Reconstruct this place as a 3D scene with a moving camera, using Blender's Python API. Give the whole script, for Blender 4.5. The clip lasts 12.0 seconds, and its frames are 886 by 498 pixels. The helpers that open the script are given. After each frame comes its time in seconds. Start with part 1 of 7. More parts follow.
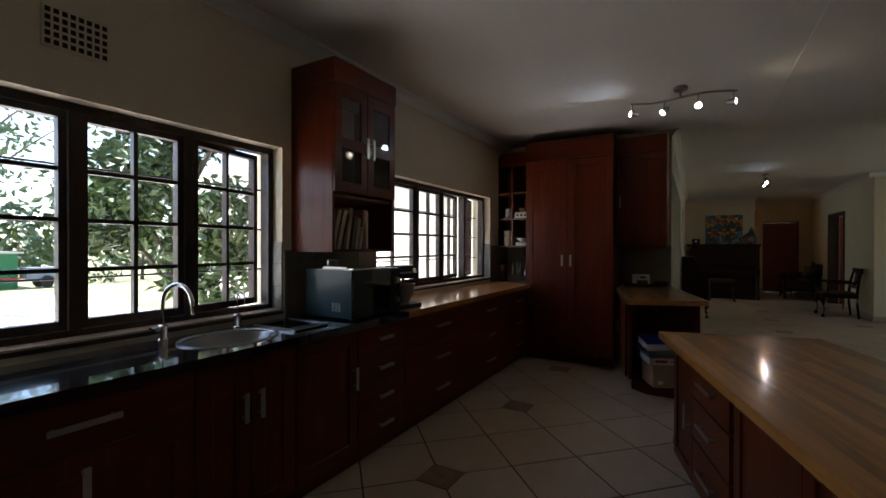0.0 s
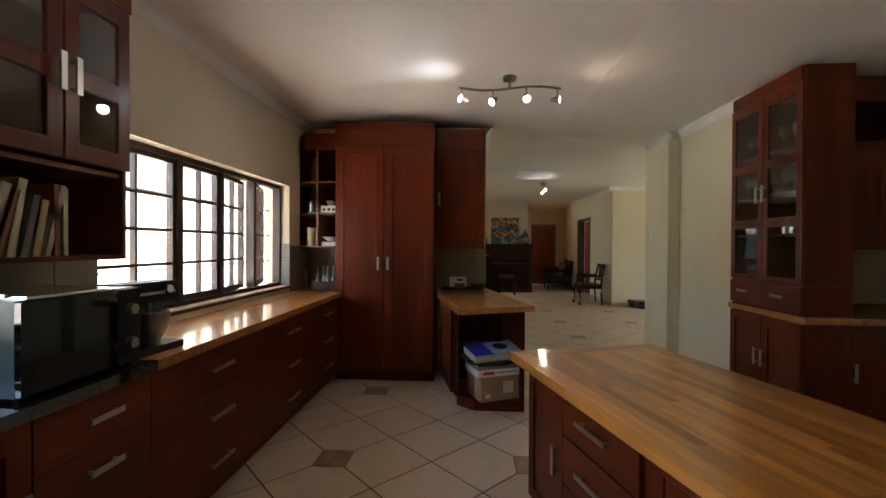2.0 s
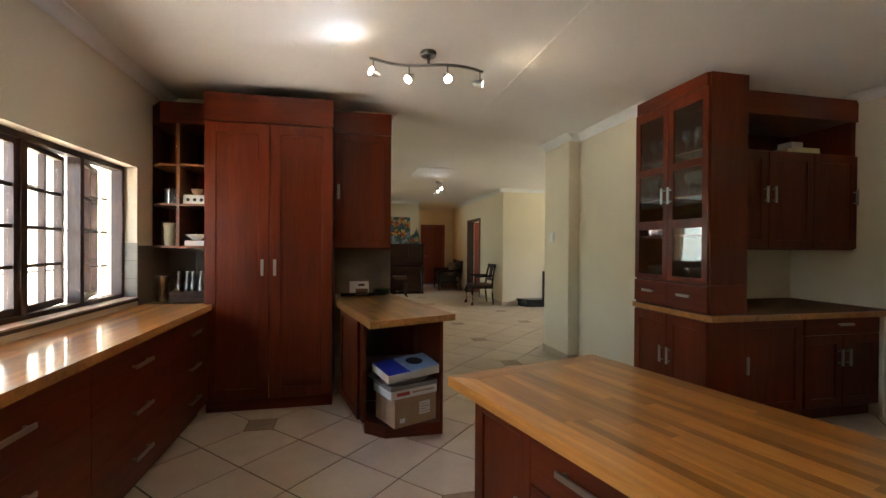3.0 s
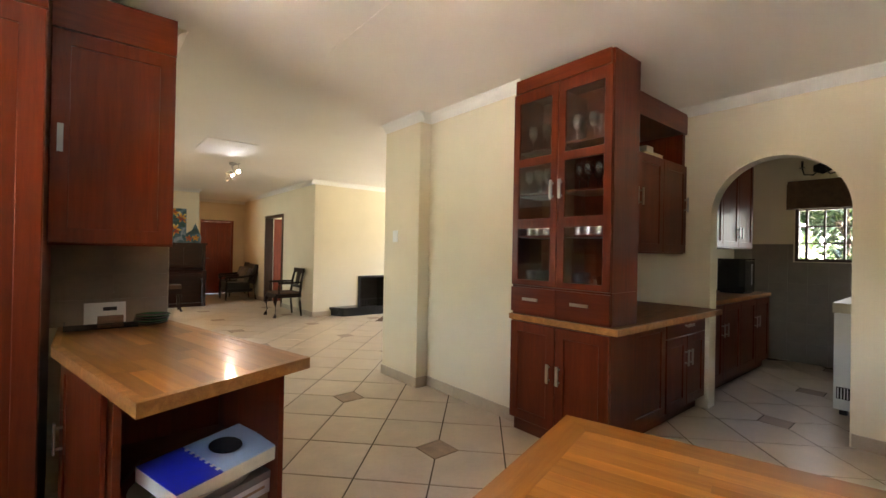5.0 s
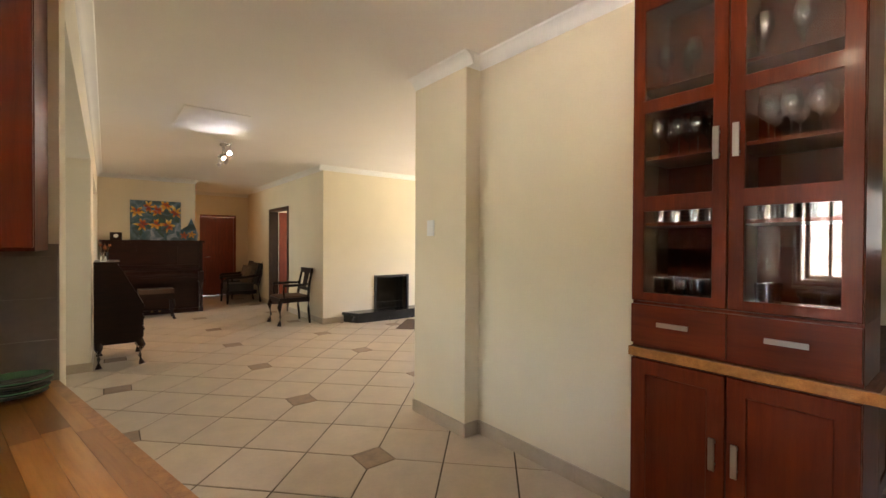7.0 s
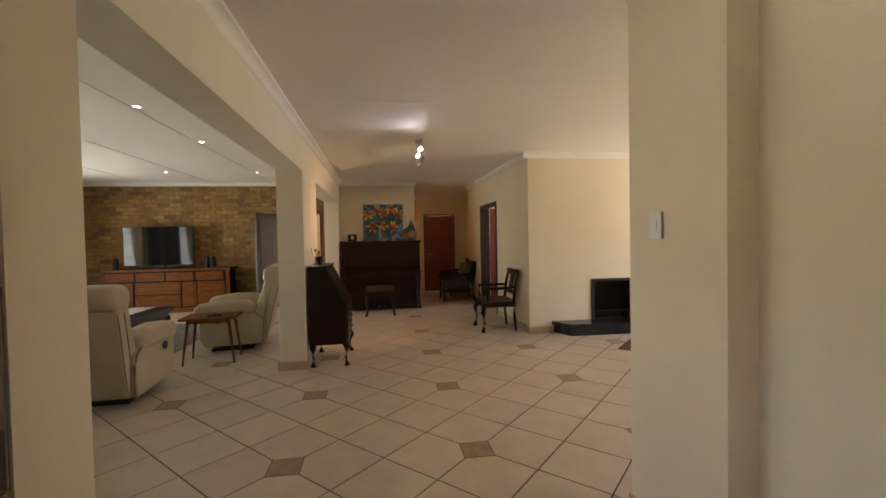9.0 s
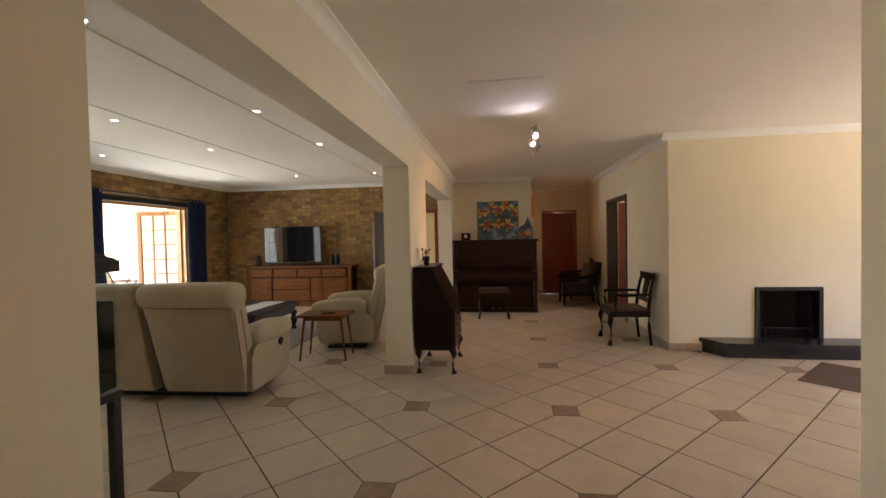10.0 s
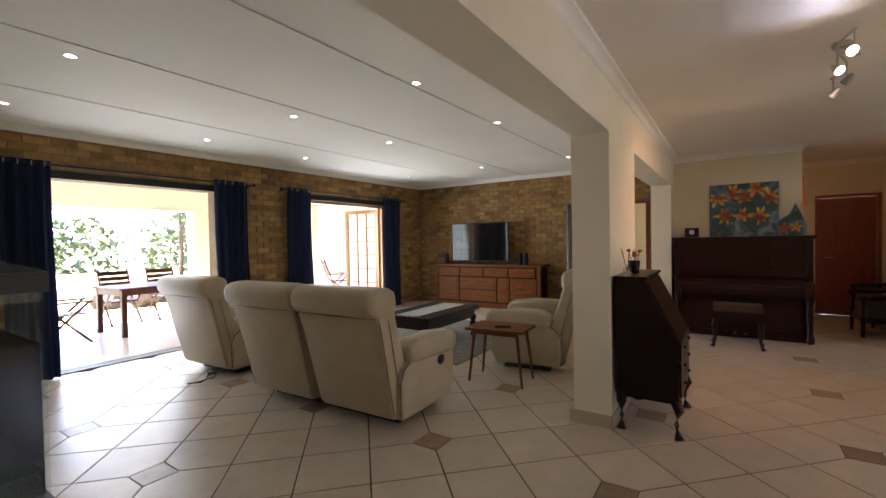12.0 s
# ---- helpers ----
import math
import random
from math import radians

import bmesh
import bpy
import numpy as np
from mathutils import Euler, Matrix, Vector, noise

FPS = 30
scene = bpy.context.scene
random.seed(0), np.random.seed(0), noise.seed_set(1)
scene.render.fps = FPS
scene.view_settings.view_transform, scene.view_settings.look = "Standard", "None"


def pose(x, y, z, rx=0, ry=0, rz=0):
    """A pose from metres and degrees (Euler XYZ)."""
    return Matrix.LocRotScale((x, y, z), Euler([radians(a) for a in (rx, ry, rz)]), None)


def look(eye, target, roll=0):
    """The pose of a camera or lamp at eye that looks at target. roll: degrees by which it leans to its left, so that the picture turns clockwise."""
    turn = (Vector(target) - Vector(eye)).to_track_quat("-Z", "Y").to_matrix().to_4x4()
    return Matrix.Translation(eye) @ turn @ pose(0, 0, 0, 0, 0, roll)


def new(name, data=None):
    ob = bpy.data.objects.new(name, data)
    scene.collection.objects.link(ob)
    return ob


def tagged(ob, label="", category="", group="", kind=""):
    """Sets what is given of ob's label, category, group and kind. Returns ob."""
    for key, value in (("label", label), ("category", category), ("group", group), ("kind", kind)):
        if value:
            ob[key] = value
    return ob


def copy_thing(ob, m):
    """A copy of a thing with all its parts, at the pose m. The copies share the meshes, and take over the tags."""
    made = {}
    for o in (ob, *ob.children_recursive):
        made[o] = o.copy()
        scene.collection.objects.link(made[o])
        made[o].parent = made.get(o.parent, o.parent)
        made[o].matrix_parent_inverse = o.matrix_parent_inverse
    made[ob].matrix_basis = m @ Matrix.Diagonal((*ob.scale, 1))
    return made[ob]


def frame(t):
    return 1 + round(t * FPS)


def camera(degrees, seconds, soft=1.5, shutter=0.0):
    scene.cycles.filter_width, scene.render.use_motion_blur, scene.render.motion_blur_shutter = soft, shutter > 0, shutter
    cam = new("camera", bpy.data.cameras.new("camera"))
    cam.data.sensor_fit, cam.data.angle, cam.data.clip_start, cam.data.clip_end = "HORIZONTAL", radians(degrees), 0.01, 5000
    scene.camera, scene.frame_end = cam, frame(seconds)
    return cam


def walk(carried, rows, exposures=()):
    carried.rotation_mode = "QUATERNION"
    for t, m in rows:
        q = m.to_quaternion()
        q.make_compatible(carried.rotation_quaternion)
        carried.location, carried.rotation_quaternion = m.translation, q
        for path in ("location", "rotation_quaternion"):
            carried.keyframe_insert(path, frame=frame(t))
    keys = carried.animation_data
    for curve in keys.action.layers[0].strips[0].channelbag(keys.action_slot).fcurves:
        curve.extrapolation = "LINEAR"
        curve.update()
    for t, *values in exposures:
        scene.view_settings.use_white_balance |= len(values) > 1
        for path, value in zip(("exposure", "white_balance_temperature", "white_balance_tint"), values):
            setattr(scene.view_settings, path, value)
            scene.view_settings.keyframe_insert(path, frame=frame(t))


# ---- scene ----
cam = camera(91.6, 12.0)
PATH = [
    (0, (-0.08, 0.045, 1.324), (-1.086, 1.773, 1.313), 0.1),
    (0.5, (-0.159, 0.177, 1.335), (-0.968, 2.006, 1.325), 0.2),
    (1, (-0.271, 0.335, 1.345), (-0.865, 2.245, 1.33), 0.2),
    (1.5, (-0.387, 0.523, 1.352), (-0.75, 2.49, 1.332), 0.3),
    (2, (-0.492, 0.779, 1.355), (-0.609, 2.776, 1.336), 0.3),
    (2.5, (-0.596, 1.019, 1.358), (-0.438, 3.013, 1.34), 0.4),
    (3, (-0.688, 1.28, 1.354), (-0.266, 3.235, 1.339), 0.4),
    (3.5, (-0.708, 1.592, 1.35), (-0.064, 3.485, 1.344), 0.4),
    (5.5, (-0.627, 2.762, 1.322), (0.717, 4.244, 1.325), 1.0),
    (6, (-0.534, 3.046, 1.326), (0.816, 4.521, 1.325), 0.9),
    (6.5, (-0.357, 3.333, 1.324), (0.988, 4.814, 1.319), 0.7),
    (7, (-0.177, 3.601, 1.344), (1.056, 5.176, 1.324), 0.3),
    (9, (0.534, 4.453, 1.43), (0.823, 6.432, 1.38), -1.1),
    (9.5, (0.598, 4.682, 1.428), (0.606, 6.682, 1.38), -1.2),
    (10, (0.636, 4.931, 1.432), (0.376, 6.913, 1.386), -1.2),
    (10.5, (0.598, 5.21, 1.423), (0.102, 7.147, 1.38), -1.2),
    (11, (0.568, 5.502, 1.417), (-0.157, 7.365, 1.374), -1.3),
    (11.5, (0.522, 5.799, 1.416), (-0.408, 7.569, 1.375), -1.3),
    (12, (0.432, 6.061, 1.43), (-0.673, 7.727, 1.389), -1.1),
]
EXPOSURES = [
    (0, 1.9, 6100, 11), (0.5, 2.5, 6500, 11), (1, 2.85, 6600, 12), (2, 3.52, 6750, 12), (3, 3.97, 6800, 11), (3.7, 4.4, 6850, 12), (5.5, 4.85, 7150, 17),
    (7, 4.65, 7350, 21), (9, 4.02, 7500, 27), (10.5, 4.0, 7200, 28), (12, 3.95, 6650, 28),
]
walk(cam, [(t, look(eye, target, roll)) for t, eye, target, roll in PATH], EXPOSURES)

# ---- daylight ----
world = bpy.data.worlds.new("sky")
scene.world = world
world.use_nodes = True
wn = world.node_tree
sky = wn.nodes.new("ShaderNodeTexSky")
sky.sky_type = "NISHITA"
sky.sun_disc = False
sky.sun_elevation = radians(62)
sky.sun_rotation = radians(250)
wn.links.new(sky.outputs[0], wn.nodes["Background"].inputs[0])
wn.nodes["Background"].inputs[1].default_value = 0.15


def lamp(name, kind, energy, m, colour=(1, 1, 1), **settings):
    data = bpy.data.lights.new(name, kind)
    data.energy, data.color = energy, colour
    for key, value in settings.items():
        setattr(data, key, value)
    ob = new(name, data)
    ob.matrix_world = m
    return ob


sun_from = Vector((-0.42, -0.2, 1.0)).normalized()
lamp("sun", "SUN", 5.0, look(sun_from * 30, (0, 0, 0)), (1.0, 0.95, 0.88), angle=radians(0.55))

# area lamps stand in for sky light at the openings, one of them invented
def sky_panel(name, at, towards, width, height, power, colour=(0.93, 0.97, 1.0)):
    lamp(name, "AREA", power, look(at, towards), colour, shape="RECTANGLE", size=width, size_y=height)


sky_panel("window_light", (-6.1, 8.55, 1.1), (0, 8.55, 1.7), 1.7, 2.1, 2.5, (0.74, 0.97, 1.0))
sky_panel("window_light", (-6.1, 12.1, 1.1), (0, 12.1, 1.7), 2.0, 2.1, 4.6, (0.74, 0.97, 1.0))
sky_panel("window_light", (6.45, 3.6, 1.62), (3, 3.6, 2.3), 0.55, 0.65, 0.25)
sky_panel("window_light", (7.05, 8.6, 1.4), (3, 9.2, 1.9), 2.0, 1.2, 2.4)
# added lamp at an unseen, invented opening, to brighten the side room
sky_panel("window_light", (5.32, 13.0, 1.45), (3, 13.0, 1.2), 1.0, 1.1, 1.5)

# ---- materials ----
def nodes_of(name):
    m = bpy.data.materials.new(name)
    m.use_nodes = True
    nt = m.node_tree
    return m, nt, nt.nodes["Principled BSDF"]


def put(nt, kind, **values):
    n = nt.nodes.new(kind)
    for key, value in values.items():
        if key in n.inputs:
            n.inputs[key].default_value = value
    return n


def ramp(nt, source, stops):
    r = nt.nodes.new("ShaderNodeValToRGB")
    while len(r.color_ramp.elements) < len(stops):
        r.color_ramp.elements.new(0.5)
    for e, (at, c) in zip(r.color_ramp.elements, stops):
        e.position, e.color = at, (*c, 1)
    nt.links.new(source, r.inputs[0])
    return r.outputs[0]


def mix(nt, a, b, fac, how="MIX"):
    n = nt.nodes.new("ShaderNodeMix")
    n.data_type, n.blend_type = "RGBA", how
    for slot, v in ((0, fac), (6, a), (7, b)):
        if hasattr(v, "is_linked"):
            nt.links.new(v, n.inputs[slot])
        else:
            n.inputs[slot].default_value = v if slot == 0 else (*v, 1)
    return n.outputs[2]


def coords(nt, scale=(1, 1, 1), world_space=False, per_object=False):
    mp = nt.nodes.new("ShaderNodeMapping")
    mp.inputs["Scale"].default_value = scale
    if world_space:
        g = nt.nodes.new("ShaderNodeNewGeometry")
        nt.links.new(g.outputs["Position"], mp.inputs[0])
    else:
        tc = nt.nodes.new("ShaderNodeTexCoord")
        nt.links.new(tc.outputs["Object"], mp.inputs[0])
    if per_object:
        oi = nt.nodes.new("ShaderNodeObjectInfo")
        mul = put(nt, "ShaderNodeVectorMath")
        mul.operation = "SCALE"
        mul.inputs[0].default_value = (13.0, 7.0, 11.0)
        nt.links.new(oi.outputs["Random"], mul.inputs["Scale"])
        nt.links.new(mul.outputs[0], mp.inputs["Location"])
    return mp.outputs[0]


def noise_tex(nt, vec, scale, detail=4.0, rough=0.55, distortion=0.0):
    n = put(nt, "ShaderNodeTexNoise", Scale=scale, Detail=detail, Roughness=rough, Distortion=distortion)
    nt.links.new(vec, n.inputs["Vector"])
    return n.outputs["Fac"]


def bump(nt, bsdf, height, strength, distance=0.01):
    b = put(nt, "ShaderNodeBump", Strength=strength, Distance=distance)
    nt.links.new(height, b.inputs["Height"])
    nt.links.new(b.outputs[0], bsdf.inputs["Normal"])


def shade(c, k):
    return tuple(min(1.0, v * k) for v in c)


def surface(name, colour, rough, metal=0.0, vary=0.12, scale=3.0, fine=60.0, relief=0.15, coat=0.0, per_object=False, spec=0.5, rough_vary=0.08, distance=0.002, tones=()):
    """A plain surface with blotches at one scale, grain at another and a fine relief."""
    m, nt, b = nodes_of(name)
    v = coords(nt, per_object=per_object)
    big, small = noise_tex(nt, v, scale), noise_tex(nt, v, fine, 3.0)
    c = ramp(nt, big, [(0.25, shade(colour, 1 - vary)), (0.75, shade(colour, 1 + vary))])
    c = mix(nt, c, ramp(nt, small, [(0.3, (1 - vary * 0.6,) * 3), (0.7, (1.0,) * 3)]), 1.0, "MULTIPLY")
    if tones:
        # each piece takes a tone of its own
        oi, geo = nt.nodes.new("ShaderNodeObjectInfo"), nt.nodes.new("ShaderNodeNewGeometry")
        add = nt.nodes.new("ShaderNodeMath")
        add.operation = "ADD"
        nt.links.new(oi.outputs["Random"], add.inputs[0])
        nt.links.new(geo.outputs["Random Per Island"], add.inputs[1])
        fr = nt.nodes.new("ShaderNodeMath")
        fr.operation = "FRACT"
        nt.links.new(add.outputs[0], fr.inputs[0])
        c = mix(nt, c, ramp(nt, fr.outputs[0], [(i / (len(tones) - 1), t) for i, t in enumerate(tones)]), 1.0, "MULTIPLY")
    nt.links.new(c, b.inputs["Base Color"])
    least, most = (0.29, 1.0) if rough >= 0.28 else (0.02, 0.26)
    r = ramp(nt, big, [(0.2, (max(least, rough - rough_vary),) * 3), (0.8, (min(most, rough + rough_vary),) * 3)])
    nt.links.new(r, b.inputs["Roughness"])
    b.inputs["Metallic"].default_value = metal
    b.inputs["Specular IOR Level"].default_value = spec
    b.inputs["Coat Weight"].default_value = coat
    b.inputs["Coat Roughness"].default_value = 0.12
    if relief:
        bump(nt, b, small, relief, distance)
    return m


def wood(name, dark, light, rough, stretch, coat=0.0, ring=14.0, per_object=True, tone=0.0, spec=0.5, pore=0.7, rv=0.06):
    """Timber: long grain along the axis whose stretch is smallest."""
    m, nt, b = nodes_of(name)
    v = coords(nt, stretch, per_object=per_object)
    broad = noise_tex(nt, v, ring * 0.22, 3.0, 0.5, 0.6)
    grain = noise_tex(nt, v, ring, 5.0, 0.65, 0.4)
    pores = noise_tex(nt, v, ring * 7, 2.0, 0.7)
    c = ramp(nt, grain, [(0.28, dark), (0.72, light)])
    c = mix(nt, c, ramp(nt, broad, [(0.3, (0.72,) * 3), (0.7, (1.1,) * 3)]), 1.0, "MULTIPLY")
    c = mix(nt, c, ramp(nt, pores, [(0.36, (0.68,) * 3), (0.5, (1.0,) * 3)]), pore, "MULTIPLY")
    if tone:
        oi = nt.nodes.new("ShaderNodeObjectInfo")
        c = mix(nt, c, ramp(nt, oi.outputs["Random"], [(0.0, (1 - tone, 1 - tone * 1.15, 1 - tone * 1.3)), (1.0, (1 + tone * 0.35,) * 3)]), 1.0, "MULTIPLY")
    nt.links.new(c, b.inputs["Base Color"])
    nt.links.new(ramp(nt, grain, [(0.2, (rough + rv,) * 3), (0.8, (max(0.29, rough - rv),) * 3)]), b.inputs["Roughness"])
    b.inputs["Coat Weight"].default_value = coat
    b.inputs["Coat Roughness"].default_value = 0.1
    b.inputs["Specular IOR Level"].default_value = spec
    bump(nt, b, pores, 0.12, 0.001)
    return m


def clear_glass(name, tint=(1, 1, 1), rough=0.0, gloss=0.09, edge=0.8):
    """A thin pane: mostly see-through, with a mirror-like gloss that grows at grazing angles."""
    m, nt, b = nodes_of(name)
    nt.nodes.remove(b)
    t = nt.nodes.new("ShaderNodeBsdfTransparent")
    t.inputs[0].default_value = (*tint, 1)
    g = nt.nodes.new("ShaderNodeBsdfGlossy")
    g.inputs["Roughness"].default_value = rough
    f = nt.nodes.new("ShaderNodeLayerWeight")
    f.inputs[0].default_value = 0.5
    steep = nt.nodes.new("ShaderNodeMath")
    steep.operation = "POWER"
    steep.inputs[1].default_value = 4.0
    nt.links.new(f.outputs["Facing"], steep.inputs[0])
    mul = nt.nodes.new("ShaderNodeMath")
    mul.operation = "MULTIPLY_ADD"
    mul.inputs[1].default_value = edge
    mul.inputs[2].default_value = gloss * 0.6
    nt.links.new(steep.outputs[0], mul.inputs[0])
    mx = nt.nodes.new("ShaderNodeMixShader")
    nt.links.new(mul.outputs[0], mx.inputs[0])
    nt.links.new(t.outputs[0], mx.inputs[1])
    nt.links.new(g.outputs[0], mx.inputs[2])
    nt.links.new(mx.outputs[0], nt.nodes["Material Output"].inputs[0])
    return m


def glow(name, colour, strength):
    m, nt, b = nodes_of(name)
    b.inputs["Base Color"].default_value = (*colour, 1)
    b.inputs["Emission Color"].default_value = (*colour, 1)
    b.inputs["Emission Strength"].default_value = strength
    return m


PLASTER = surface("cream_plaster", (0.74, 0.655, 0.49), 0.75, vary=0.05, scale=1.3, fine=90, relief=0.2)
PLASTER_WHITE = surface("white_plaster", (0.78, 0.72, 0.60), 0.75, vary=0.05, scale=1.5, fine=90, relief=0.2)
CEILING = surface("ceiling_paint", (0.87, 0.83, 0.77), 0.8, vary=0.04, scale=0.8, fine=70, relief=0.1)
CORNICE = surface("cornice_white", (0.82, 0.81, 0.77), 0.6, vary=0.03, relief=0.05)
EXTERIOR = surface("exterior_plaster", (0.78, 0.74, 0.64), 0.85, vary=0.08, scale=2, fine=50, relief=0.4)
TILE = surface("beige_ceramic_tile", (0.56, 0.465, 0.365), 0.33, vary=0.1, scale=5.0, fine=45, relief=0.03, per_object=True, rough_vary=0.03, tones=((0.9, 0.88, 0.86), (1.0, 1.0, 1.0), (0.94, 0.95, 0.93), (1.04, 1.03, 1.0)))
INSERT = surface("brown_insert_tile", (0.30, 0.195, 0.12), 0.35, vary=0.3, scale=14, fine=120, relief=0.1, per_object=True)
GROUT = surface("dark_grout", (0.085, 0.058, 0.04), 0.9, vary=0.25, scale=6, fine=150, relief=0.3)
SKIRT = surface("tile_skirting", (0.47, 0.38, 0.28), 0.3, vary=0.12, scale=6, fine=60, relief=0.03, per_object=True)
DADO = surface("grey_wall_tile", (0.23, 0.205, 0.165), 0.3, vary=0.1, scale=6, fine=60, relief=0.03, per_object=True)
SPLASH = surface("taupe_splash_tile", (0.22, 0.175, 0.13), 0.3, vary=0.12, scale=7, fine=60, relief=0.03, per_object=True)
REDWOOD = wood("red_stained_wood", (0.115, 0.0145, 0.003), (0.172, 0.027, 0.0055), 0.33, (7, 7, 0.5), coat=0.06, tone=0.12, spec=0.28, ring=6.0, pore=0.2, rv=0.03)
REDWOOD_H = wood("red_stained_wood_across", (0.115, 0.0145, 0.003), (0.172, 0.027, 0.0055), 0.33, (0.5, 0.5, 7), coat=0.06, tone=0.12, spec=0.28, ring=6.0, pore=0.2, rv=0.03)
SHELFWOOD = wood("orange_shelf_wood", (0.20, 0.06, 0.02), (0.36, 0.13, 0.045), 0.4, (0.8, 9, 9), coat=0.1)
BLOCK = wood("varnished_block_wood", (0.48, 0.17, 0.03), (0.7, 0.31, 0.068), 0.3, (7, 0.5, 7), coat=0.8, tone=0.42, ring=5.0, pore=0.15, rv=0.015)
BLOCK_EDGE = wood("varnished_edge_wood", (0.38, 0.14, 0.03), (0.60, 0.27, 0.075), 0.3, (3, 3, 3), coat=0.4)
FRAMEWOOD = wood("dark_window_wood", (0.035, 0.014, 0.008), (0.075, 0.032, 0.016), 0.45, (8, 8, 0.8))
DOORWOOD = wood("meranti_door_wood", (0.18, 0.027, 0.011), (0.31, 0.055, 0.02), 0.4, (8, 8, 0.6))
PINE = wood("varnished_light_wood", (0.42, 0.19, 0.06), (0.62, 0.33, 0.13), 0.35, (8, 8, 0.6), coat=0.2)
DARKWOOD = wood("dark_polished_wood", (0.009, 0.003, 0.002), (0.02, 0.006, 0.003), 0.36, (0.7, 8, 8), coat=0.04, spec=0.22)
PIANOWOOD = wood("piano_mahogany", (0.012, 0.003, 0.002), (0.032, 0.008, 0.004), 0.34, (0.6, 8, 8), coat=0.1, spec=0.22)
OAK = wood("brown_oak", (0.11, 0.036, 0.009), (0.23, 0.08, 0.02), 0.5, (0.7, 7, 7), spec=0.1)
# darkened copy of the oak, its colour holds the shade between fronts
OAK_GAP_SHADE = wood("oak_gap_shade", (0.012, 0.004, 0.002), (0.03, 0.01, 0.004), 0.5, (0.7, 7, 7), spec=0.1)
GRANITE = surface("black_granite", (0.018, 0.018, 0.02), 0.035, vary=0.5, scale=60, fine=240, relief=0, rough_vary=0.01, spec=1.0, coat=0.6)
STEEL = surface("brushed_steel", (0.46, 0.45, 0.43), 0.3, metal=1.0, vary=0.06, scale=8, fine=300, relief=0.05)
CHROME = surface("chrome", (0.75, 0.75, 0.75), 0.08, metal=1.0, vary=0.02, relief=0, rough_vary=0.02)
BLACKPLASTIC = surface("black_plastic", (0.009, 0.009, 0.01), 0.5, vary=0.15, relief=0.1, spec=0.3)
DARKMETAL = surface("dark_iron", (0.03, 0.027, 0.025), 0.45, metal=0.6, vary=0.2, relief=0.2)
TEALMETAL = surface("dark_teal_enamel", (0.018, 0.05, 0.055), 0.3, vary=0.1, relief=0.05)
DARKGLASS = surface("black_glass", (0.008, 0.008, 0.009), 0.05, vary=0.1, relief=0, rough_vary=0.02)
LEATHER = surface("cream_leather", (0.42, 0.335, 0.225), 0.42, vary=0.1, scale=4, fine=120, relief=0.35)
NAVY = surface("navy_curtain_cloth", (0.015, 0.025, 0.07), 0.85, vary=0.2, scale=6, fine=200, relief=0.3)
BRICK = surface("yellow_brown_brick", (0.33, 0.195, 0.07), 0.8, vary=0.35, scale=9, fine=90, relief=0.6, per_object=True, tones=((0.55, 0.5, 0.5), (0.85, 0.8, 0.7), (1.1, 1.05, 0.95), (0.75, 0.6, 0.5), (1.35, 1.35, 1.2), (0.95, 0.8, 0.6)))
MORTAR = surface("brick_mortar", (0.20, 0.14, 0.085), 0.95, vary=0.2, scale=8, fine=120, relief=0.5)
PAPER = surface("white_paper", (0.75, 0.74, 0.7), 0.7, vary=0.06, relief=0.05)
CARD = surface("brown_cardboard", (0.42, 0.28, 0.16), 0.8, vary=0.1, scale=8, relief=0.15)
WHITEPAINT = surface("white_enamel", (0.78, 0.78, 0.75), 0.3, vary=0.03, relief=0.02)
PORCELAIN = surface("white_porcelain", (0.78, 0.76, 0.7), 0.15, vary=0.04, relief=0)
PANE = clear_glass("window_pane", gloss=0.05)
CABGLASS = clear_glass("cabinet_glass", (0.93, 0.93, 0.93), gloss=0.1)
GLASSWARE = clear_glass("glassware", (0.9, 0.92, 0.92), gloss=0.38, edge=0.8)
TANKGLASS = clear_glass("tank_glass", (0.95, 0.98, 0.97), gloss=0.03, edge=0.25)

# ---- building helpers ----
def box(bm, x0, x1, y0, y1, z0, z1):
    vs = [bm.verts.new((x, y, z)) for x, y, z in ((x0, y0, z0), (x1, y0, z0), (x1, y1, z0), (x0, y1, z0), (x0, y0, z1), (x1, y0, z1), (x1, y1, z1), (x0, y1, z1))]
    for f in ((0, 3, 2, 1), (4, 5, 6, 7), (0, 1, 5, 4), (1, 2, 6, 5), (2, 3, 7, 6), (3, 0, 4, 7)):
        bm.faces.new([vs[i] for i in f])
    return vs


def boxes(*spans, bevel=0.0, segments=2):
    bm = bmesh.new()
    for s in spans:
        box(bm, *s)
    if bevel:
        soften(bm, bevel, segments)
    return bm


def soften(bm, width, segments=2, angle=30):
    edges = [e for e in bm.edges if len(e.link_faces) == 2 and e.calc_face_angle(0) > radians(angle)]
    bmesh.ops.bevel(bm, geom=edges, offset=width, segments=segments, affect="EDGES", profile=0.6)


def rod(bm, a, b, r0, r1=None, n=12, caps=True):
    """A round bar from a to b."""
    a, b = Vector(a), Vector(b)
    m = Matrix.Translation((a + b) / 2) @ (b - a).to_track_quat("Z", "Y").to_matrix().to_4x4()
    bmesh.ops.create_cone(bm, cap_ends=caps, segments=n, radius1=r0, radius2=r0 if r1 is None else r1, depth=(b - a).length, matrix=m)


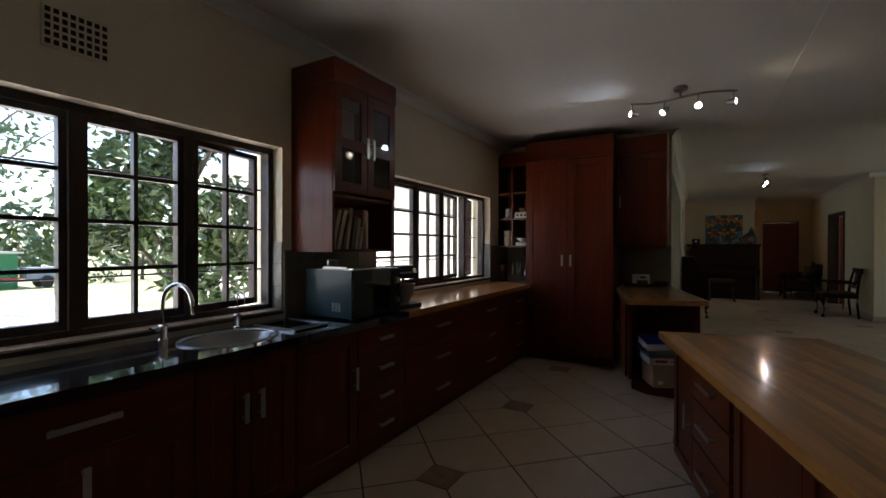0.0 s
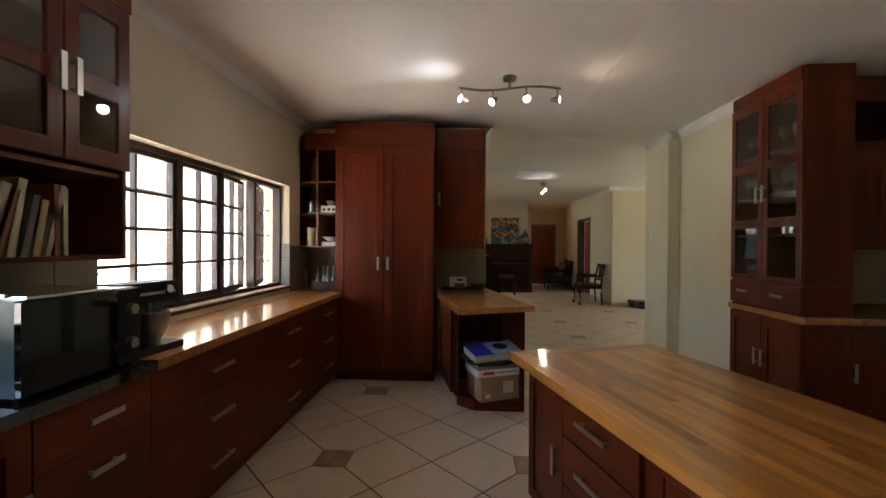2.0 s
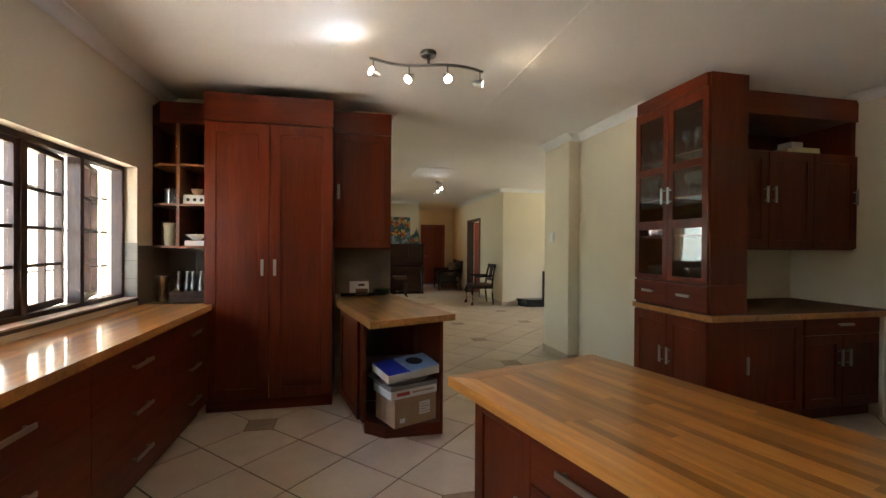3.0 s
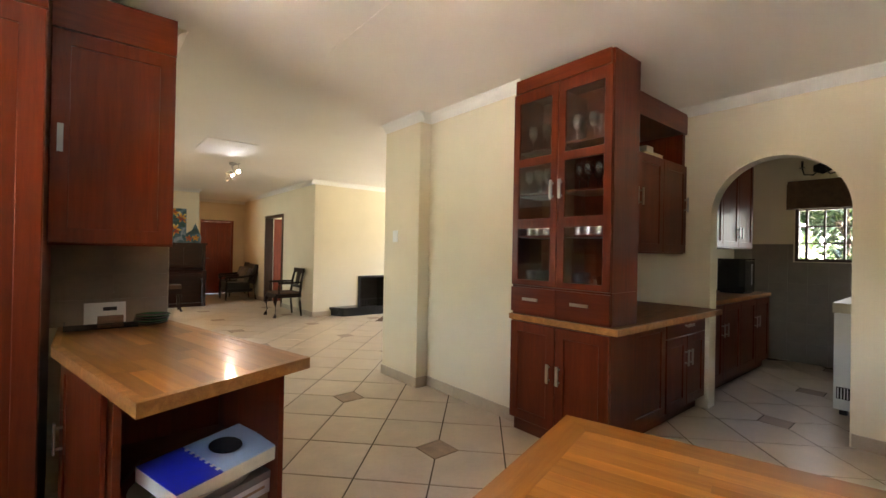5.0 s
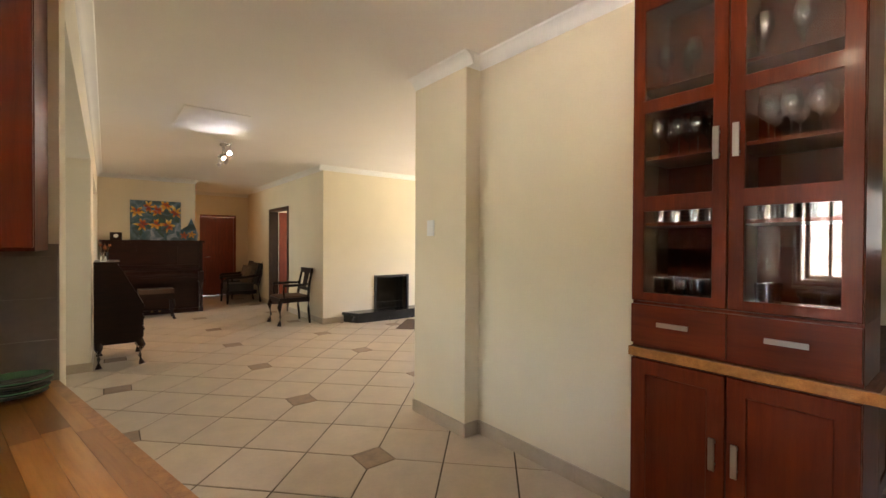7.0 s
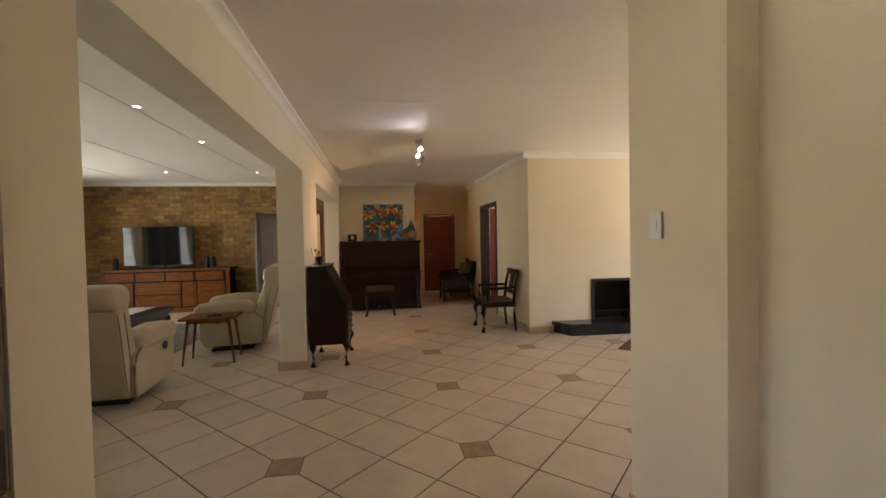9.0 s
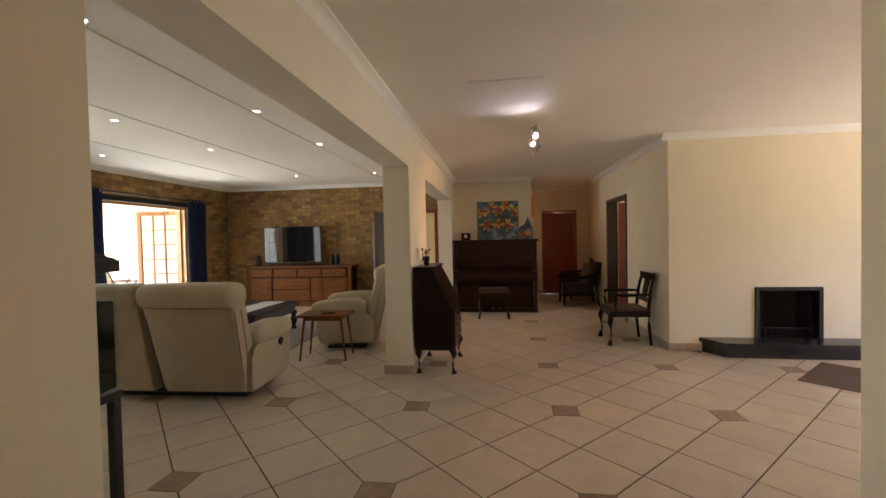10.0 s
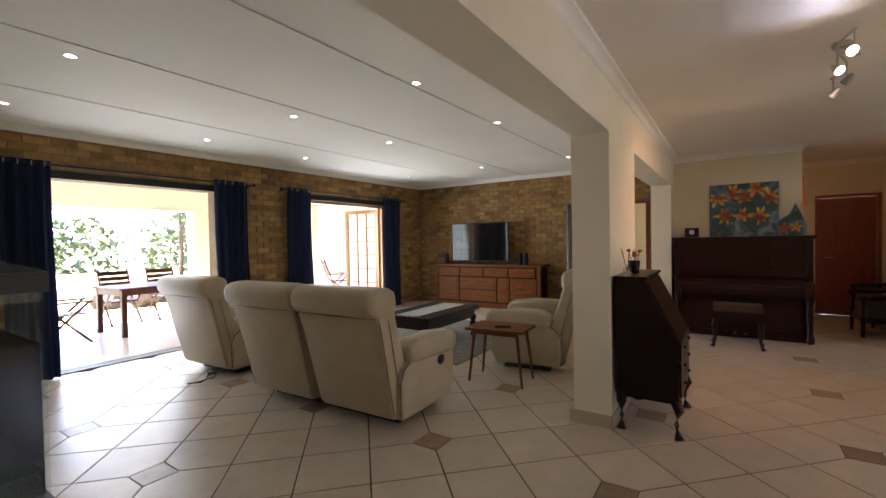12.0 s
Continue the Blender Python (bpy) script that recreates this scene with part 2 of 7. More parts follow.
def tube(bm, points, r, n=10):
    """A round pipe along points."""
    pts = [Vector(p) for p in points]
    rings = []
    for i, p in enumerate(pts):
        d = (pts[min(i + 1, len(pts) - 1)] - pts[max(i - 1, 0)]).normalized()
        q = d.to_track_quat("Z", "Y")
        rr = r[i] if isinstance(r, (list, tuple)) else r
        rings.append([bm.verts.new(p + q @ Vector((rr * math.cos(2 * math.pi * k / n), rr * math.sin(2 * math.pi * k / n), 0))) for k in range(n)])
    for a, b in zip(rings, rings[1:]):
        for k in range(n):
            bm.faces.new((a[k], a[(k + 1) % n], b[(k + 1) % n], b[k]))
    bm.faces.new(rings[0][::-1]), bm.faces.new(rings[-1])


def lathe(bm, profile, n=24, at=(0, 0, 0), sx=1.0, sy=1.0):
    """A turned shape from (radius, height) pairs."""
    o = Vector(at)
    rings = []
    for r, z in profile:
        if r < 1e-5:
            rings.append([bm.verts.new(o + Vector((0, 0, z)))])
        else:
            rings.append([bm.verts.new(o + Vector((sx * r * math.cos(2 * math.pi * k / n), sy * r * math.sin(2 * math.pi * k / n), z))) for k in range(n)])
    for a, b in zip(rings, rings[1:]):
        for k in range(n):
            k2 = (k + 1) % n
            if len(a) == 1 and len(b) > 1:
                bm.faces.new((a[0], b[k2], b[k]))
            elif len(b) == 1 and len(a) > 1:
                bm.faces.new((a[k], a[k2], b[0]))
            elif len(a) > 1:
                bm.faces.new((a[k], a[k2], b[k2], b[k]))


def prism(bm, outline, z0, z1):
    """An upright prism over an outline in x and y, counterclockwise."""
    lo = [bm.verts.new((x, y, z0)) for x, y in outline]
    hi = [bm.verts.new((x, y, z1)) for x, y in outline]
    bm.faces.new(lo[::-1]), bm.faces.new(hi)
    for k in range(len(lo)):
        k2 = (k + 1) % len(lo)
        bm.faces.new((lo[k], lo[k2], hi[k2], hi[k]))


def mesh_of(name, bm, material, smooth=False):
    bmesh.ops.recalc_face_normals(bm, faces=bm.faces)
    me = bpy.data.meshes.new(name)
    bm.to_mesh(me)
    bm.free()
    me.materials.append(material)
    if smooth:
        me.polygons.foreach_set("use_smooth", [True] * len(me.polygons))
        me.set_sharp_from_angle(angle=radians(38))
    return me


def part(name, bm, material, parent=None, label="", smooth=False, m=None):
    ob = new(name, mesh_of(name, bm, material, smooth))
    ob.parent = parent
    if m is not None:
        ob.matrix_basis = m
    return tagged(ob, label)


def thing(name, label, category, m=None, group=""):
    ob = new(name)
    ob.empty_display_size = 0.1
    if m is not None:
        ob.matrix_basis = m
    return tagged(ob, label, category, group)


def structure(name, bm, material, label, category, smooth=False):
    ob = part(name, bm, material, None, label, smooth)
    return tagged(ob, label, category, "", "structure")


# ---- rooms ----
CEIL, LCEIL = 2.655, 2.735
WX, CTR = -2.27, 0.88          # kitchen window wall face, counter height
BEAM = 2.21

# floor bed under the tiles, with the tiles laid last
floor = structure("floor", boxes((-2.4, 3.6, -2.1, 5.7, -0.2, -0.004), (3.6, 6.4, 2.3, 4.7, -0.2, -0.004), (-5.95, 7.1, 5.7, 10.6, -0.2, -0.004), (-5.95, 2.75, 10.6, 14.6, -0.2, -0.004), (2.75, 5.25, 12.0, 14.0, -0.2, -0.004), (1.1, 3.0, 14.6, 16.2, -0.2, -0.004)), GROUT, "beige ceramic tile floor laid diagonally with small brown inserts", "floor")

def wall(name, spans, label="cream painted plaster wall", material=PLASTER):
    return structure(name, boxes(*spans), material, label, "wall")


W1 = (-0.2, 1.84, 0.93, 1.93)      # kitchen windows: y from, y to, z from, z to
W2 = (2.75, 4.97, 0.94, 1.93)
wall("wall_kitchen_windows", [
    (WX - 0.24, WX, -2.2, W1[0], -0.05, 2.8), (WX - 0.24, WX, W1[1], W2[0], -0.05, 2.8), (WX - 0.24, WX, W2[1], 5.55, -0.05, 2.8),
    (WX - 0.24, WX, W1[0], W1[1], -0.05, W1[2]), (WX - 0.24, WX, W1[0], W1[1], W1[3], 2.8),
    (WX - 0.24, WX, W2[0], W2[1], -0.05, W2[2]), (WX - 0.24, WX, W2[0], W2[1], W2[3], 2.8)])
wall("wall_kitchen_lounge", [(-6.05, -0.3, 5.55, 5.82, -0.05, 2.8)])
wall("wall_lounge_hall", [(-0.58, -0.3, 9.4, 10.43, -0.05, 2.8), (-0.58, -0.3, 13.5, 14.0, -0.05, 2.8), (-0.57, -0.3, 5.82, 9.4, BEAM, 2.8), (-0.58, -0.3, 10.43, 13.5, BEAM, 2.8)], "cream plaster piers and beam between hall and lounge", PLASTER_WHITE)
wall("wall_piano", [(-0.3, 1.29, 13.85, 14.0, -0.05, 2.8), (1.14, 1.29, 14.0, 16.0, -0.05, 2.8)])
wall("wall_corridor_end", [(1.14, 1.74, 16.0, 16.15, -0.05, 2.8), (2.5, 3.1, 16.0, 16.15, -0.05, 2.8), (1.74, 2.5, 16.0, 16.15, 2.04, 2.8)])
wall("wall_corridor_side", [(2.69, 2.84, 10.52, 12.28, -0.05, 2.8), (2.69, 2.84, 13.47, 14.82, -0.05, 2.8), (2.69, 2.84, 12.28, 13.47, 2.06, 2.8), (2.84, 3.1, 14.67, 16.0, -0.05, 2.8)])
wall("wall_fireplace", [(2.84, 3.68, 10.52, 10.67, -0.05, 2.8), (4.37, 7.2, 10.52, 10.67, -0.05, 2.8), (3.68, 4.37, 10.52, 10.67, -0.05, 0.11), (3.68, 4.37, 10.52, 10.67, 0.75, 2.8)])
wall("wall_switch", [(1.92, 2.12, 4.66, 6.48, -0.05, 2.8), (1.79, 1.92, 5.86, 6.48, -0.05, 2.8)])
wall("wall_cupboards", [(2.12, 3.5, 4.66, 4.81, -0.05, 2.8)])
wall("wall_dining_near", [(2.12, 7.2, 6.33, 6.48, -0.05, 2.8)])
wall("wall_dining_window", [(7.0, 7.2, 6.5, 7.5, -0.05, 2.8), (7.0, 7.2, 9.7, 10.52, -0.05, 2.8), (7.0, 7.2, 7.5, 9.7, -0.05, 0.75), (7.0, 7.2, 7.5, 9.7, 2.1, 2.8)])
wall("wall_kitchen_back", [(-2.51, 3.65, -2.2, -2.05, -0.05, 2.8)])
wall("wall_scullery_left", [(3.65, 6.45, 4.55, 4.7, -0.05, 2.8)])
wall("wall_scullery_right", [(3.65, 6.45, 2.2, 2.35, -0.05, 2.8)])
wall("wall_scullery_end", [(6.3, 6.45, 2.35, 3.31, -0.05, 2.8), (6.3, 6.45, 3.89, 4.55, -0.05, 2.8), (6.3, 6.45, 3.31, 3.89, -0.05, 1.28), (6.3, 6.45, 3.31, 3.89, 1.96, 2.8)])
# unseen far wall, its opening added to let light into the side room
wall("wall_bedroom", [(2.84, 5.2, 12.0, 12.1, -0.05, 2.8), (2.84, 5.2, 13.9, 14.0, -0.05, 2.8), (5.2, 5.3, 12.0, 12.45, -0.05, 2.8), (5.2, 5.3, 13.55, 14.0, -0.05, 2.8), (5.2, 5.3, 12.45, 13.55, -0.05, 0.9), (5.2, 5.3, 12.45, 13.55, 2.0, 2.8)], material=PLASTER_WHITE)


def arch_wall():
    """The wall with the round-headed opening to the scullery."""
    x0, x1, a, b, spring, top = 3.5, 3.65, 3.0, 3.9, 1.68, 2.8
    bm = boxes((x0, x1, -2.05, a, -0.05, top), (x0, x1, b, 4.66, -0.05, top))
    n, mid, r = 28, (a + b) / 2, (b - a) / 2
    ring = [(mid - r * math.cos(math.pi * k / n), spring + r * math.sin(math.pi * k / n)) for k in range(n + 1)]
    for (ya, za), (yb, zb) in zip(ring, ring[1:]):
        p = [bm.verts.new((x, y, z)) for x in (x0, x1) for y, z in ((ya, za), (yb, zb), (yb, top), (ya, top))]
        for f in ((0, 1, 2, 3), (7, 6, 5, 4), (0, 4, 5, 1)):
            bm.faces.new([p[i] for i in f])
    bmesh.ops.remove_doubles(bm, verts=bm.verts, dist=1e-4)
    return structure("wall_arch", bm, PLASTER, "cream plaster wall with a round-headed archway", "wall")


arch_wall()

# brick walls of the lounge: mortar bed, bricks laid last
BX, BY = -5.8, 14.5
D1, D2 = (7.6, 9.5, 2.2), (11.0, 13.25, 2.2)
wall("wall_lounge_brick_doors", [(BX - 0.24, BX - 0.012, 5.79, D1[0], -0.05, 2.8), (BX - 0.24, BX - 0.012, D1[1], D2[0], -0.05, 2.8), (BX - 0.24, BX - 0.012, D2[1], BY + 0.2, -0.05, 2.8),
     (BX - 0.24, BX - 0.012, D1[0], D1[1], D1[2], 2.8), (BX - 0.24, BX - 0.012, D2[0], D2[1], D2[2], 2.8)], "yellow-brown face brick wall with door openings", MORTAR)
wall("wall_lounge_brick_end", [(BX - 0.012, -1.65, BY + 0.012, BY + 0.2, -0.05, 2.8), (-0.75, -0.45, BY + 0.012, BY + 0.2, -0.05, 2.8), (-1.65, -0.75, BY + 0.012, BY + 0.2, 2.08, 2.8)], "yellow-brown face brick wall behind the television", MORTAR)
wall("wall_stub_back", [(-0.6, -0.45, 14.0, BY + 0.2, -0.05, 2.8), (-1.65, -0.6, 15.2, 15.3, -0.05, 2.8)], material=PLASTER)

ceiling = structure("ceiling", boxes((-2.51, 3.65, -2.2, 5.55, CEIL, 2.8), (-0.57, 7.2, 5.55, 16.15, CEIL, 2.8), (3.65, 6.45, 2.2, 4.7, CEIL, 2.8)), CEILING, "smooth white painted ceiling", "ceiling")
structure("ceiling_lounge", boxes((-6.04, -0.57, 5.79, BY + 0.2, LCEIL, 2.8)), CEILING, "white board ceiling with flat cover strips", "ceiling")
# unseen kitchen eaves reach x=-3.45 to keep direct sun off the sills
structure("roof", boxes((-3.45, 7.6, -2.6, 16.6, 2.86, 3.0), (-6.6, -3.45, 5.3, 16.6, 2.86, 3.0), (-10.2, -6.6, 5.4, 15.2, 2.78, 2.9)), EXTERIOR, "flat roof slab over house and patio, unseen kitchen eaves widened to block sun", "roof")

# ---- windows ----
def casement(parent, y0, y1, z0, z1, cols, rows, x, m=None, depth=0.045):
    """One glazed leaf with its glazing bars and panes, in the plane x."""
    st = 0.028
    leaf = part("sash", boxes((x - depth, x, y0, y0 + st, z0, z1), (x - depth, x, y1 - st, y1, z0, z1), (x - depth, x, y0 + st, y1 - st, z0, z0 + st + 0.01), (x - depth, x, y0 + st, y1 - st, z1 - st, z1), bevel=0.004, segments=1), FRAMEWOOD, parent, m=m)
    a, b, c, d = y0 + st, y1 - st, z0 + st + 0.01, z1 - st
    for k in range(1, cols):
        y = a + (b - a) * k / cols
        part("glazing_bar", boxes((x - depth + 0.008, x - 0.004, y - 0.009, y + 0.009, c, d)), FRAMEWOOD, leaf)
    for k in range(1, rows):
        z = c + (d - c) * k / rows
        part("glazing_bar", boxes((x - depth + 0.01, x - 0.006, a, b, z - 0.009, z + 0.009)), FRAMEWOOD, leaf)
    for i in range(cols):
        for k in range(rows):
            ya, yb = a + (b - a) * i / cols, a + (b - a) * (i + 1) / cols
            za, zb = c + (d - c) * k / rows, c + (d - c) * (k + 1) / rows
            p = part("pane", boxes((x - 0.026, x - 0.022, ya + 0.003, yb - 0.003, za + 0.003, zb - 0.003)), PANE, leaf)
            p.visible_shadow = False
    return leaf


def swung(y, x, angle):
    """Turns a leaf about the upright line at x, y."""
    return Matrix.Translation((x, y, 0)) @ Matrix.Rotation(radians(angle), 4, "Z") @ Matrix.Translation((-x, -y, 0))


def kitchen_window(name, w, posts, open_leaves, label):
    y0, y1, z0, z1 = w
    x = WX - 0.085
    win = tagged(thing(name, label, "window"), kind="structure")
    f = 0.036
    part("window_frame", boxes((x - 0.07, x, y0, y0 + f, z0, z1), (x - 0.07, x, y1 - f, y1, z0, z1), (x - 0.07, x, y0 + f, y1 - f, z1 - f, z1), (x - 0.07, x, y0 + f, y1 - f, z0, z0 + f), bevel=0.004, segments=1), FRAMEWOOD, win)
    edges = [y0 + f] + [v for p in posts for v in (p - 0.02, p + 0.02)] + [y1 - f]
    for p in posts:
        part("mullion", boxes((x - 0.07, x + 0.004, p - 0.02, p + 0.02, z0 + f, z1 - f), bevel=0.004, segments=1), FRAMEWOOD, win)
    for i in range(0, len(edges), 2):
        a, b = edges[i], edges[i + 1]
        k = i // 2
        m = None
        if k in open_leaves:
            m = swung(a if open_leaves[k] > 0 else b, x - 0.05, open_leaves[k])
        casement(win, a + 0.003, b - 0.003, z0 + f + 0.003, z1 - f - 0.003, 2, 4, x - 0.01, m)
    # thin burglar bars outside the leaves
    for k in range(1, 4):
        z = z0 + (z1 - z0) * k / 4
        bm = bmesh.new()
        rod(bm, (x - 0.12, y0, z), (x - 0.12, y1, z), 0.005, n=6)
        part("security_bar", bm, DARKMETAL, win)
    return win


kitchen_window("window_1", W1, (0.26, 0.84, 1.32), {3: 11}, "dark wooden cottage-pane window with an open casement over the sink")
kitchen_window("window_2", W2, (3.46, 3.94, 4.44), {2: 9, 3: 17}, "dark wooden cottage-pane window with opened leaves above the wooden worktop")
# tiled sills and reveals
for w, n in ((W1, 9), (W2, 10)):
    sill = structure("window_sill", boxes((WX - 0.084, WX + 0.012, w[0] + 0.001, w[1] - 0.001, w[2] - 0.02, w[2] + 0.004)), GROUT, "tiled window sill in pale grey and beige", "sill")
    for k in range(n):
        a, b = w[0] + (w[1] - w[0]) * k / n, w[0] + (w[1] - w[0]) * (k + 1) / n
        part("sill_tile", boxes((WX - 0.082, WX + 0.016, a + 0.003, b - 0.003, w[2], w[2] + 0.01), bevel=0.002, segments=1), SKIRT, sill)
for w in (W1, W2):
    rv = structure("trim_reveal", boxes((WX - 0.083, WX + 0.001, w[1] - 0.002, w[1] + 0.002, w[2] + 0.01, w[2] + 0.42)), GROUT, "tiled window reveal", "trim")
    for k in range(3):
        part("reveal_tile", boxes((WX - 0.081, WX + 0.006, w[1] - 0.012, w[1], w[2] + 0.012 + k * 0.137, w[2] + 0.012 + (k + 1) * 0.137 - 0.004), bevel=0.002, segments=1), DADO, rv)

# ---- fitted cupboards ----
def handle(parent, x, y, z, length, upright=True, flat=0.022):
    h = length / 2
    bm = bmesh.new()
    if upright:
        box(bm, x - flat / 2, x + flat / 2, y - 0.032, y - 0.024, z - h, z + h)
        for s in (-1, 1):
            box(bm, x - 0.006, x + 0.006, y - 0.026, y, z + s * (h - 0.02) - 0.005, z + s * (h - 0.02) + 0.005)
    else:
        box(bm, x - h, x + h, y - 0.032, y - 0.024, z - flat / 2, z + flat / 2)
        for s in (-1, 1):
            box(bm, x + s * (h - 0.02) - 0.005, x + s * (h - 0.02) + 0.005, y - 0.026, y, z - 0.006, z + 0.006)
    soften(bm, 0.002, 1)
    return part("handle", bm, STEEL, parent, "brushed steel bar handle")


def door_frame(xs, z0, z1, holes, y0, y1):
    """One solid frame of stiles and rails with an opening at each hole's heights."""
    bm = bmesh.new()
    zs = [z0] + [z for hole in holes for z in hole] + [z1]
    grid = {(i, k): bm.verts.new((x, y1, z)) for i, x in enumerate(xs) for k, z in enumerate(zs)}
    for i in range(3):
        for k in range(len(zs) - 1):
            if i != 1 or k % 2 == 0:
                bm.faces.new((grid[i, k], grid[i, k + 1], grid[i + 1, k + 1], grid[i + 1, k]))
    out = bmesh.ops.extrude_face_region(bm, geom=bm.faces[:])
    bmesh.ops.translate(bm, verts=[g for g in out["geom"] if isinstance(g, bmesh.types.BMVert)], vec=(0, y0 - y1, 0))
    bmesh.ops.recalc_face_normals(bm, faces=bm.faces)
    soften(bm, 0.003, 1)
    return bm


def panel_door(parent, x0, x1, z0, z1, y=0.0, pull=None, pull_z=None, rail=0.075, glazed=(), name="door"):
    """A framed door whose face lies at y; glazed gives the heights of panes."""
    t = 0.02
    a, b = x0 + 0.002, x1 - 0.002
    cuts = sorted(glazed) if glazed else [(z0 + rail, z1 - rail)]
    d = part(name, door_frame((a, a + rail, b - rail, b), z0, z1, cuts, y - t, y), REDWOOD, parent)
    for lo, hi in cuts:
        if glazed:
            p = part("pane", boxes((a + rail, b - rail, y - 0.012, y - 0.008, lo, hi)), CABGLASS, d)
            p.visible_shadow = False
        else:
            part("panel", boxes((a + rail, b - rail, y - 0.011, y - 0.003, lo, hi)), REDWOOD, d)
    if pull is not None:
        handle(d, pull, y - t, pull_z, 0.13)
    return d


def drawer(parent, x0, x1, z0, z1, y=0.0, pulls=1, length=0.14):
    t = 0.02
    d = part("drawer", boxes((x0 + 0.002, x1 - 0.002, y - t, y, z0 + 0.002, z1 - 0.002), bevel=0.004, segments=1), REDWOOD_H, parent)
    handle(d, (x0 + x1) / 2, y - t, (z0 + z1) / 2 + 0.01, length, False, 0.02)
    return d


def carcass(parent, w, d, z0, z1, shelves=(), back=True, t=0.018, closed=True, y=0.0):
    if closed:
        part("body", boxes((0, w, y + 0.001, d, z0, z1)), REDWOOD, parent)
        return
    part("side_panel", boxes((0, t, y, d, z0, z1)), REDWOOD, parent)
    part("side_panel", boxes((w - t, w, y, d, z0, z1)), REDWOOD, parent)
    part("top_panel", boxes((t, w - t, y, d, z1 - t, z1)), REDWOOD_H, parent)
    part("bottom_panel", boxes((t, w - t, y, d, z0, z0 + t)), REDWOOD_H, parent)
    part("back_panel", boxes((t, w - t, d - 0.008, d, z0 + t, z1 - t)), REDWOOD, parent)
    for s in shelves:
        part("shelf", boxes((t, w - t, y + 0.015, d - 0.01, s - t, s)), SHELFWOOD, parent)


def base_unit(y0, y1, layout, label, top=0.838):
    """A floor unit under the window worktops; its face looks into the room."""
    u = thing("base_cabinet", label, "cabinet", pose(-1.80, y0, 0, 0, 0, 90), "base cabinets under the windows")
    w = y1 - y0
    carcass(u, w, 0.46, 0.1, top)
    if top < 0.8:
        part("front_rail", boxes((0, w, 0.001, 0.03, top, 0.838)), REDWOOD_H, u)
    part("plinth", boxes((0, w, 0.06, 0.44, 0.0, 0.1)), REDWOOD_H, u)
    if layout == "doors":
        panel_door(u, 0, w / 2, 0.11, 0.83, 0, w / 2 - 0.04, 0.62)
        panel_door(u, w / 2, w, 0.11, 0.83, 0, w / 2 + 0.04, 0.62)
    elif layout == "door":
        panel_door(u, 0, w, 0.11, 0.83, 0, w - 0.04, 0.56)
    elif layout == "oven":
        drawer(u, 0, w, 0.66, 0.83, 0, length=0.2)
        panel_door(u, 0, w, 0.11, 0.655, 0, w / 2, 0.55)
    else:
        n = layout
        for k in range(n):
            drawer(u, 0, w, 0.11 + 0.72 * k / n, 0.11 + 0.72 * (k + 1) / n, 0, length=0.14 if w < 0.6 else 0.2)
    return u


base_unit(-1.5, -0.5, "doors", "red-stained wooden base cabinet with two doors")
base_unit(-0.5, 0.3, "doors", "red-stained wooden base cabinet with two doors")
base_unit(0.3, 1.02, "oven", "red-stained base cabinet with a drawer above a door")
base_unit(1.02, 1.52, "doors", "red-stained base cabinet with two narrow doors under the sink", 0.66)
base_unit(1.52, 1.98, "door", "red-stained base cabinet with one panelled door", 0.66)
base_unit(1.98, 2.46, 4, "red-stained base cabinet with four drawers and steel handles")
base_unit(2.46, 3.42, 3, "wide red-stained base cabinet with three deep drawers")
base_unit(3.42, 4.3, 3, "wide red-stained base cabinet with three deep drawers")
base_unit(4.3, 5.0, 3, "red-stained base cabinet with three drawers by the tall cupboard")


def ellipse(cx, cy, rx, ry, n=40):
    return [(cx + rx * math.cos(2 * math.pi * k / n), cy + ry * math.sin(2 * math.pi * k / n)) for k in range(n)]


SINK = (-2.02, 1.33, 0.17, 0.21)


def granite_top():
    bm = bmesh.new()
    x0, x1, y0, y1, z0, z1 = WX + 0.002, -1.755, -1.5, 2.46, 0.84, 0.88
    cx, cy, rx, ry = SINK
    box(bm, x0, x1, y0, cy - ry - 0.05, z0, z1)
    box(bm, x0, x1, cy + ry + 0.05, y1, z0, z1)
    ya, yb = cy - ry - 0.05, cy + ry + 0.05
    n = 40
    ring = ellipse(cx, cy, rx, ry, n)
    outer = []
    for k in range(n):
        c, s = math.cos(2 * math.pi * k / n), math.sin(2 * math.pi * k / n)
        q = max(abs(c) / ((x1 - cx) if c > 0 else (cx - x0)), abs(s) / (yb - cy))
        outer.append((cx + c / q, cy + s / q))
    vi = [[bm.verts.new((x, y, z)) for x, y in ring] for z in (z0, z1)]
    vo = [[bm.verts.new((x, y, z)) for x, y in outer] for z in (z0, z1)]
    for k in range(n):
        j = (k + 1) % n
        bm.faces.new((vi[1][k], vo[1][k], vo[1][j], vi[1][j]))
        bm.faces.new((vi[0][j], vo[0][j], vo[0][k], vi[0][k]))
        bm.faces.new((vi[0][k], vi[1][k], vi[1][j], vi[0][j]))
        bm.faces.new((vo[0][j], vo[1][j], vo[1][k], vo[0][k]))
    for cx2, cy2 in ((x0, ya), (x1, ya), (x0, yb), (x1, yb)):
        near = sorted(range(n), key=lambda k: (outer[k][0] - cx2) ** 2 + (outer[k][1] - cy2) ** 2)[:2]
        pts = [(cx2, cy2), outer[near[0]], outer[near[1]]]
        bm.faces.new([bm.verts.new((x, y, z1)) for x, y in pts])
    return bm


top = part("worktop", granite_top(), GRANITE, None, "polished black granite worktop with an oval sink cut-out")
tagged(top, category="worktop")


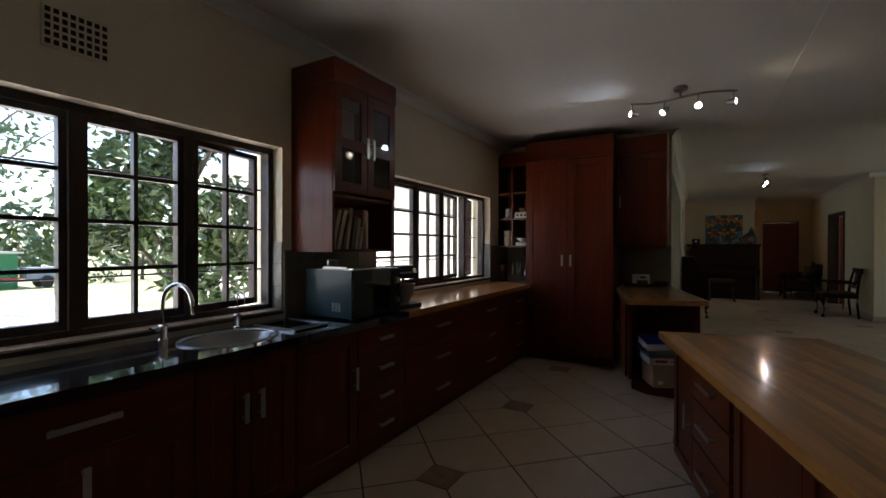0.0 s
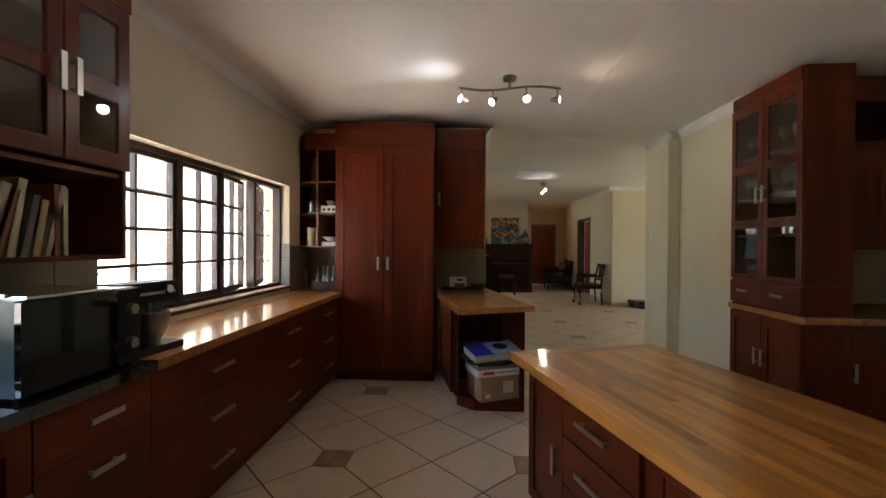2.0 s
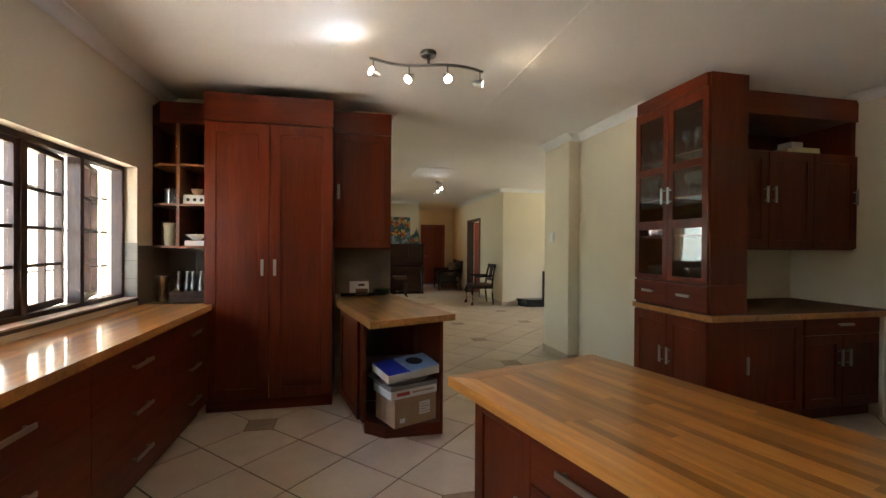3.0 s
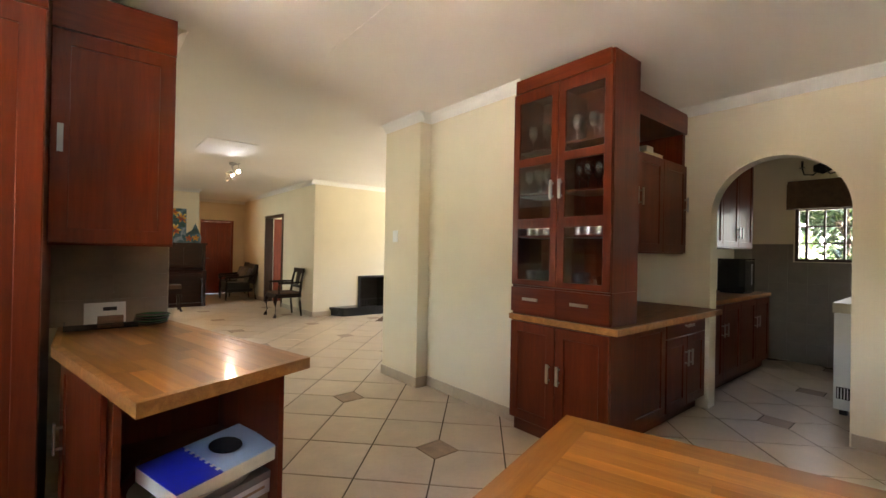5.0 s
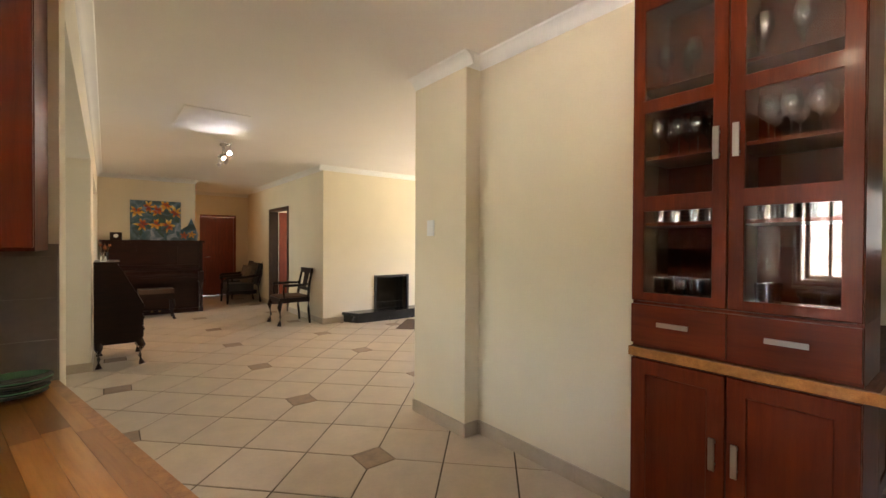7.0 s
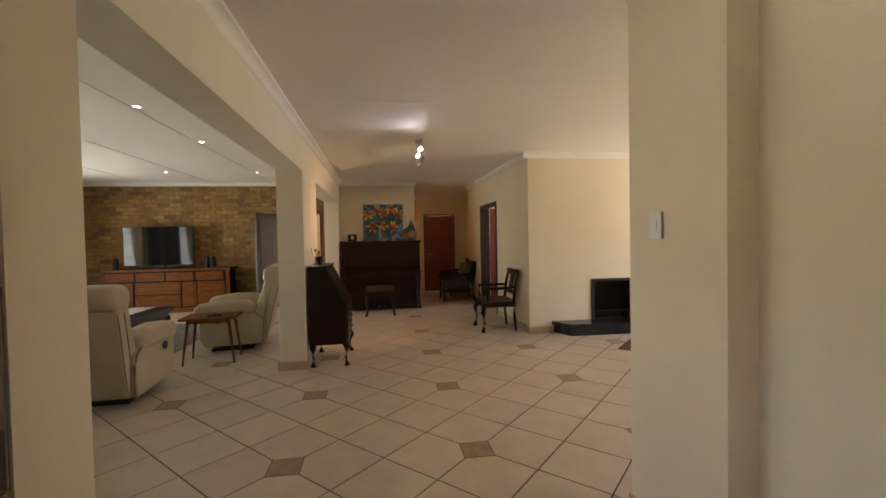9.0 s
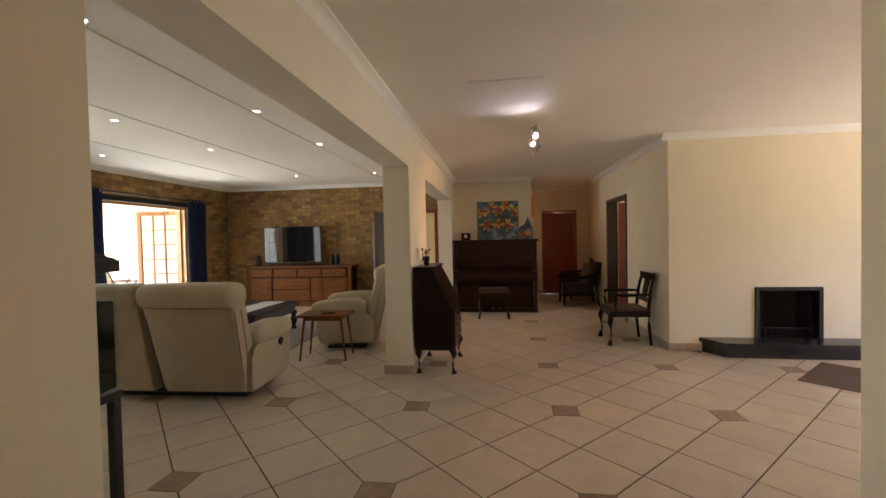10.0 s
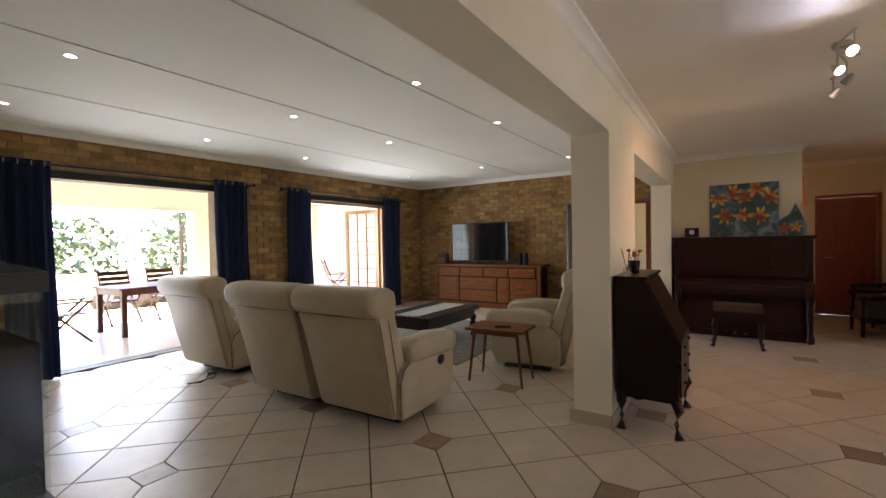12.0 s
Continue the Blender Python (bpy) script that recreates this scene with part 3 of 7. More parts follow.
def staves(parent, length, width, z0, z1, board, name, seed, skip=0.0):
    """Glued boards side by side along local y, each of its own tone."""
    rng = random.Random(seed)
    n = max(1, round(width / board))
    for i in range(n):
        a, b = width * i / n, width * (i + 1) / n
        cuts, y = [0.0], 0.0
        while y < length - 0.9:
            y += rng.uniform(0.5, 1.1)
            cuts.append(min(y, length))
        cuts[-1] = length if len(cuts) > 1 else cuts[-1]
        if cuts[-1] < length:
            cuts.append(length)
        for c, d in zip(cuts, cuts[1:]):
            ob = part(name, boxes((a + 0.0002, b - 0.0002, c + 0.0002, d - 0.0002, z0, z1)), BLOCK, parent)


wood_top = thing("worktop", "varnished wooden block worktop glued from long boards", "worktop", pose(WX + 0.002, 2.462, 0))
staves(wood_top, 2.6, 0.495, 0.84, 0.88, 0.055, "board", 3)
part("edge_strip", boxes((0.495, 0.518, 0, 2.6, 0.836, 0.881), bevel=0.006), BLOCK_EDGE, wood_top)

# splash tiles behind the worktop between the windows
splash = structure("trim_splash", boxes((WX, WX + 0.004, 1.86, 2.74, 0.88, 1.3), (WX, WX + 0.004, 4.98, 5.55, 0.88, 1.34), (WX + 0.004, -1.82, 5.544, 5.55, 0.88, 1.34), (-0.83, -0.302, 5.544, 5.55, 0.88, 1.34)), SPLASH, "taupe glazed splash tiles", "tiles")
for k in range(3):
    for i in range(4):
        part("splash_tile", boxes((WX + 0.003, WX + 0.009, 1.865 + i * 0.22, 2.08 + i * 0.22, 0.884 + k * 0.139, 1.02 + k * 0.139)), SPLASH, splash)
    for i in range(2):
        part("splash_tile", boxes((-0.827 + i * 0.263, -0.568 + i * 0.263, 5.538, 5.546, 0.884 + k * 0.139, 1.02 + k * 0.139)), SPLASH, splash)
        part("splash_tile", boxes((-2.26 + i * 0.22, -2.043 + i * 0.22, 5.538, 5.546, 0.884 + k * 0.139, 1.02 + k * 0.139)), SPLASH, splash)

# sink, taps, drainer
sink = thing("sink", "round stainless steel sink set in the black granite worktop", "sink", pose(SINK[0], SINK[1], 0.88))
bm = bmesh.new()
lathe(bm, [(1.09, 0.0), (1.08, 0.006), (1.0, 0.004), (0.94, -0.012), (0.86, -0.12), (0.7, -0.145), (0.16, -0.15), (0, -0.15)], 40, sx=SINK[2] * 1.03, sy=SINK[3] * 1.03)
part("bowl", bm, STEEL, sink, smooth=True)
bm = bmesh.new()
lathe(bm, [(0, -0.146), (0.03, -0.146), (0.036, -0.149)], 20)
part("drain", bm, CHROME, sink, smooth=True)


def gooseneck(x, y, height, reach, r, label, lever=True, name="tap"):
    t = thing(name, label, "tap", pose(x, y, 0.88, 0, 0, 10))
    bm = bmesh.new()
    lathe(bm, [(0.0, 0), (0.027, 0), (0.027, 0.012), (0.021, 0.016), (0.021, 0.075), (0.012, 0.08)], 20)
    part("base", bm, CHROME, t, smooth=True)
    bm = bmesh.new()
    pts = [(0, 0, 0.07), (0, 0, height - reach / 2)] + [(reach / 2 - reach / 2 * math.cos(a), 0, height - reach / 2 + reach / 2 * math.sin(a)) for a in [math.pi * k / 12 for k in range(1, 13)]] + [(reach, 0, height - reach / 2 - 0.04)]
    tube(bm, pts, r, 12)
    part("spout", bm, CHROME, t, smooth=True)
    if lever:
        bm = bmesh.new()
        rod(bm, (0, -0.02, 0.05), (0.02, -0.075, 0.075), 0.009, 0.006)
        part("lever", bm, CHROME, t, smooth=True)
    return t


gooseneck(-2.215, 1.12, 0.27, 0.19, 0.0095, "tall chrome swan-neck kitchen tap")
gooseneck(-2.215, 1.5, 0.2, 0.05, 0.005, "slim chrome filter tap beside the sink", False)
drain = thing("drainer_tray", "dark drainer tray with a steel rim lying on the worktop", "tray", pose(-2.02, 1.7, 0.88))
part("tray", boxes((-0.16, 0.16, -0.12, 0.12, 0.0, 0.008), bevel=0.003), DARKGLASS, drain)
part("rim", boxes((-0.165, 0.165, -0.125, -0.115, 0.0, 0.014), (-0.165, 0.165, 0.115, 0.125, 0.0, 0.014), (0.1, 0.16, -0.1, 0.1, 0.008, 0.012)), STEEL, drain)

# wall cupboard between the windows
wc = thing("wall_cabinet", "red-stained wall cabinet with glazed doors over an open book shelf", "cabinet", pose(-1.92, 1.91, 0, 0, 0, 90))
carcass(wc, 0.59, 0.35, 1.29, 2.42, (1.64,), closed=False)
part("cornice_board", boxes((-0.004, 0.594, -0.022, 0.345, 2.305, 2.44)), REDWOOD_H, wc)
panel_door(wc, 0, 0.295, 1.65, 2.3, 0, 0.265, 1.945, 0.06, ((1.715, 1.915), (1.985, 2.225)))
panel_door(wc, 0.295, 0.59, 1.65, 2.3, 0, 0.325, 1.945, 0.06, ((1.715, 1.915), (1.985, 2.225)))
rng = random.Random(5)
y = 1.945
for k in range(9):
    t = rng.uniform(0.018, 0.034)
    h = rng.uniform(0.2, 0.27)
    colour = ((0.55, 0.42, 0.26), (0.5, 0.45, 0.36), (0.3, 0.1, 0.06), (0.62, 0.55, 0.4), (0.2, 0.18, 0.15))[k % 5]
    book = thing("book", "cookery book with a worn spine leaning on the shelf", "book", pose(-2.02, y, 1.309, -rng.uniform(8, 16) if k < 7 else 0, 0, 0), "books on the wall cabinet shelf")
    mat = surface("book_cover", colour, 0.6, vary=0.1)
    part("cover", boxes((-0.15, 0.06, 0, 0.003, 0, h), (-0.15, 0.06, t - 0.003, t, 0, h), (0.055, 0.06, 0, t, 0, h)), mat, book)
    part("pages", boxes((-0.147, 0.054, 0.003, t - 0.003, 0.004, h - 0.004)), PAPER, book)
    y += t + 0.014

# microwave and what stands by it
mw = thing("microwave", "dark green-black microwave oven with vented side on the granite worktop", "microwave", pose(-1.8, 1.965, 0.882, 0, 0, 90))
part("housing", boxes((0, 0.46, 0.02, 0.4, 0.012, 0.3), bevel=0.006), TEALMETAL, mw)
part("door", boxes((0.0, 0.35, 0.0, 0.022, 0.016, 0.296), bevel=0.004), DARKGLASS, mw)
part("control_panel", boxes((0.352, 0.46, 0.0, 0.022, 0.016, 0.296), bevel=0.004), BLACKPLASTIC, mw)
for zz in (0.09, 0.22):
    bm = bmesh.new()
    rod(bm, (0.405, 0.004, zz), (0.405, -0.025, zz), 0.024, 0.02, 20)
    part("knob", bm, STEEL, mw, smooth=True)
for k in range(3):
    for i in range(6):
        part("vent_slot", boxes((-0.001, 0.004, 0.11 + k * 0.025, 0.128 + k * 0.025, 0.05 + i * 0.009, 0.054 + i * 0.009)), STEEL, mw)
for yy in (0.05, 0.35):
    for xx in (0.04, 0.42):
        part("foot", boxes((xx - 0.012, xx + 0.012, yy - 0.012, yy + 0.012, 0, 0.013)), BLACKPLASTIC, mw)
tr = thing("serving_tray", "glass and steel serving tray lying on the microwave", "tray", pose(-1.98, 2.14, 1.183))
part("plate", boxes((-0.15, 0.16, -0.14, 0.16, 0.0, 0.008), bevel=0.003), CHROME, tr)
part("grip", boxes((-0.1, 0.1, -0.15, -0.14, 0.004, 0.016), bevel=0.002), STEEL, tr)
jar = thing("glass_jar", "small clear glass jar on the serving tray", "jar", pose(-2.08, 2.08, 1.191))
bm = bmesh.new()
lathe(bm, [(0, 0), (0.045, 0), (0.05, 0.01), (0.05, 0.05), (0.046, 0.05), (0.046, 0.006), (0, 0.006)], 20)
part("body", bm, GLASSWARE, jar, smooth=True)
mixer = thing("stand_mixer", "black stand mixer with a brushed steel bowl on the wooden worktop", "mixer", pose(-1.93, 2.56, 0.881, 0, 0, -6))
part("base", boxes((-0.1, 0.1, -0.12, 0.16, 0.0, 0.03), bevel=0.012, segments=3), BLACKPLASTIC, mixer)
part("column", boxes((-0.06, 0.06, -0.115, -0.035, 0.03, 0.25), bevel=0.02, segments=3), BLACKPLASTIC, mixer)
head = part("head", boxes((-0.065, 0.065, -0.125, 0.17, 0.215, 0.305), bevel=0.03, segments=4), BLACKPLASTIC, mixer, smooth=True)
part("trim_band", boxes((-0.067, 0.067, -0.1, 0.15, 0.25, 0.262), bevel=0.003), STEEL, head, "steel trim band")
bm = bmesh.new()
rod(bm, (0.06, 0.1, 0.27), (0.085, 0.1, 0.27), 0.022, 0.018, 18)
part("speed_knob", bm, CHROME, head, smooth=True)
bm = bmesh.new()
rod(bm, (0, 0.07, 0.22), (0, 0.07, 0.1), 0.012, 0.008, 12)
part("beater_shaft", bm, STEEL, head, smooth=True)
bm = bmesh.new()
lathe(bm, [(0, 0.03), (0.045, 0.03), (0.05, 0.045), (0.075, 0.09), (0.085, 0.165), (0.09, 0.17), (0.086, 0.172), (0.081, 0.165), (0.071, 0.092), (0.045, 0.048), (0, 0.044)], 32, (0, 0.07, 0))
part("bowl", bm, STEEL, mixer, "brushed steel bowl", smooth=True)

# tall cupboard and its neighbours
pan = thing("tall_cupboard", "tall red-stained wooden pantry cupboard with two panelled doors", "cupboard", pose(-1.81, 5.0, 0))
carcass(pan, 0.98, 0.545, 0.1, 2.55)
part("plinth", boxes((0, 0.98, 0.04, 0.5, 0.0, 0.1)), REDWOOD_H, pan)
part("top_board", boxes((-0.004, 0.984, -0.022, 0.0, 2.33, 2.555), bevel=0.004), REDWOOD_H, pan)
panel_door(pan, 0, 0.485, 0.11, 2.325, 0, 0.435, 1.17, 0.085)
panel_door(pan, 0.485, 0.98, 0.11, 2.325, 0, 0.53, 1.17, 0.085)

sh = thing("corner_shelf", "open red-stained corner shelf unit filled with crockery", "shelf", pose(WX + 0.005, 5.12, 0))
w = 0.45
part("back_panel", boxes((0, w, 0.412, 0.42, 1.34, 2.48)), REDWOOD, sh)
part("side_panel", boxes((0, 0.008, 0.1, 0.41, 1.34, 2.48)), REDWOOD, sh)
part("divider", boxes((0.215, 0.235, -0.01, 0.41, 1.32, 2.36), bevel=0.002), SHELFWOOD, sh)
for z in (1.34, 1.68, 2.0):
    bm = bmesh.new()
    prism(bm, [(0.0, 0.12), (0.1, 0.0), (w, 0.0), (w, 0.41), (0.0, 0.41)], z - 0.018, z)
    part("shelf", bm, SHELFWOOD, sh)
bm = bmesh.new()
prism(bm, [(0.0, 0.12), (0.1, -0.015), (w, -0.015), (w, 0.41), (0.0, 0.41)], 2.32, 2.49)
part("top_board", bm, REDWOOD_H, sh)

wc2 = thing("wall_cabinet", "red-stained single-door wall cabinet above the peninsula", "cabinet", pose(-0.828, 5.2, 0))
carcass(wc2, 0.5, 0.345, 1.32, 2.53)
part("top_board", boxes((0, 0.5, -0.022, 0.0, 2.34, 2.53), bevel=0.003), REDWOOD_H, wc2)
panel_door(wc2, 0, 0.5, 1.33, 2.335, 0, 0.04, 1.82, 0.07)

# crockery on the corner shelves
IVORY = surface("ivory_ceramic", (0.66, 0.58, 0.38), 0.3, vary=0.06)
BOARDWOOD = wood("weathered_box_wood", (0.14, 0.075, 0.04), (0.28, 0.16, 0.09), 0.7, (0.7, 8, 8))


def pot(name, label, cat, x, y, z, profile, mat, group="", n=24):
    t = thing(name, label, cat, pose(x, y, z), group)
    bm = bmesh.new()
    lathe(bm, profile, n)
    part("body", bm, mat, t, smooth=True)
    return t


def cup_profile(r0, r1, h, t=0.003):
    return [(0, 0), (r0, 0), (r1, h), (r1 - t, h), (r0 - t, t * 1.5), (0, t * 1.5)]


pot("tumbler", "ivory tapered ceramic beaker on the shelf", "beaker", -2.13, 5.2, 1.34, cup_profile(0.036, 0.045, 0.1), IVORY, "stacked beakers")
pot("tumbler", "ivory tapered ceramic beaker stacked in another", "beaker", -2.13, 5.2, 1.424, cup_profile(0.038, 0.047, 0.1), IVORY, "stacked beakers")
pot("glass_vase", "clear glass cylinder vase on the shelf", "vase", -2.2, 5.28, 1.34, cup_profile(0.035, 0.035, 0.2), GLASSWARE)
pot("glass_jar", "wide clear glass jar on the shelf", "jar", -2.13, 5.24, 1.68, cup_profile(0.06, 0.06, 0.13), GLASSWARE)
pot("slender_vase", "slender ivory vase with a flared lip", "vase", -2.08, 5.25, 2.0, [(0, 0), (0.018, 0), (0.014, 0.06), (0.012, 0.13), (0.024, 0.17), (0.02, 0.17), (0, 0.12)], IVORY)
pot("bottle", "dark glass bottle standing on the top shelf", "bottle", -1.93, 5.35, 2.0, [(0, 0), (0.035, 0), (0.035, 0.18), (0.014, 0.24), (0.014, 0.29), (0, 0.29)], DARKGLASS)
bm = boxes((-0.085, 0.085, -0.05, 0.05, 0, 0.075), bevel=0.012)
bb = thing("painted_tin", "white painted box with small dark motifs", "box", pose(-1.93, 5.2, 1.68))
part("body", bm, PORCELAIN, bb)
for k in range(3):
    bm = bmesh.new()
    lathe(bm, [(0, -0.001), (0.014, 0), (0, 0.001)], 12)
    part("motif", bm, DARKMETAL, bb, m=pose(-0.05 + k * 0.05, -0.051, 0.035, 90, 0, 0))
pot("bowl", "round terracotta bowl on the painted tin", "bowl", -1.92, 5.2, 1.755, cup_profile(0.03, 0.055, 0.05), CARD)
pot("leaf_dish", "white porcelain dish with an upturned rim", "dish", -1.93, 5.2, 1.385, [(0, 0), (0.03, 0), (0.05, 0.02), (0.085, 0.045), (0.083, 0.049), (0.03, 0.006), (0, 0.006)], PORCELAIN)
st = thing("paper_stack", "small stack of pale tiles and paper", "stack", pose(-1.93, 5.19, 1.34))
part("block", boxes((-0.07, 0.07, -0.05, 0.05, 0, 0.042), bevel=0.003), PAPER, st)
crate = thing("wooden_crate", "weathered wooden box holding glass bottles on the worktop", "crate", pose(-2.0, 5.26, 0.881, 0, 0, 8))
for s in ((-0.13, 0.13, -0.075, -0.065), (-0.13, 0.13, 0.065, 0.075), (-0.13, -0.12, -0.065, 0.065), (0.12, 0.13, -0.065, 0.065)):
    part("side", boxes((*s, 0, 0.085), bevel=0.002, segments=1), BOARDWOOD, crate)
part("base", boxes((-0.12, 0.12, -0.065, 0.065, 0.0, 0.01)), BOARDWOOD, crate)
for k in range(4):
    pot("glass_bottle", "clear swing-top glass bottle standing in the crate", "bottle", -2.08 + k * 0.053, 5.25 + (k % 2) * 0.03, 0.891, [(0, 0), (0.023, 0), (0.023, 0.12), (0.012, 0.17), (0.011, 0.22), (0.015, 0.225), (0.015, 0.235), (0.008, 0.235), (0.009, 0.17), (0.02, 0.12), (0.02, 0.005), (0, 0.005)], GLASSWARE, "bottles in the crate", 16)
pot("glass_jug", "tall clear glass jug with a waisted body", "jug", -2.19, 5.22, 0.881, [(0, 0), (0.045, 0), (0.04, 0.08), (0.045, 0.15), (0.06, 0.21), (0.057, 0.21), (0.041, 0.15), (0.036, 0.08), (0.04, 0.005), (0, 0.005)], GLASSWARE)

# ---- peninsula ----
pen = thing("peninsula", "red-stained peninsula cabinet with an open end shelf under a wooden top", "cabinet")
bm = bmesh.new()
prism(bm, [(-0.74, 5.0), (-0.60, 4.36), (-0.575, 4.36), (-0.575, 5.0)], 0.1, 0.835)
part("side_cabinet", bm, REDWOOD, pen)
d = panel_door(pen, 0, 0.60, 0.11, 0.83, 0, 0.06, 0.5, 0.06)
d.matrix_basis = pose(-0.742, 4.985, 0, 0, 0, -77.6)
bm = bmesh.new()
prism(bm, [(-0.05, 4.3), (-0.03, 4.3), (-0.325, 5.53), (-0.345, 5.53)], 0.0, 0.838)
part("end_panel", bm, REDWOOD, pen)
part("back_panel", boxes((-0.575, -0.172, 4.8, 4.82, 0.1, 0.835)), REDWOOD, pen)
bm = bmesh.new()
prism(bm, [(-0.6, 4.7), (-0.58, 4.42), (-0.44, 4.3), (-0.05, 4.3), (-0.17, 4.8), (-0.575, 4.8)], 0.0, 0.09)
part("base_board", bm, REDWOOD_H, pen)
bm = bmesh.new()
prism(bm, [(-0.575, 4.42), (-0.5, 4.6), (-0.13, 4.65), (-0.17, 4.8), (-0.575, 4.8)], 0.44, 0.458)
part("shelf", bm, REDWOOD_H, pen)
bm = bmesh.new()
prism(bm, [(-0.74, 5.0), (-0.225, 5.0), (-0.35, 5.53), (-0.74, 5.53)], 0.1, 0.835)
part("back_body", bm, REDWOOD, pen)


def clipped_boards(name, parent, outline, direction, board, z0, z1, seed):
    """Boards laid side by side inside a convex outline, along a direction."""
    rng = random.Random(seed)
    d = Vector(direction).normalized()
    n = Vector((-d.y, d.x))
    pts = [Vector(p) for p in outline]
    lo, hi = min(p.dot(n) for p in pts), max(p.dot(n) for p in pts)
    count = round((hi - lo) / board)

    def clip(poly, axis, c, keep_above):
        out = []
        for i, p in enumerate(poly):
            q = poly[(i + 1) % len(poly)]
            a, b = p.dot(axis) - c, q.dot(axis) - c
            if not keep_above:
                a, b = -a, -b
            if a >= 0:
                out.append(p)
            if a * b < 0:
                out.append(p + (q - p) * (a / (a - b)))
        return out

    for k in range(count):
        a, b = lo + (hi - lo) * k / count, lo + (hi - lo) * (k + 1) / count
        strip = clip(clip(pts, n, a + 0.0003, True), n, b - 0.0003, False)
        if len(strip) < 3:
            continue
        s0, s1 = min(p.dot(d) for p in strip), max(p.dot(d) for p in strip)
        cuts = [s0]
        while cuts[-1] < s1 - 0.5:
            cuts.append(cuts[-1] + rng.uniform(0.3, 0.75))
        cuts[-1] = s1 if cuts[-1] > s1 - 0.15 and len(cuts) > 1 else cuts[-1]
        if cuts[-1] < s1:
            cuts.append(s1)
        for c0, c1 in zip(cuts, cuts[1:]):
            piece = clip(clip(strip, d, c0 + 0.0002, True), d, c1 - 0.0002, False)
            if len(piece) >= 3:
                bm = bmesh.new()
                prism(bm, [tuple(p) for p in piece], z0, z1)
                # lay the grain along local y
                turn = Matrix.Rotation(math.atan2(-d.x, d.y), 4, "Z")
                bmesh.ops.transform(bm, matrix=turn.inverted(), verts=bm.verts)
                part(name, bm, BLOCK, parent, m=turn)


def edged_top(name, label, outline, direction, z0, z1, seed, border, board=0.05):
    t = thing(name, label, "worktop")
    pts = [Vector(p) for p in outline]
    n = len(pts)
    inner = []
    for i in range(n):
        a, b, c = pts[i - 1], pts[i], pts[(i + 1) % n]
        e0, e1 = (b - a).normalized(), (c - b).normalized()
        n0, n1 = Vector((-e0.y, e0.x)), Vector((-e1.y, e1.x))
        inner.append(b + (n0 + n1) * (border / (1 + n0.dot(n1))))
    for i in range(n):
        j = (i + 1) % n
        bm = bmesh.new()
        prism(bm, [tuple(pts[i]), tuple(pts[j]), tuple(inner[j]), tuple(inner[i])], z0 - 0.004, z1 + 0.0005)
        soften(bm, 0.004, 2, 60)
        e = pts[j] - pts[i]
        turn = Matrix.Rotation(math.atan2(-e.x, e.y), 4, "Z")
        bmesh.ops.transform(bm, matrix=turn.inverted(), verts=bm.verts)
        part("edge_board", bm, BLOCK_EDGE if border < 0.04 else BLOCK, t, m=turn)
    clipped_boards("board", t, [tuple(p) for p in inner], direction, board, z0, z1, seed)
    return t


edged_top("worktop", "varnished wooden block peninsula top with a slanted outline", [(-0.795, 4.99), (-0.565, 3.95), (0.03, 4.18), (-0.303, 5.535), (-0.795, 5.535)], (-0.31, 1.4), 0.842, 0.882, 7, 0.03, 0.058)

# what lies in and on the peninsula
box1 = thing("cardboard_box", "brown cardboard box taped shut on the open shelf", "box", pose(-0.27, 4.42, 0.091, 0, 0, 24))
part("carton", boxes((-0.18, 0.18, -0.13, 0.15, 0, 0.2), bevel=0.004), CARD, box1)
part("tape", boxes((-0.182, -0.178, -0.02, 0.03, 0.03, 0.201)), surface("packing_tape", (0.34, 0.2, 0.1), 0.3), box1, "brown tape")
part("shipping_label", boxes((0.02, 0.11, -0.133, -0.1295, 0.06, 0.15)), PAPER, box1, "pale shipping label")
for k in range(4):
    part("printed_line", boxes((0.03, 0.10 - 0.02 * (k % 2), -0.135, -0.1325, 0.075 + k * 0.018, 0.08 + k * 0.018)), CARD, box1)
part("flap_mark", boxes((-0.14, -0.10, -0.132, -0.129, 0.03, 0.06)), PAPER, box1)
box2 = thing("game_box", "flat white and grey printed box", "box", pose(-0.28, 4.42, 0.292, 0, 0, 22))
part("base", boxes((-0.195, 0.195, -0.14, 0.14, 0, 0.06), bevel=0.003), PAPER, box2)
part("lid", boxes((-0.2, 0.2, -0.145, 0.145, 0.06, 0.09), bevel=0.002), surface("grey_card", (0.2, 0.19, 0.18), 0.6), box2)
part("red_bar", boxes((-0.15, -0.05, -0.143, -0.139, 0.018, 0.042)), surface("red_print", (0.45, 0.05, 0.03), 0.5), box2)
part("grey_bar", boxes((-0.03, 0.15, -0.143, -0.139, 0.026, 0.036)), CARD, box2)
tray2 = thing("metal_tray", "oval steel tray with raised edge lying on the boxes", "tray", pose(-0.31, 4.40, 0.383, 0, 0, 20))
bm = bmesh.new()
lathe(bm, [(0, 0.0), (0.19, 0.0), (0.225, 0.04), (0.255, 0.05), (0.256, 0.053), (0.222, 0.044), (0.186, 0.004), (0, 0.004)], 36, sy=0.7)
part("dish", bm, STEEL, tray2, smooth=True)
binder = thing("hole_punched_carton", "blue and pale blue appliance carton with a cut-out handle", "box", pose(-0.28, 4.39, 0.44, 5, -3, 20))
BLUE = surface("printed_blue", (0.02, 0.035, 0.5), 0.35, vary=0.08)
PALEBLUE = surface("pale_blue_card", (0.42, 0.56, 0.72), 0.5, vary=0.08)
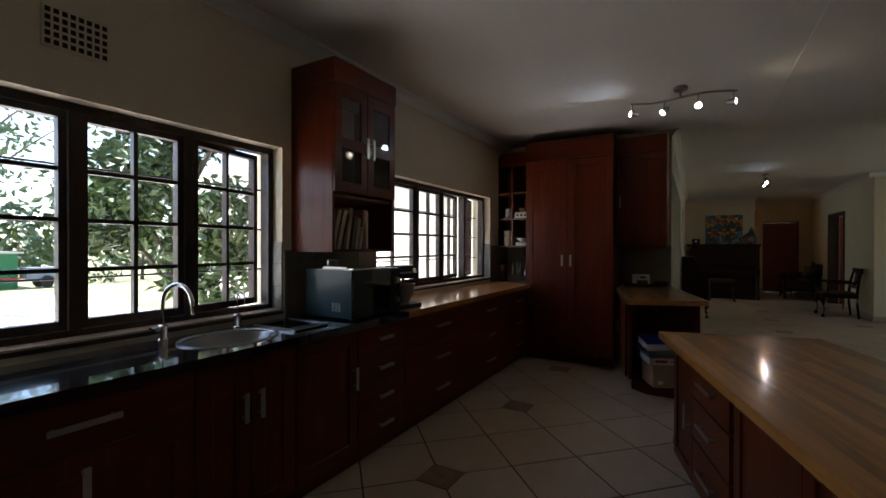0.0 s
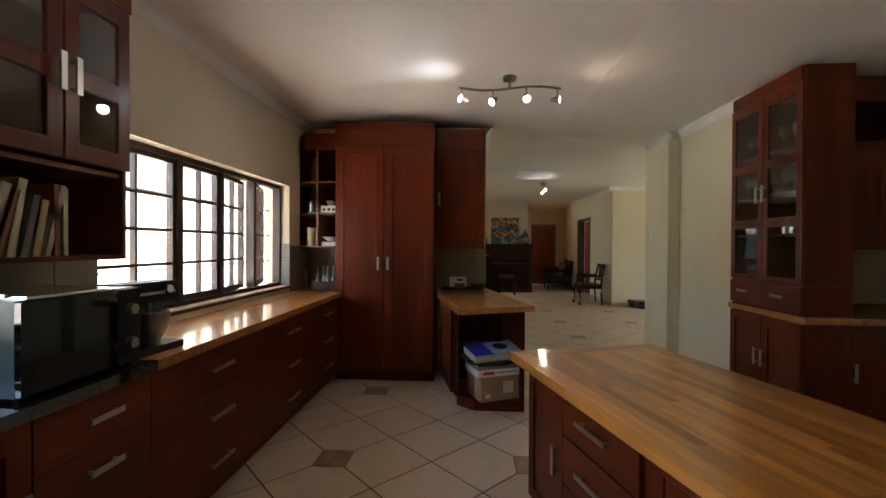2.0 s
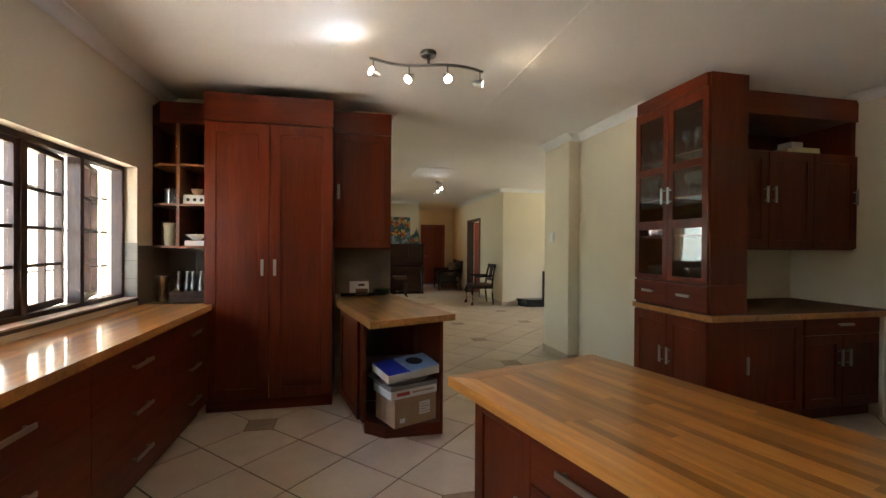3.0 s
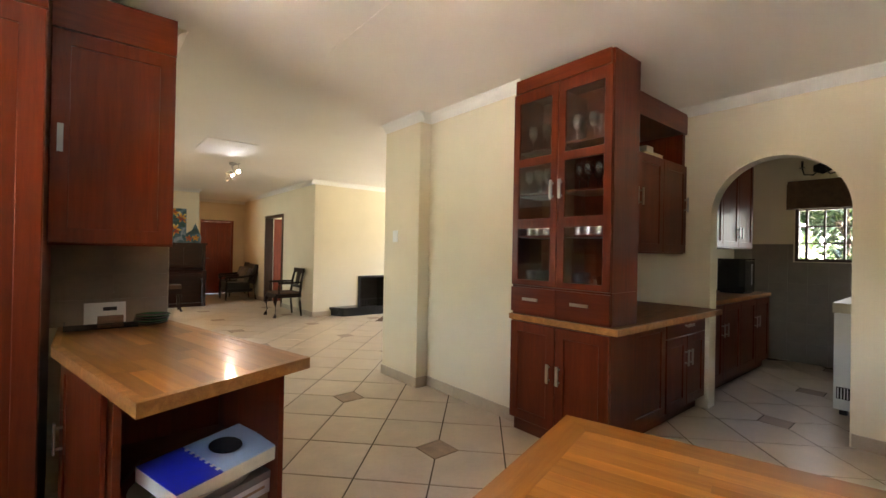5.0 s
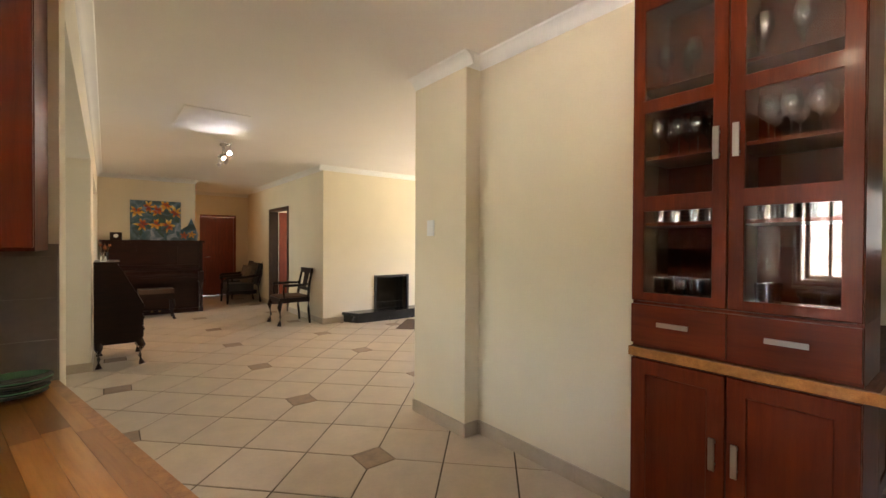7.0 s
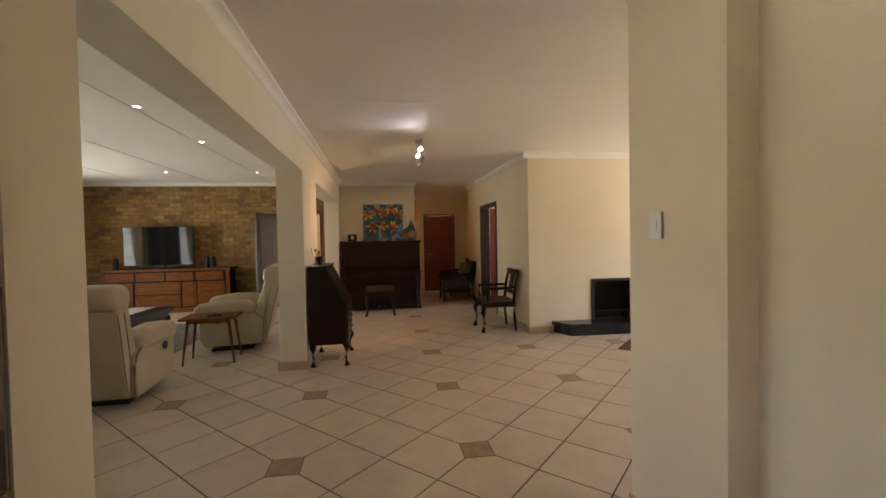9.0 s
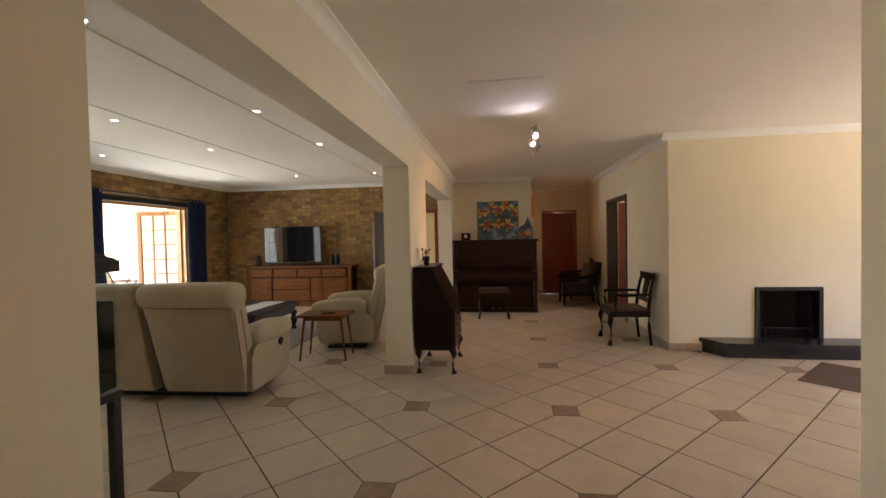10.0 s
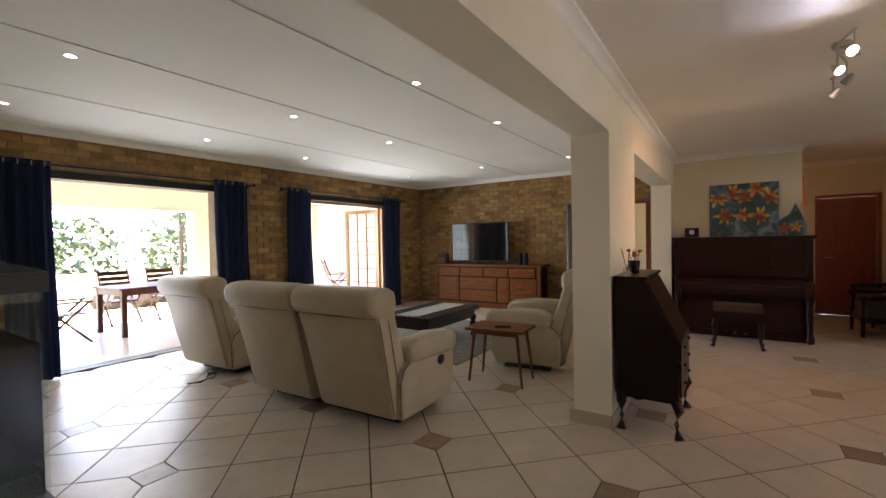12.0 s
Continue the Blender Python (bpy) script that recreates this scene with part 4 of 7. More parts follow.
part("carton", boxes((-0.21, 0.21, -0.14, 0.14, 0, 0.055), bevel=0.003), surface("ivory_card", (0.72, 0.66, 0.5), 0.6), binder)
part("blue_cover", boxes((-0.209, -0.04, -0.138, 0.138, 0.055, 0.059)), BLUE, binder)
part("pale_cover", boxes((-0.04, 0.209, -0.138, 0.138, 0.055, 0.059)), PALEBLUE, binder)
bm = bmesh.new()
prism(bm, ellipse(0.07, 0.02, 0.06, 0.07, 24), 0.0585, 0.0605)
part("opening", bm, BLACKPLASTIC, binder)
for k in range(7):
    part("white_dot", boxes((-0.05, -0.035, -0.115 + k * 0.035, -0.1 + k * 0.035, 0.0585, 0.0605)), PAPER, binder)
note = thing("desk_organiser", "black wire tray with cards and papers against the splash tiles", "tray", pose(-0.58, 5.42, 0.882))
part("tray", boxes((-0.19, 0.12, -0.07, 0.08, 0, 0.006), (-0.19, 0.12, -0.07, -0.066, 0, 0.03), (-0.19, -0.186, -0.07, 0.08, 0, 0.03)), DARKMETAL, note)
card = thing("postcard", "white printed card leaning upright in the tray", "card", pose(-0.6, 5.43, 0.888, -8, 0, 4))
part("sheet", boxes((-0.09, 0.09, 0, 0.002, 0, 0.125)), PAPER, card)
part("printed_bar", boxes((-0.01, 0.05, -0.0015, 0.0, 0.08, 0.1)), DARKMETAL, card)
rock = thing("card_holder", "dark wooden card holder", "holder", pose(-0.58, 5.37, 0.888))
bm = boxes((-0.055, 0.055, -0.02, 0.02, 0, 0.06), bevel=0.016)
part("block", bm, BOARDWOOD, rock)
# glazed dishes stand in for a stack of green and dark books and discs
for k in range(4):
    n2 = thing("saucer", "green and dark round dish standing in for stacked books and discs", "saucer", pose(-0.40 + 0.004 * k, 5.4, 0.883 + k * 0.014), "stack of saucers")
    bm = bmesh.new()
    lathe(bm, [(0, 0), (0.05, 0), (0.085, 0.012), (0.083, 0.015), (0.05, 0.005), (0, 0.005)], 24)
    part("dish", bm, surface("green_glaze", (0.06, 0.14, 0.07), 0.2) if k % 2 else DARKGLASS, n2, smooth=True)

# ---- island ----
UX, UY = Vector((math.cos(radians(15.5)), math.sin(radians(15.5)))), Vector((math.sin(radians(15.5)), -math.cos(radians(15.5))))
IO = Vector((-0.27, 3.09))


def isl(u, v):
    return tuple(IO + UX * u + UY * v)


edged_top("worktop", "varnished wooden block island top framed by a border board", [isl(0, 2.35), isl(0.86, 2.35), isl(0.86, 0), isl(0, 0)], (UY.x, UY.y), 0.752, 0.79, 11, 0.09, 0.042)
ik = thing("island_cabinet", "red-stained kitchen island with drawers and panelled doors", "cabinet", pose(*isl(0.08, 0.12), 0, 0, 0, -74.5))
# local x runs along the long side, local y into the island
carcass(ik, 2.13, 0.68, 0.08, 0.75)
part("plinth", boxes((0.04, 2.09, 0.04, 0.62, 0, 0.08)), REDWOOD_H, ik)
part("end_panel", boxes((-0.018, -0.001, 0.02, 0.66, 0.08, 0.75), bevel=0.003), REDWOOD, ik)
panel_door(ik, 0.0, 0.36, 0.09, 0.745, 0, 0.32, 0.42, 0.06)
for lo, hi in ((0.55, 0.745), (0.34, 0.545), (0.09, 0.335)):
    drawer(ik, 0.36, 0.86, lo, hi, 0, length=0.2)
panel_door(ik, 0.9, 1.4, 0.09, 0.745, 0, 1.36, 0.5, 0.06)
panel_door(ik, 1.4, 1.9, 0.09, 0.745, 0, 1.44, 0.5, 0.06)

# ---- glazed dresser ----
gd = thing("glazed_dresser", "tall red-stained dresser with six glazed panes of stored glassware", "dresser", pose(1.80, 4.655, 0, 0, 0, -90))
GW = 0.795
part("base_body", boxes((0, GW, 0.001, 0.32, 0.1, 0.83)), REDWOOD, gd)
part("plinth", boxes((0, GW, 0.04, 0.3, 0, 0.1)), REDWOOD_H, gd)
panel_door(gd, 0, GW / 2, 0.11, 0.82, 0, GW / 2 - 0.04, 0.5, 0.07)
panel_door(gd, GW / 2, GW, 0.11, 0.82, 0, GW / 2 + 0.04, 0.5, 0.07)
part("drawer_box", boxes((0, GW, 0.001, 0.32, 0.875, 1.085)), REDWOOD, gd)
drawer(gd, 0, GW / 2, 0.89, 1.075, 0, length=0.13)
drawer(gd, GW / 2, GW, 0.89, 1.075, 0, length=0.13)
t = 0.018
part("side_panel", boxes((0, t, 0.0, 0.32, 1.086, 2.6)), REDWOOD, gd)
part("side_panel", boxes((GW - t, GW, 0.0, 0.32, 1.086, 2.6)), REDWOOD, gd)
part("back_panel", boxes((t, GW - t, 0.31, 0.32, 1.086, 2.6)), REDWOOD, gd)
part("partition", boxes((GW / 2 - 0.008, GW / 2 + 0.008, 0.02, 0.31, 1.086, 2.45)), REDWOOD, gd)
part("top_board", boxes((t, GW - t, -0.021, 0.31, 2.504, 2.6)), REDWOOD_H, gd)
GS = (1.105, 1.45, 1.755, 2.08)
for z in GS:
    part("shelf", boxes((t, GW - t, 0.012, 0.31, z - 0.016, z)), REDWOOD_H, gd)
cuts = ((1.13, 1.5), (1.57, 1.95), (2.01, 2.42))
panel_door(gd, 0, GW / 2, 1.09, 2.5, 0, GW / 2 - 0.035, 1.76, 0.055, cuts)
panel_door(gd, GW / 2, GW, 1.09, 2.5, 0, GW / 2 + 0.035, 1.76, 0.055, cuts)

WINE = [(0, 0), (0.032, 0), (0.03, 0.004), (0.005, 0.008), (0.004, 0.075), (0.022, 0.09), (0.036, 0.12), (0.036, 0.15), (0.03, 0.18), (0.028, 0.18), (0.033, 0.15), (0.033, 0.12), (0.02, 0.095), (0, 0.09)]
FLUTE = [(0, 0), (0.028, 0), (0.005, 0.006), (0.004, 0.08), (0.02, 0.12), (0.023, 0.2), (0.021, 0.2), (0.018, 0.12), (0, 0.09)]
TUMB = cup_profile(0.03, 0.036, 0.09, 0.002)
kinds = {}
for name, prof, label in (("wine_glass", WINE, "clear stemmed wine glass behind the dresser glazing"), ("champagne_flute", FLUTE, "tall clear champagne flute on the dresser shelf"), ("tumbler", TUMB, "clear glass tumbler on the dresser shelf")):
    bm = bmesh.new()
    lathe(bm, prof, 14)
    kinds[name] = (mesh_of(name, bm, GLASSWARE, True), label)
rng = random.Random(8)
for z, name, gap, rows in ((GS[0], "tumbler", 0.082, 2), (GS[1], "tumbler", 0.082, 2), (GS[2], "wine_glass", 0.082, 2), (GS[3], "wine_glass", 0.125, 1), (GS[3], "champagne_flute", 0.14, 1)):
    for i in range(int(0.74 / gap)):
        for k in range(rows):
            y = 4.612 - gap * (i + 0.5 if name != "champagne_flute" else i + 0.8) + rng.uniform(-0.008, 0.008)
            if abs(y - 4.2575) < 0.045 or y < 3.92 or (z == GS[0] and 3.9 < y < 4.12):
                continue
            me, label = kinds[name]
            ob = new(name, me)
            ob.matrix_basis = pose((1.88 if name != "champagne_flute" else 1.99) + k * 0.11 + rng.uniform(-0.01, 0.01), y, z + 0.0005)
            tagged(ob, label, "glass", "glassware in the dresser")
pot("glass_bowl", "heavy cut-glass bowl on the dresser shelf", "bowl", 1.96, 4.0, GS[0] + 0.001, cup_profile(0.05, 0.085, 0.07, 0.006), GLASSWARE)
pl = thing("green_plate", "iridescent green plate standing against the dresser back", "plate", pose(2.05, 4.0, GS[1] + 0.05, 0, -76, 0))
bm = bmesh.new()
lathe(bm, [(0, 0), (0.03, 0), (0.05, 0.008), (0.048, 0.011), (0.03, 0.004), (0, 0.004)], 24)
part("dish", bm, surface("iridescent_green", (0.05, 0.2, 0.12), 0.15, metal=0.3), pl, smooth=True)

# counter run beside the dresser up to the arch wall
run = thing("base_cabinet", "red-stained base cabinet with doors beside the archway", "cabinet", pose(2.125, 3.95, 0))
RW = 3.495 - 2.125
carcass(run, RW, 0.7, 0.1, 0.828)
part("plinth", boxes((0, RW, 0.05, 0.6, 0, 0.1)), REDWOOD_H, run)
drawer(run, 0.62, RW, 0.68, 0.82, 0, length=0.14)
panel_door(run, 0.0, 0.6, 0.11, 0.82, 0, 0.06, 0.48, 0.07)
panel_door(run, 0.62, RW / 2 + 0.31, 0.11, 0.675, 0, RW / 2 + 0.27, 0.5, 0.07)
panel_door(run, RW / 2 + 0.31, RW, 0.11, 0.675, 0, RW / 2 + 0.35, 0.5, 0.07)
led = thing("worktop", "wooden worktop with a pale edge running under the dresser", "worktop")
part("edge_strip", boxes((1.765, 1.785, 3.8, 4.658, 0.832, 0.873), (1.785, 3.495, 3.8, 3.82, 0.832, 0.873), bevel=0.004), BLOCK_EDGE, led)
part("slab", boxes((1.785, 2.125, 3.82, 4.658, 0.832, 0.873)), OAK, led)
part("slab", boxes((2.125, 3.495, 3.82, 4.658, 0.832, 0.873)), OAK, led)
up = thing("wall_cabinet", "red-stained wall cabinet with an open top shelf", "cabinet", pose(2.125, 4.12, 0))
part("body", boxes((0, RW, 0.001, 0.535, 1.34, 2.14)), REDWOOD, up)
part("side_panel", boxes((0, 0.018, 0, 0.535, 2.14, 2.44)), REDWOOD, up)
part("side_panel", boxes((RW - 0.05, RW, 0, 0.535, 2.14, 2.44)), REDWOOD, up)
part("back_panel", boxes((0.018, RW - 0.05, 0.52, 0.535, 2.14, 2.44)), REDWOOD, up)
part("top_board", boxes((0, RW, -0.02, 0.535, 2.42, 2.6), bevel=0.02), REDWOOD_H, up)
for k in range(3):
    a = RW * k / 3
    panel_door(up, a, a + RW / 3, 1.35, 2.13, 0, a + (RW / 3 - 0.04 if k % 2 == 0 else 0.04), 1.78, 0.07)
for k, (x, w2, h2) in enumerate(((2.95, 0.16, 0.05), (2.97, 0.12, 0.05), (3.12, 0.18, 0.06))):
    b3 = thing("food_tin", "pale printed tin or packet on the open cabinet shelf", "packet", pose(x, 4.25, 2.142 + (0.052 if k == 1 else 0)))
    part("body", boxes((-w2 / 2, w2 / 2, -0.06, 0.06, 0, h2), bevel=0.004), IVORY if k != 1 else PAPER, b3)
for n, x in (("socket_plate", 2.6),):
    s = thing("wall_socket", "white plastic wall socket on the plaster", "socket", pose(x, 4.655, 1.16))
    part("plate", boxes((-0.06, 0.06, -0.012, 0.005, -0.06, 0.06), bevel=0.004), WHITEPAINT, s)

# ---- spot bar on the kitchen ceiling ----
BULB = glow("lit_bulb", (1.0, 0.93, 0.8), 4)


def spot_bar(x, y, z_ceiling, angle, label, power, aims, span=0.78, drop=0.175, bend=0.05, colour=(1.0, 0.80, 0.55), first=(0.62, 0.77, 1.0)):
    t = thing("spot_light_bar", label, "ceiling light", pose(x, y, z_ceiling, 0, 0, angle))
    bm = bmesh.new()
    lathe(bm, [(0, 0), (0.05, 0), (0.055, -0.012), (0.05, -0.03), (0.03, -0.04), (0, -0.042)], 24)
    part("ceiling_rose", bm, STEEL, t, smooth=True)
    bm = bmesh.new()
    rod(bm, (0, 0, -0.035), (0, 0, -0.085), 0.009)
    part("stem", bm, STEEL, t, smooth=True)
    bm = bmesh.new()
    tube(bm, [(span * (k / 16 - 0.5), bend * math.sin(2 * math.pi * (k / 16)), -0.09) for k in range(17)], 0.009, 10)
    part("bar", bm, STEEL, t, smooth=True)
    for k, aim in enumerate(aims):
        px = span * (k / (len(aims) - 1) - 0.5) * 0.94
        py = bend * math.sin(2 * math.pi * (px / span + 0.5))
        m = look((px, py, -drop), (px + aim[0], py + aim[1], -drop + aim[2]))
        bm = bmesh.new()
        rod(bm, (px, py, -0.09), (px, py, -drop), 0.005)
        part("arm", bm, STEEL, t)
        bm = bmesh.new()
        lathe(bm, [(0, 0.055), (0.012, 0.05), (0.022, 0.02), (0.03, -0.02), (0.028, -0.02), (0.02, 0.02), (0, 0.045)], 18)
        head = part("lamp_head", bm, STEEL, t, smooth=True, m=m)
        bm = bmesh.new()
        lathe(bm, [(0, -0.022), (0.02, -0.02), (0.026, -0.012), (0.02, 0.0), (0, 0.004)], 18)
        part("bulb", bm, BULB, head, "glowing spot bulb", smooth=True)
        place = pose(x, y, z_ceiling, 0, 0, angle) @ m
        lamp("spot_beam", "SPOT", power[k], place @ Matrix.Translation((0, 0, -0.04)), first if k == 0 else colour, spot_size=radians(125), spot_blend=1.0, shadow_soft_size=0.04)


spot_bar(-0.18, 4.14, CEIL, 4, "curved steel ceiling bar with four lit spot lamps", (0.48, 0.6, 0.7, 0.42), ((-0.45, -0.25, 0.06), (-0.5, -0.35, -0.5), (0.05, -0.6, -0.6), (0.5, -0.2, -0.06)))

# ---- cornices and ceiling trim ----
def cornice(name, a, b, side, z, size=0.075):
    """A cove along a wall from a to b; side is the way into the room."""
    a, b, s = Vector((*a, z)), Vector((*b, z)), Vector((*side, 0))
    prof = [(0.0, 0.0), (size, 0.0), (size * 0.92, -0.012), (size * 0.55, -size * 0.3), (size * 0.28, -size * 0.65), (0.012, -size * 0.95), (0.0, -size * 1.05)]
    bm = bmesh.new()
    rows = [[bm.verts.new(p + s * u + Vector((0, 0, v))) for u, v in prof] for p in (a, b)]
    n = len(prof)
    for k in range(n):
        j = (k + 1) % n
        bm.faces.new((rows[0][k], rows[0][j], rows[1][j], rows[1][k]))
    bm.faces.new(rows[0]), bm.faces.new(rows[1][::-1])
    return structure(name, bm, CORNICE, "white cove cornice along the ceiling", "cornice", True)


for a, b, side, z in (((WX, -2.05), (WX, 5.55), (1, 0), CEIL), ((1.92, 4.66), (1.92, 5.86), (-1, 0), CEIL), ((1.79, 5.785), (1.79, 6.48), (-1, 0), CEIL), ((3.5, -2.05), (3.5, 4.66), (-1, 0), CEIL),
                      ((-0.3, 5.55), (-0.3, 13.85), (1, 0), CEIL), ((-0.3, 13.85), (1.29, 13.85), (0, -1), CEIL), ((2.69, 10.52), (2.69, 14.82), (-1, 0), CEIL), ((2.615, 10.52), (7.0, 10.52), (0, -1), CEIL),
                      ((1.29, 13.85), (1.29, 16.0), (1, 0), CEIL), ((1.29, 16.0), (2.84, 16.0), (0, -1), CEIL), ((1.79, 5.86), (1.92, 5.86), (0, -1), CEIL),
                      ((BX, 5.79), (BX, BY), (1, 0), LCEIL), ((BX, BY), (-0.6, BY), (0, -1), LCEIL)):
    cornice("cornice", a, b, side, z)
for x in (-1.8, -3.08, -4.36):
    structure("trim_ceiling_strip", boxes((x - 0.02, x + 0.02, 5.8, BY, LCEIL - 0.006, LCEIL)), CEILING, "flat cover strip on the board ceiling", "trim")
structure("trim_hatch", boxes((0.41, 1.0, 8.32, 9.12, CEIL - 0.008, CEIL), bevel=0.003, segments=1), CEILING, "square ceiling hatch panel", "hatch")
structure("trim_ceiling_joint", boxes((0.55, 0.575, 2.0, 5.4, CEIL - 0.004, CEIL)), CEILING, "flat joint strip on the kitchen ceiling", "trim")

# ---- light switch ----
sw = thing("light_switch", "white plastic light switch plate on the plaster", "switch", pose(1.788, 6.26, 1.47, 0, 0, -90))
part("plate", boxes((-0.04, 0.04, -0.01, 0.003, -0.06, 0.06), bevel=0.003), WHITEPAINT, sw)
part("rocker", boxes((-0.012, 0.012, -0.014, -0.009, -0.02, 0.02), bevel=0.002), WHITEPAINT, sw)

# ---- doors of the corridor ----
d1 = tagged(thing("door_1", "closed red-brown wooden door at the corridor end", "door"), kind="structure")
part("door_frame", boxes((1.70, 1.755, 15.975, 16.14, 0, 2.08), (2.485, 2.54, 15.975, 16.14, 0, 2.08), (1.755, 2.485, 15.975, 16.14, 2.03, 2.08), bevel=0.003, segments=1), DOORWOOD, d1)
part("leaf", boxes((1.757, 2.483, 16.02, 16.06, 0.005, 2.027)), DOORWOOD, d1)
for a, b, lo, hi in ((1.83, 2.08, 0.15, 0.9), (2.16, 2.41, 0.15, 0.9), (1.83, 2.08, 1.05, 1.92), (2.16, 2.41, 1.05, 1.92)):
    part("panel", boxes((a, b, 16.012, 16.022, lo, hi), bevel=0.008, segments=1), DOORWOOD, d1)
bm = bmesh.new()
rod(bm, (1.82, 16.02, 1.0), (1.82, 15.97, 1.0), 0.01)
rod(bm, (1.82, 15.97, 1.0), (1.93, 15.97, 1.0), 0.009)
part("door_handle", bm, CHROME, d1, smooth=True)
d2 = tagged(thing("door_2", "open dark wooden door into a bright side room", "door"), kind="structure")
part("door_frame", boxes((2.67, 2.86, 12.24, 12.3, 0, 2.1), (2.67, 2.86, 13.45, 13.51, 0, 2.1), (2.67, 2.86, 12.3, 13.45, 2.05, 2.1), bevel=0.003, segments=1), FRAMEWOOD, d2)
part("leaf", boxes((2.86, 3.6, 13.38, 13.42, 0.005, 2.04)), DOORWOOD, d2)
bd = thing("bed", "bed with white linen in the side room", "bed", pose(4.2, 12.55, 0))
part("base", boxes((-0.9, 0.9, -0.42, 0.6, 0.02, 0.35), bevel=0.02), DARKWOOD, bd)
part("mattress", boxes((-0.9, 0.9, -0.42, 0.6, 0.35, 0.58), bevel=0.05, segments=3), PAPER, bd)
part("headboard", boxes((0.9, 0.95, -0.44, 0.62, 0.02, 1.1), bevel=0.01), DOORWOOD, bd)

# ---- fireplace ----
BLACKSTONE = surface("black_slate", (0.02, 0.02, 0.021), 0.25, vary=0.35, scale=8, fine=90, relief=0.2)
SOOT = surface("sooty_brick", (0.025, 0.02, 0.017), 0.9, vary=0.4, scale=10, relief=0.5)
fp = tagged(thing("fireplace", "open fireplace with a black surround and a raised slate hearth", "fireplace"), kind="structure")
part("firebox", boxes((3.6, 3.68, 10.53, 11.0, 0.0, 0.82), (4.37, 4.45, 10.53, 11.0, 0.0, 0.82), (3.68, 4.37, 10.95, 11.0, 0.11, 0.75), (3.68, 4.37, 10.53, 10.95, 0.03, 0.11), (3.68, 4.37, 10.68, 10.95, 0.75, 0.82)), SOOT, fp)
part("surround", boxes((3.66, 3.70, 10.495, 10.53, 0.17, 0.78), (4.35, 4.39, 10.495, 10.53, 0.17, 0.78), (3.70, 4.35, 10.495, 10.53, 0.74, 0.78), bevel=0.003, segments=1), DARKMETAL, fp)
bm = bmesh.new()
prism(bm, [(3.06, 10.518), (3.2, 10.24), (3.9, 10.2), (5.0, 10.2), (5.0, 10.518)], 0.0, 0.12)
part("hearth_base", bm, BLACKSTONE, fp)
bm = bmesh.new()
prism(bm, [(3.03, 10.518), (3.18, 10.21), (3.9, 10.17), (5.05, 10.17), (5.05, 10.518)], 0.12, 0.17)
soften(bm, 0.006, 2)
part("hearth_slab", bm, BLACKSTONE, fp)
for k in range(9):
    bm = bmesh.new()
    rod(bm, (3.76 + k * 0.07, 10.62, 0.15), (3.76 + k * 0.07, 10.62, 0.26), 0.006, n=8)
    part("grate_bar", bm, DARKMETAL, fp)
part("grate_rail", boxes((3.74, 4.34, 10.61, 10.63, 0.26, 0.275), (3.74, 4.34, 10.61, 10.63, 0.11, 0.15)), DARKMETAL, fp)

# ---- piano, stool and pictures ----
pn = thing("upright_piano", "dark polished mahogany upright piano against the wall", "piano", pose(-0.24, 13.3, 0))
PW = 1.58
part("case_end", boxes((0, 0.06, 0.0, 0.52, 0.06, 1.36), bevel=0.006), PIANOWOOD, pn)
part("case_end", boxes((PW - 0.06, PW, 0.0, 0.52, 0.06, 1.36), bevel=0.006), PIANOWOOD, pn)
part("top_lid", boxes((-0.03, PW + 0.03, -0.03, 0.54, 1.36, 1.4), bevel=0.008), PIANOWOOD, pn)
part("upper_panel", boxes((0.06, PW - 0.06, 0.03, 0.5, 0.84, 1.36)), PIANOWOOD, pn)
for a, b in ((0.12, 0.42), (0.5, 1.08), (1.16, 1.46)):
    part("panel_moulding", boxes((a, b, 0.018, 0.032, 0.95, 1.3), bevel=0.01), PIANOWOOD, pn)
part("key_slip", boxes((0.06, PW - 0.06, -0.2, 0.05, 0.62, 0.7), bevel=0.006), PIANOWOOD, pn)
bm = bmesh.new()
rows = [(-0.19, 0.7), (-0.19, 0.76), (-0.12, 0.82), (0.02, 0.86), (0.03, 0.84), (0.03, 0.7)]
va = [[bm.verts.new((xx, yy, zz)) for yy, zz in rows] for xx in (0.065, PW - 0.065)]
for k in range(len(rows)):
    j = (k + 1) % len(rows)
    bm.faces.new((va[0][k], va[0][j], va[1][j], va[1][k]))
bm.faces.new(va[0]), bm.faces.new(va[1][::-1])
part("fall_board", bm, PIANOWOOD, pn)
for z, y, r in ((0.865, 0.012, 0.012), (0.752, -0.196, 0.014), (0.93, 0.026, 0.007)):
    bm = bmesh.new()
    rod(bm, (0.07, y, z), (PW - 0.07, y, z), r, n=12)
    part("moulding", bm, PIANOWOOD, pn, smooth=True)
part("lower_panel", boxes((0.06, PW - 0.06, 0.04, 0.5, 0.08, 0.62)), PIANOWOOD, pn)
part("base_rail", boxes((-0.01, PW + 0.01, -0.02, 0.52, 0.0, 0.08), bevel=0.004), PIANOWOOD, pn)
for xx in (0.02, PW - 0.09):
    bm = bmesh.new()
    lathe(bm, [(0.035, 0), (0.04, 0.04), (0.026, 0.08), (0.034, 0.2), (0.042, 0.36), (0.028, 0.46), (0.045, 0.54), (0.045, 0.6)], 16, (xx + 0.035, -0.15, 0.02))
    part("leg", bm, PIANOWOOD, pn, smooth=True)
    part("cheek", boxes((xx - 0.01, xx + 0.08, -0.21, 0.04, 0.6, 0.8), bevel=0.012), PIANOWOOD, pn)
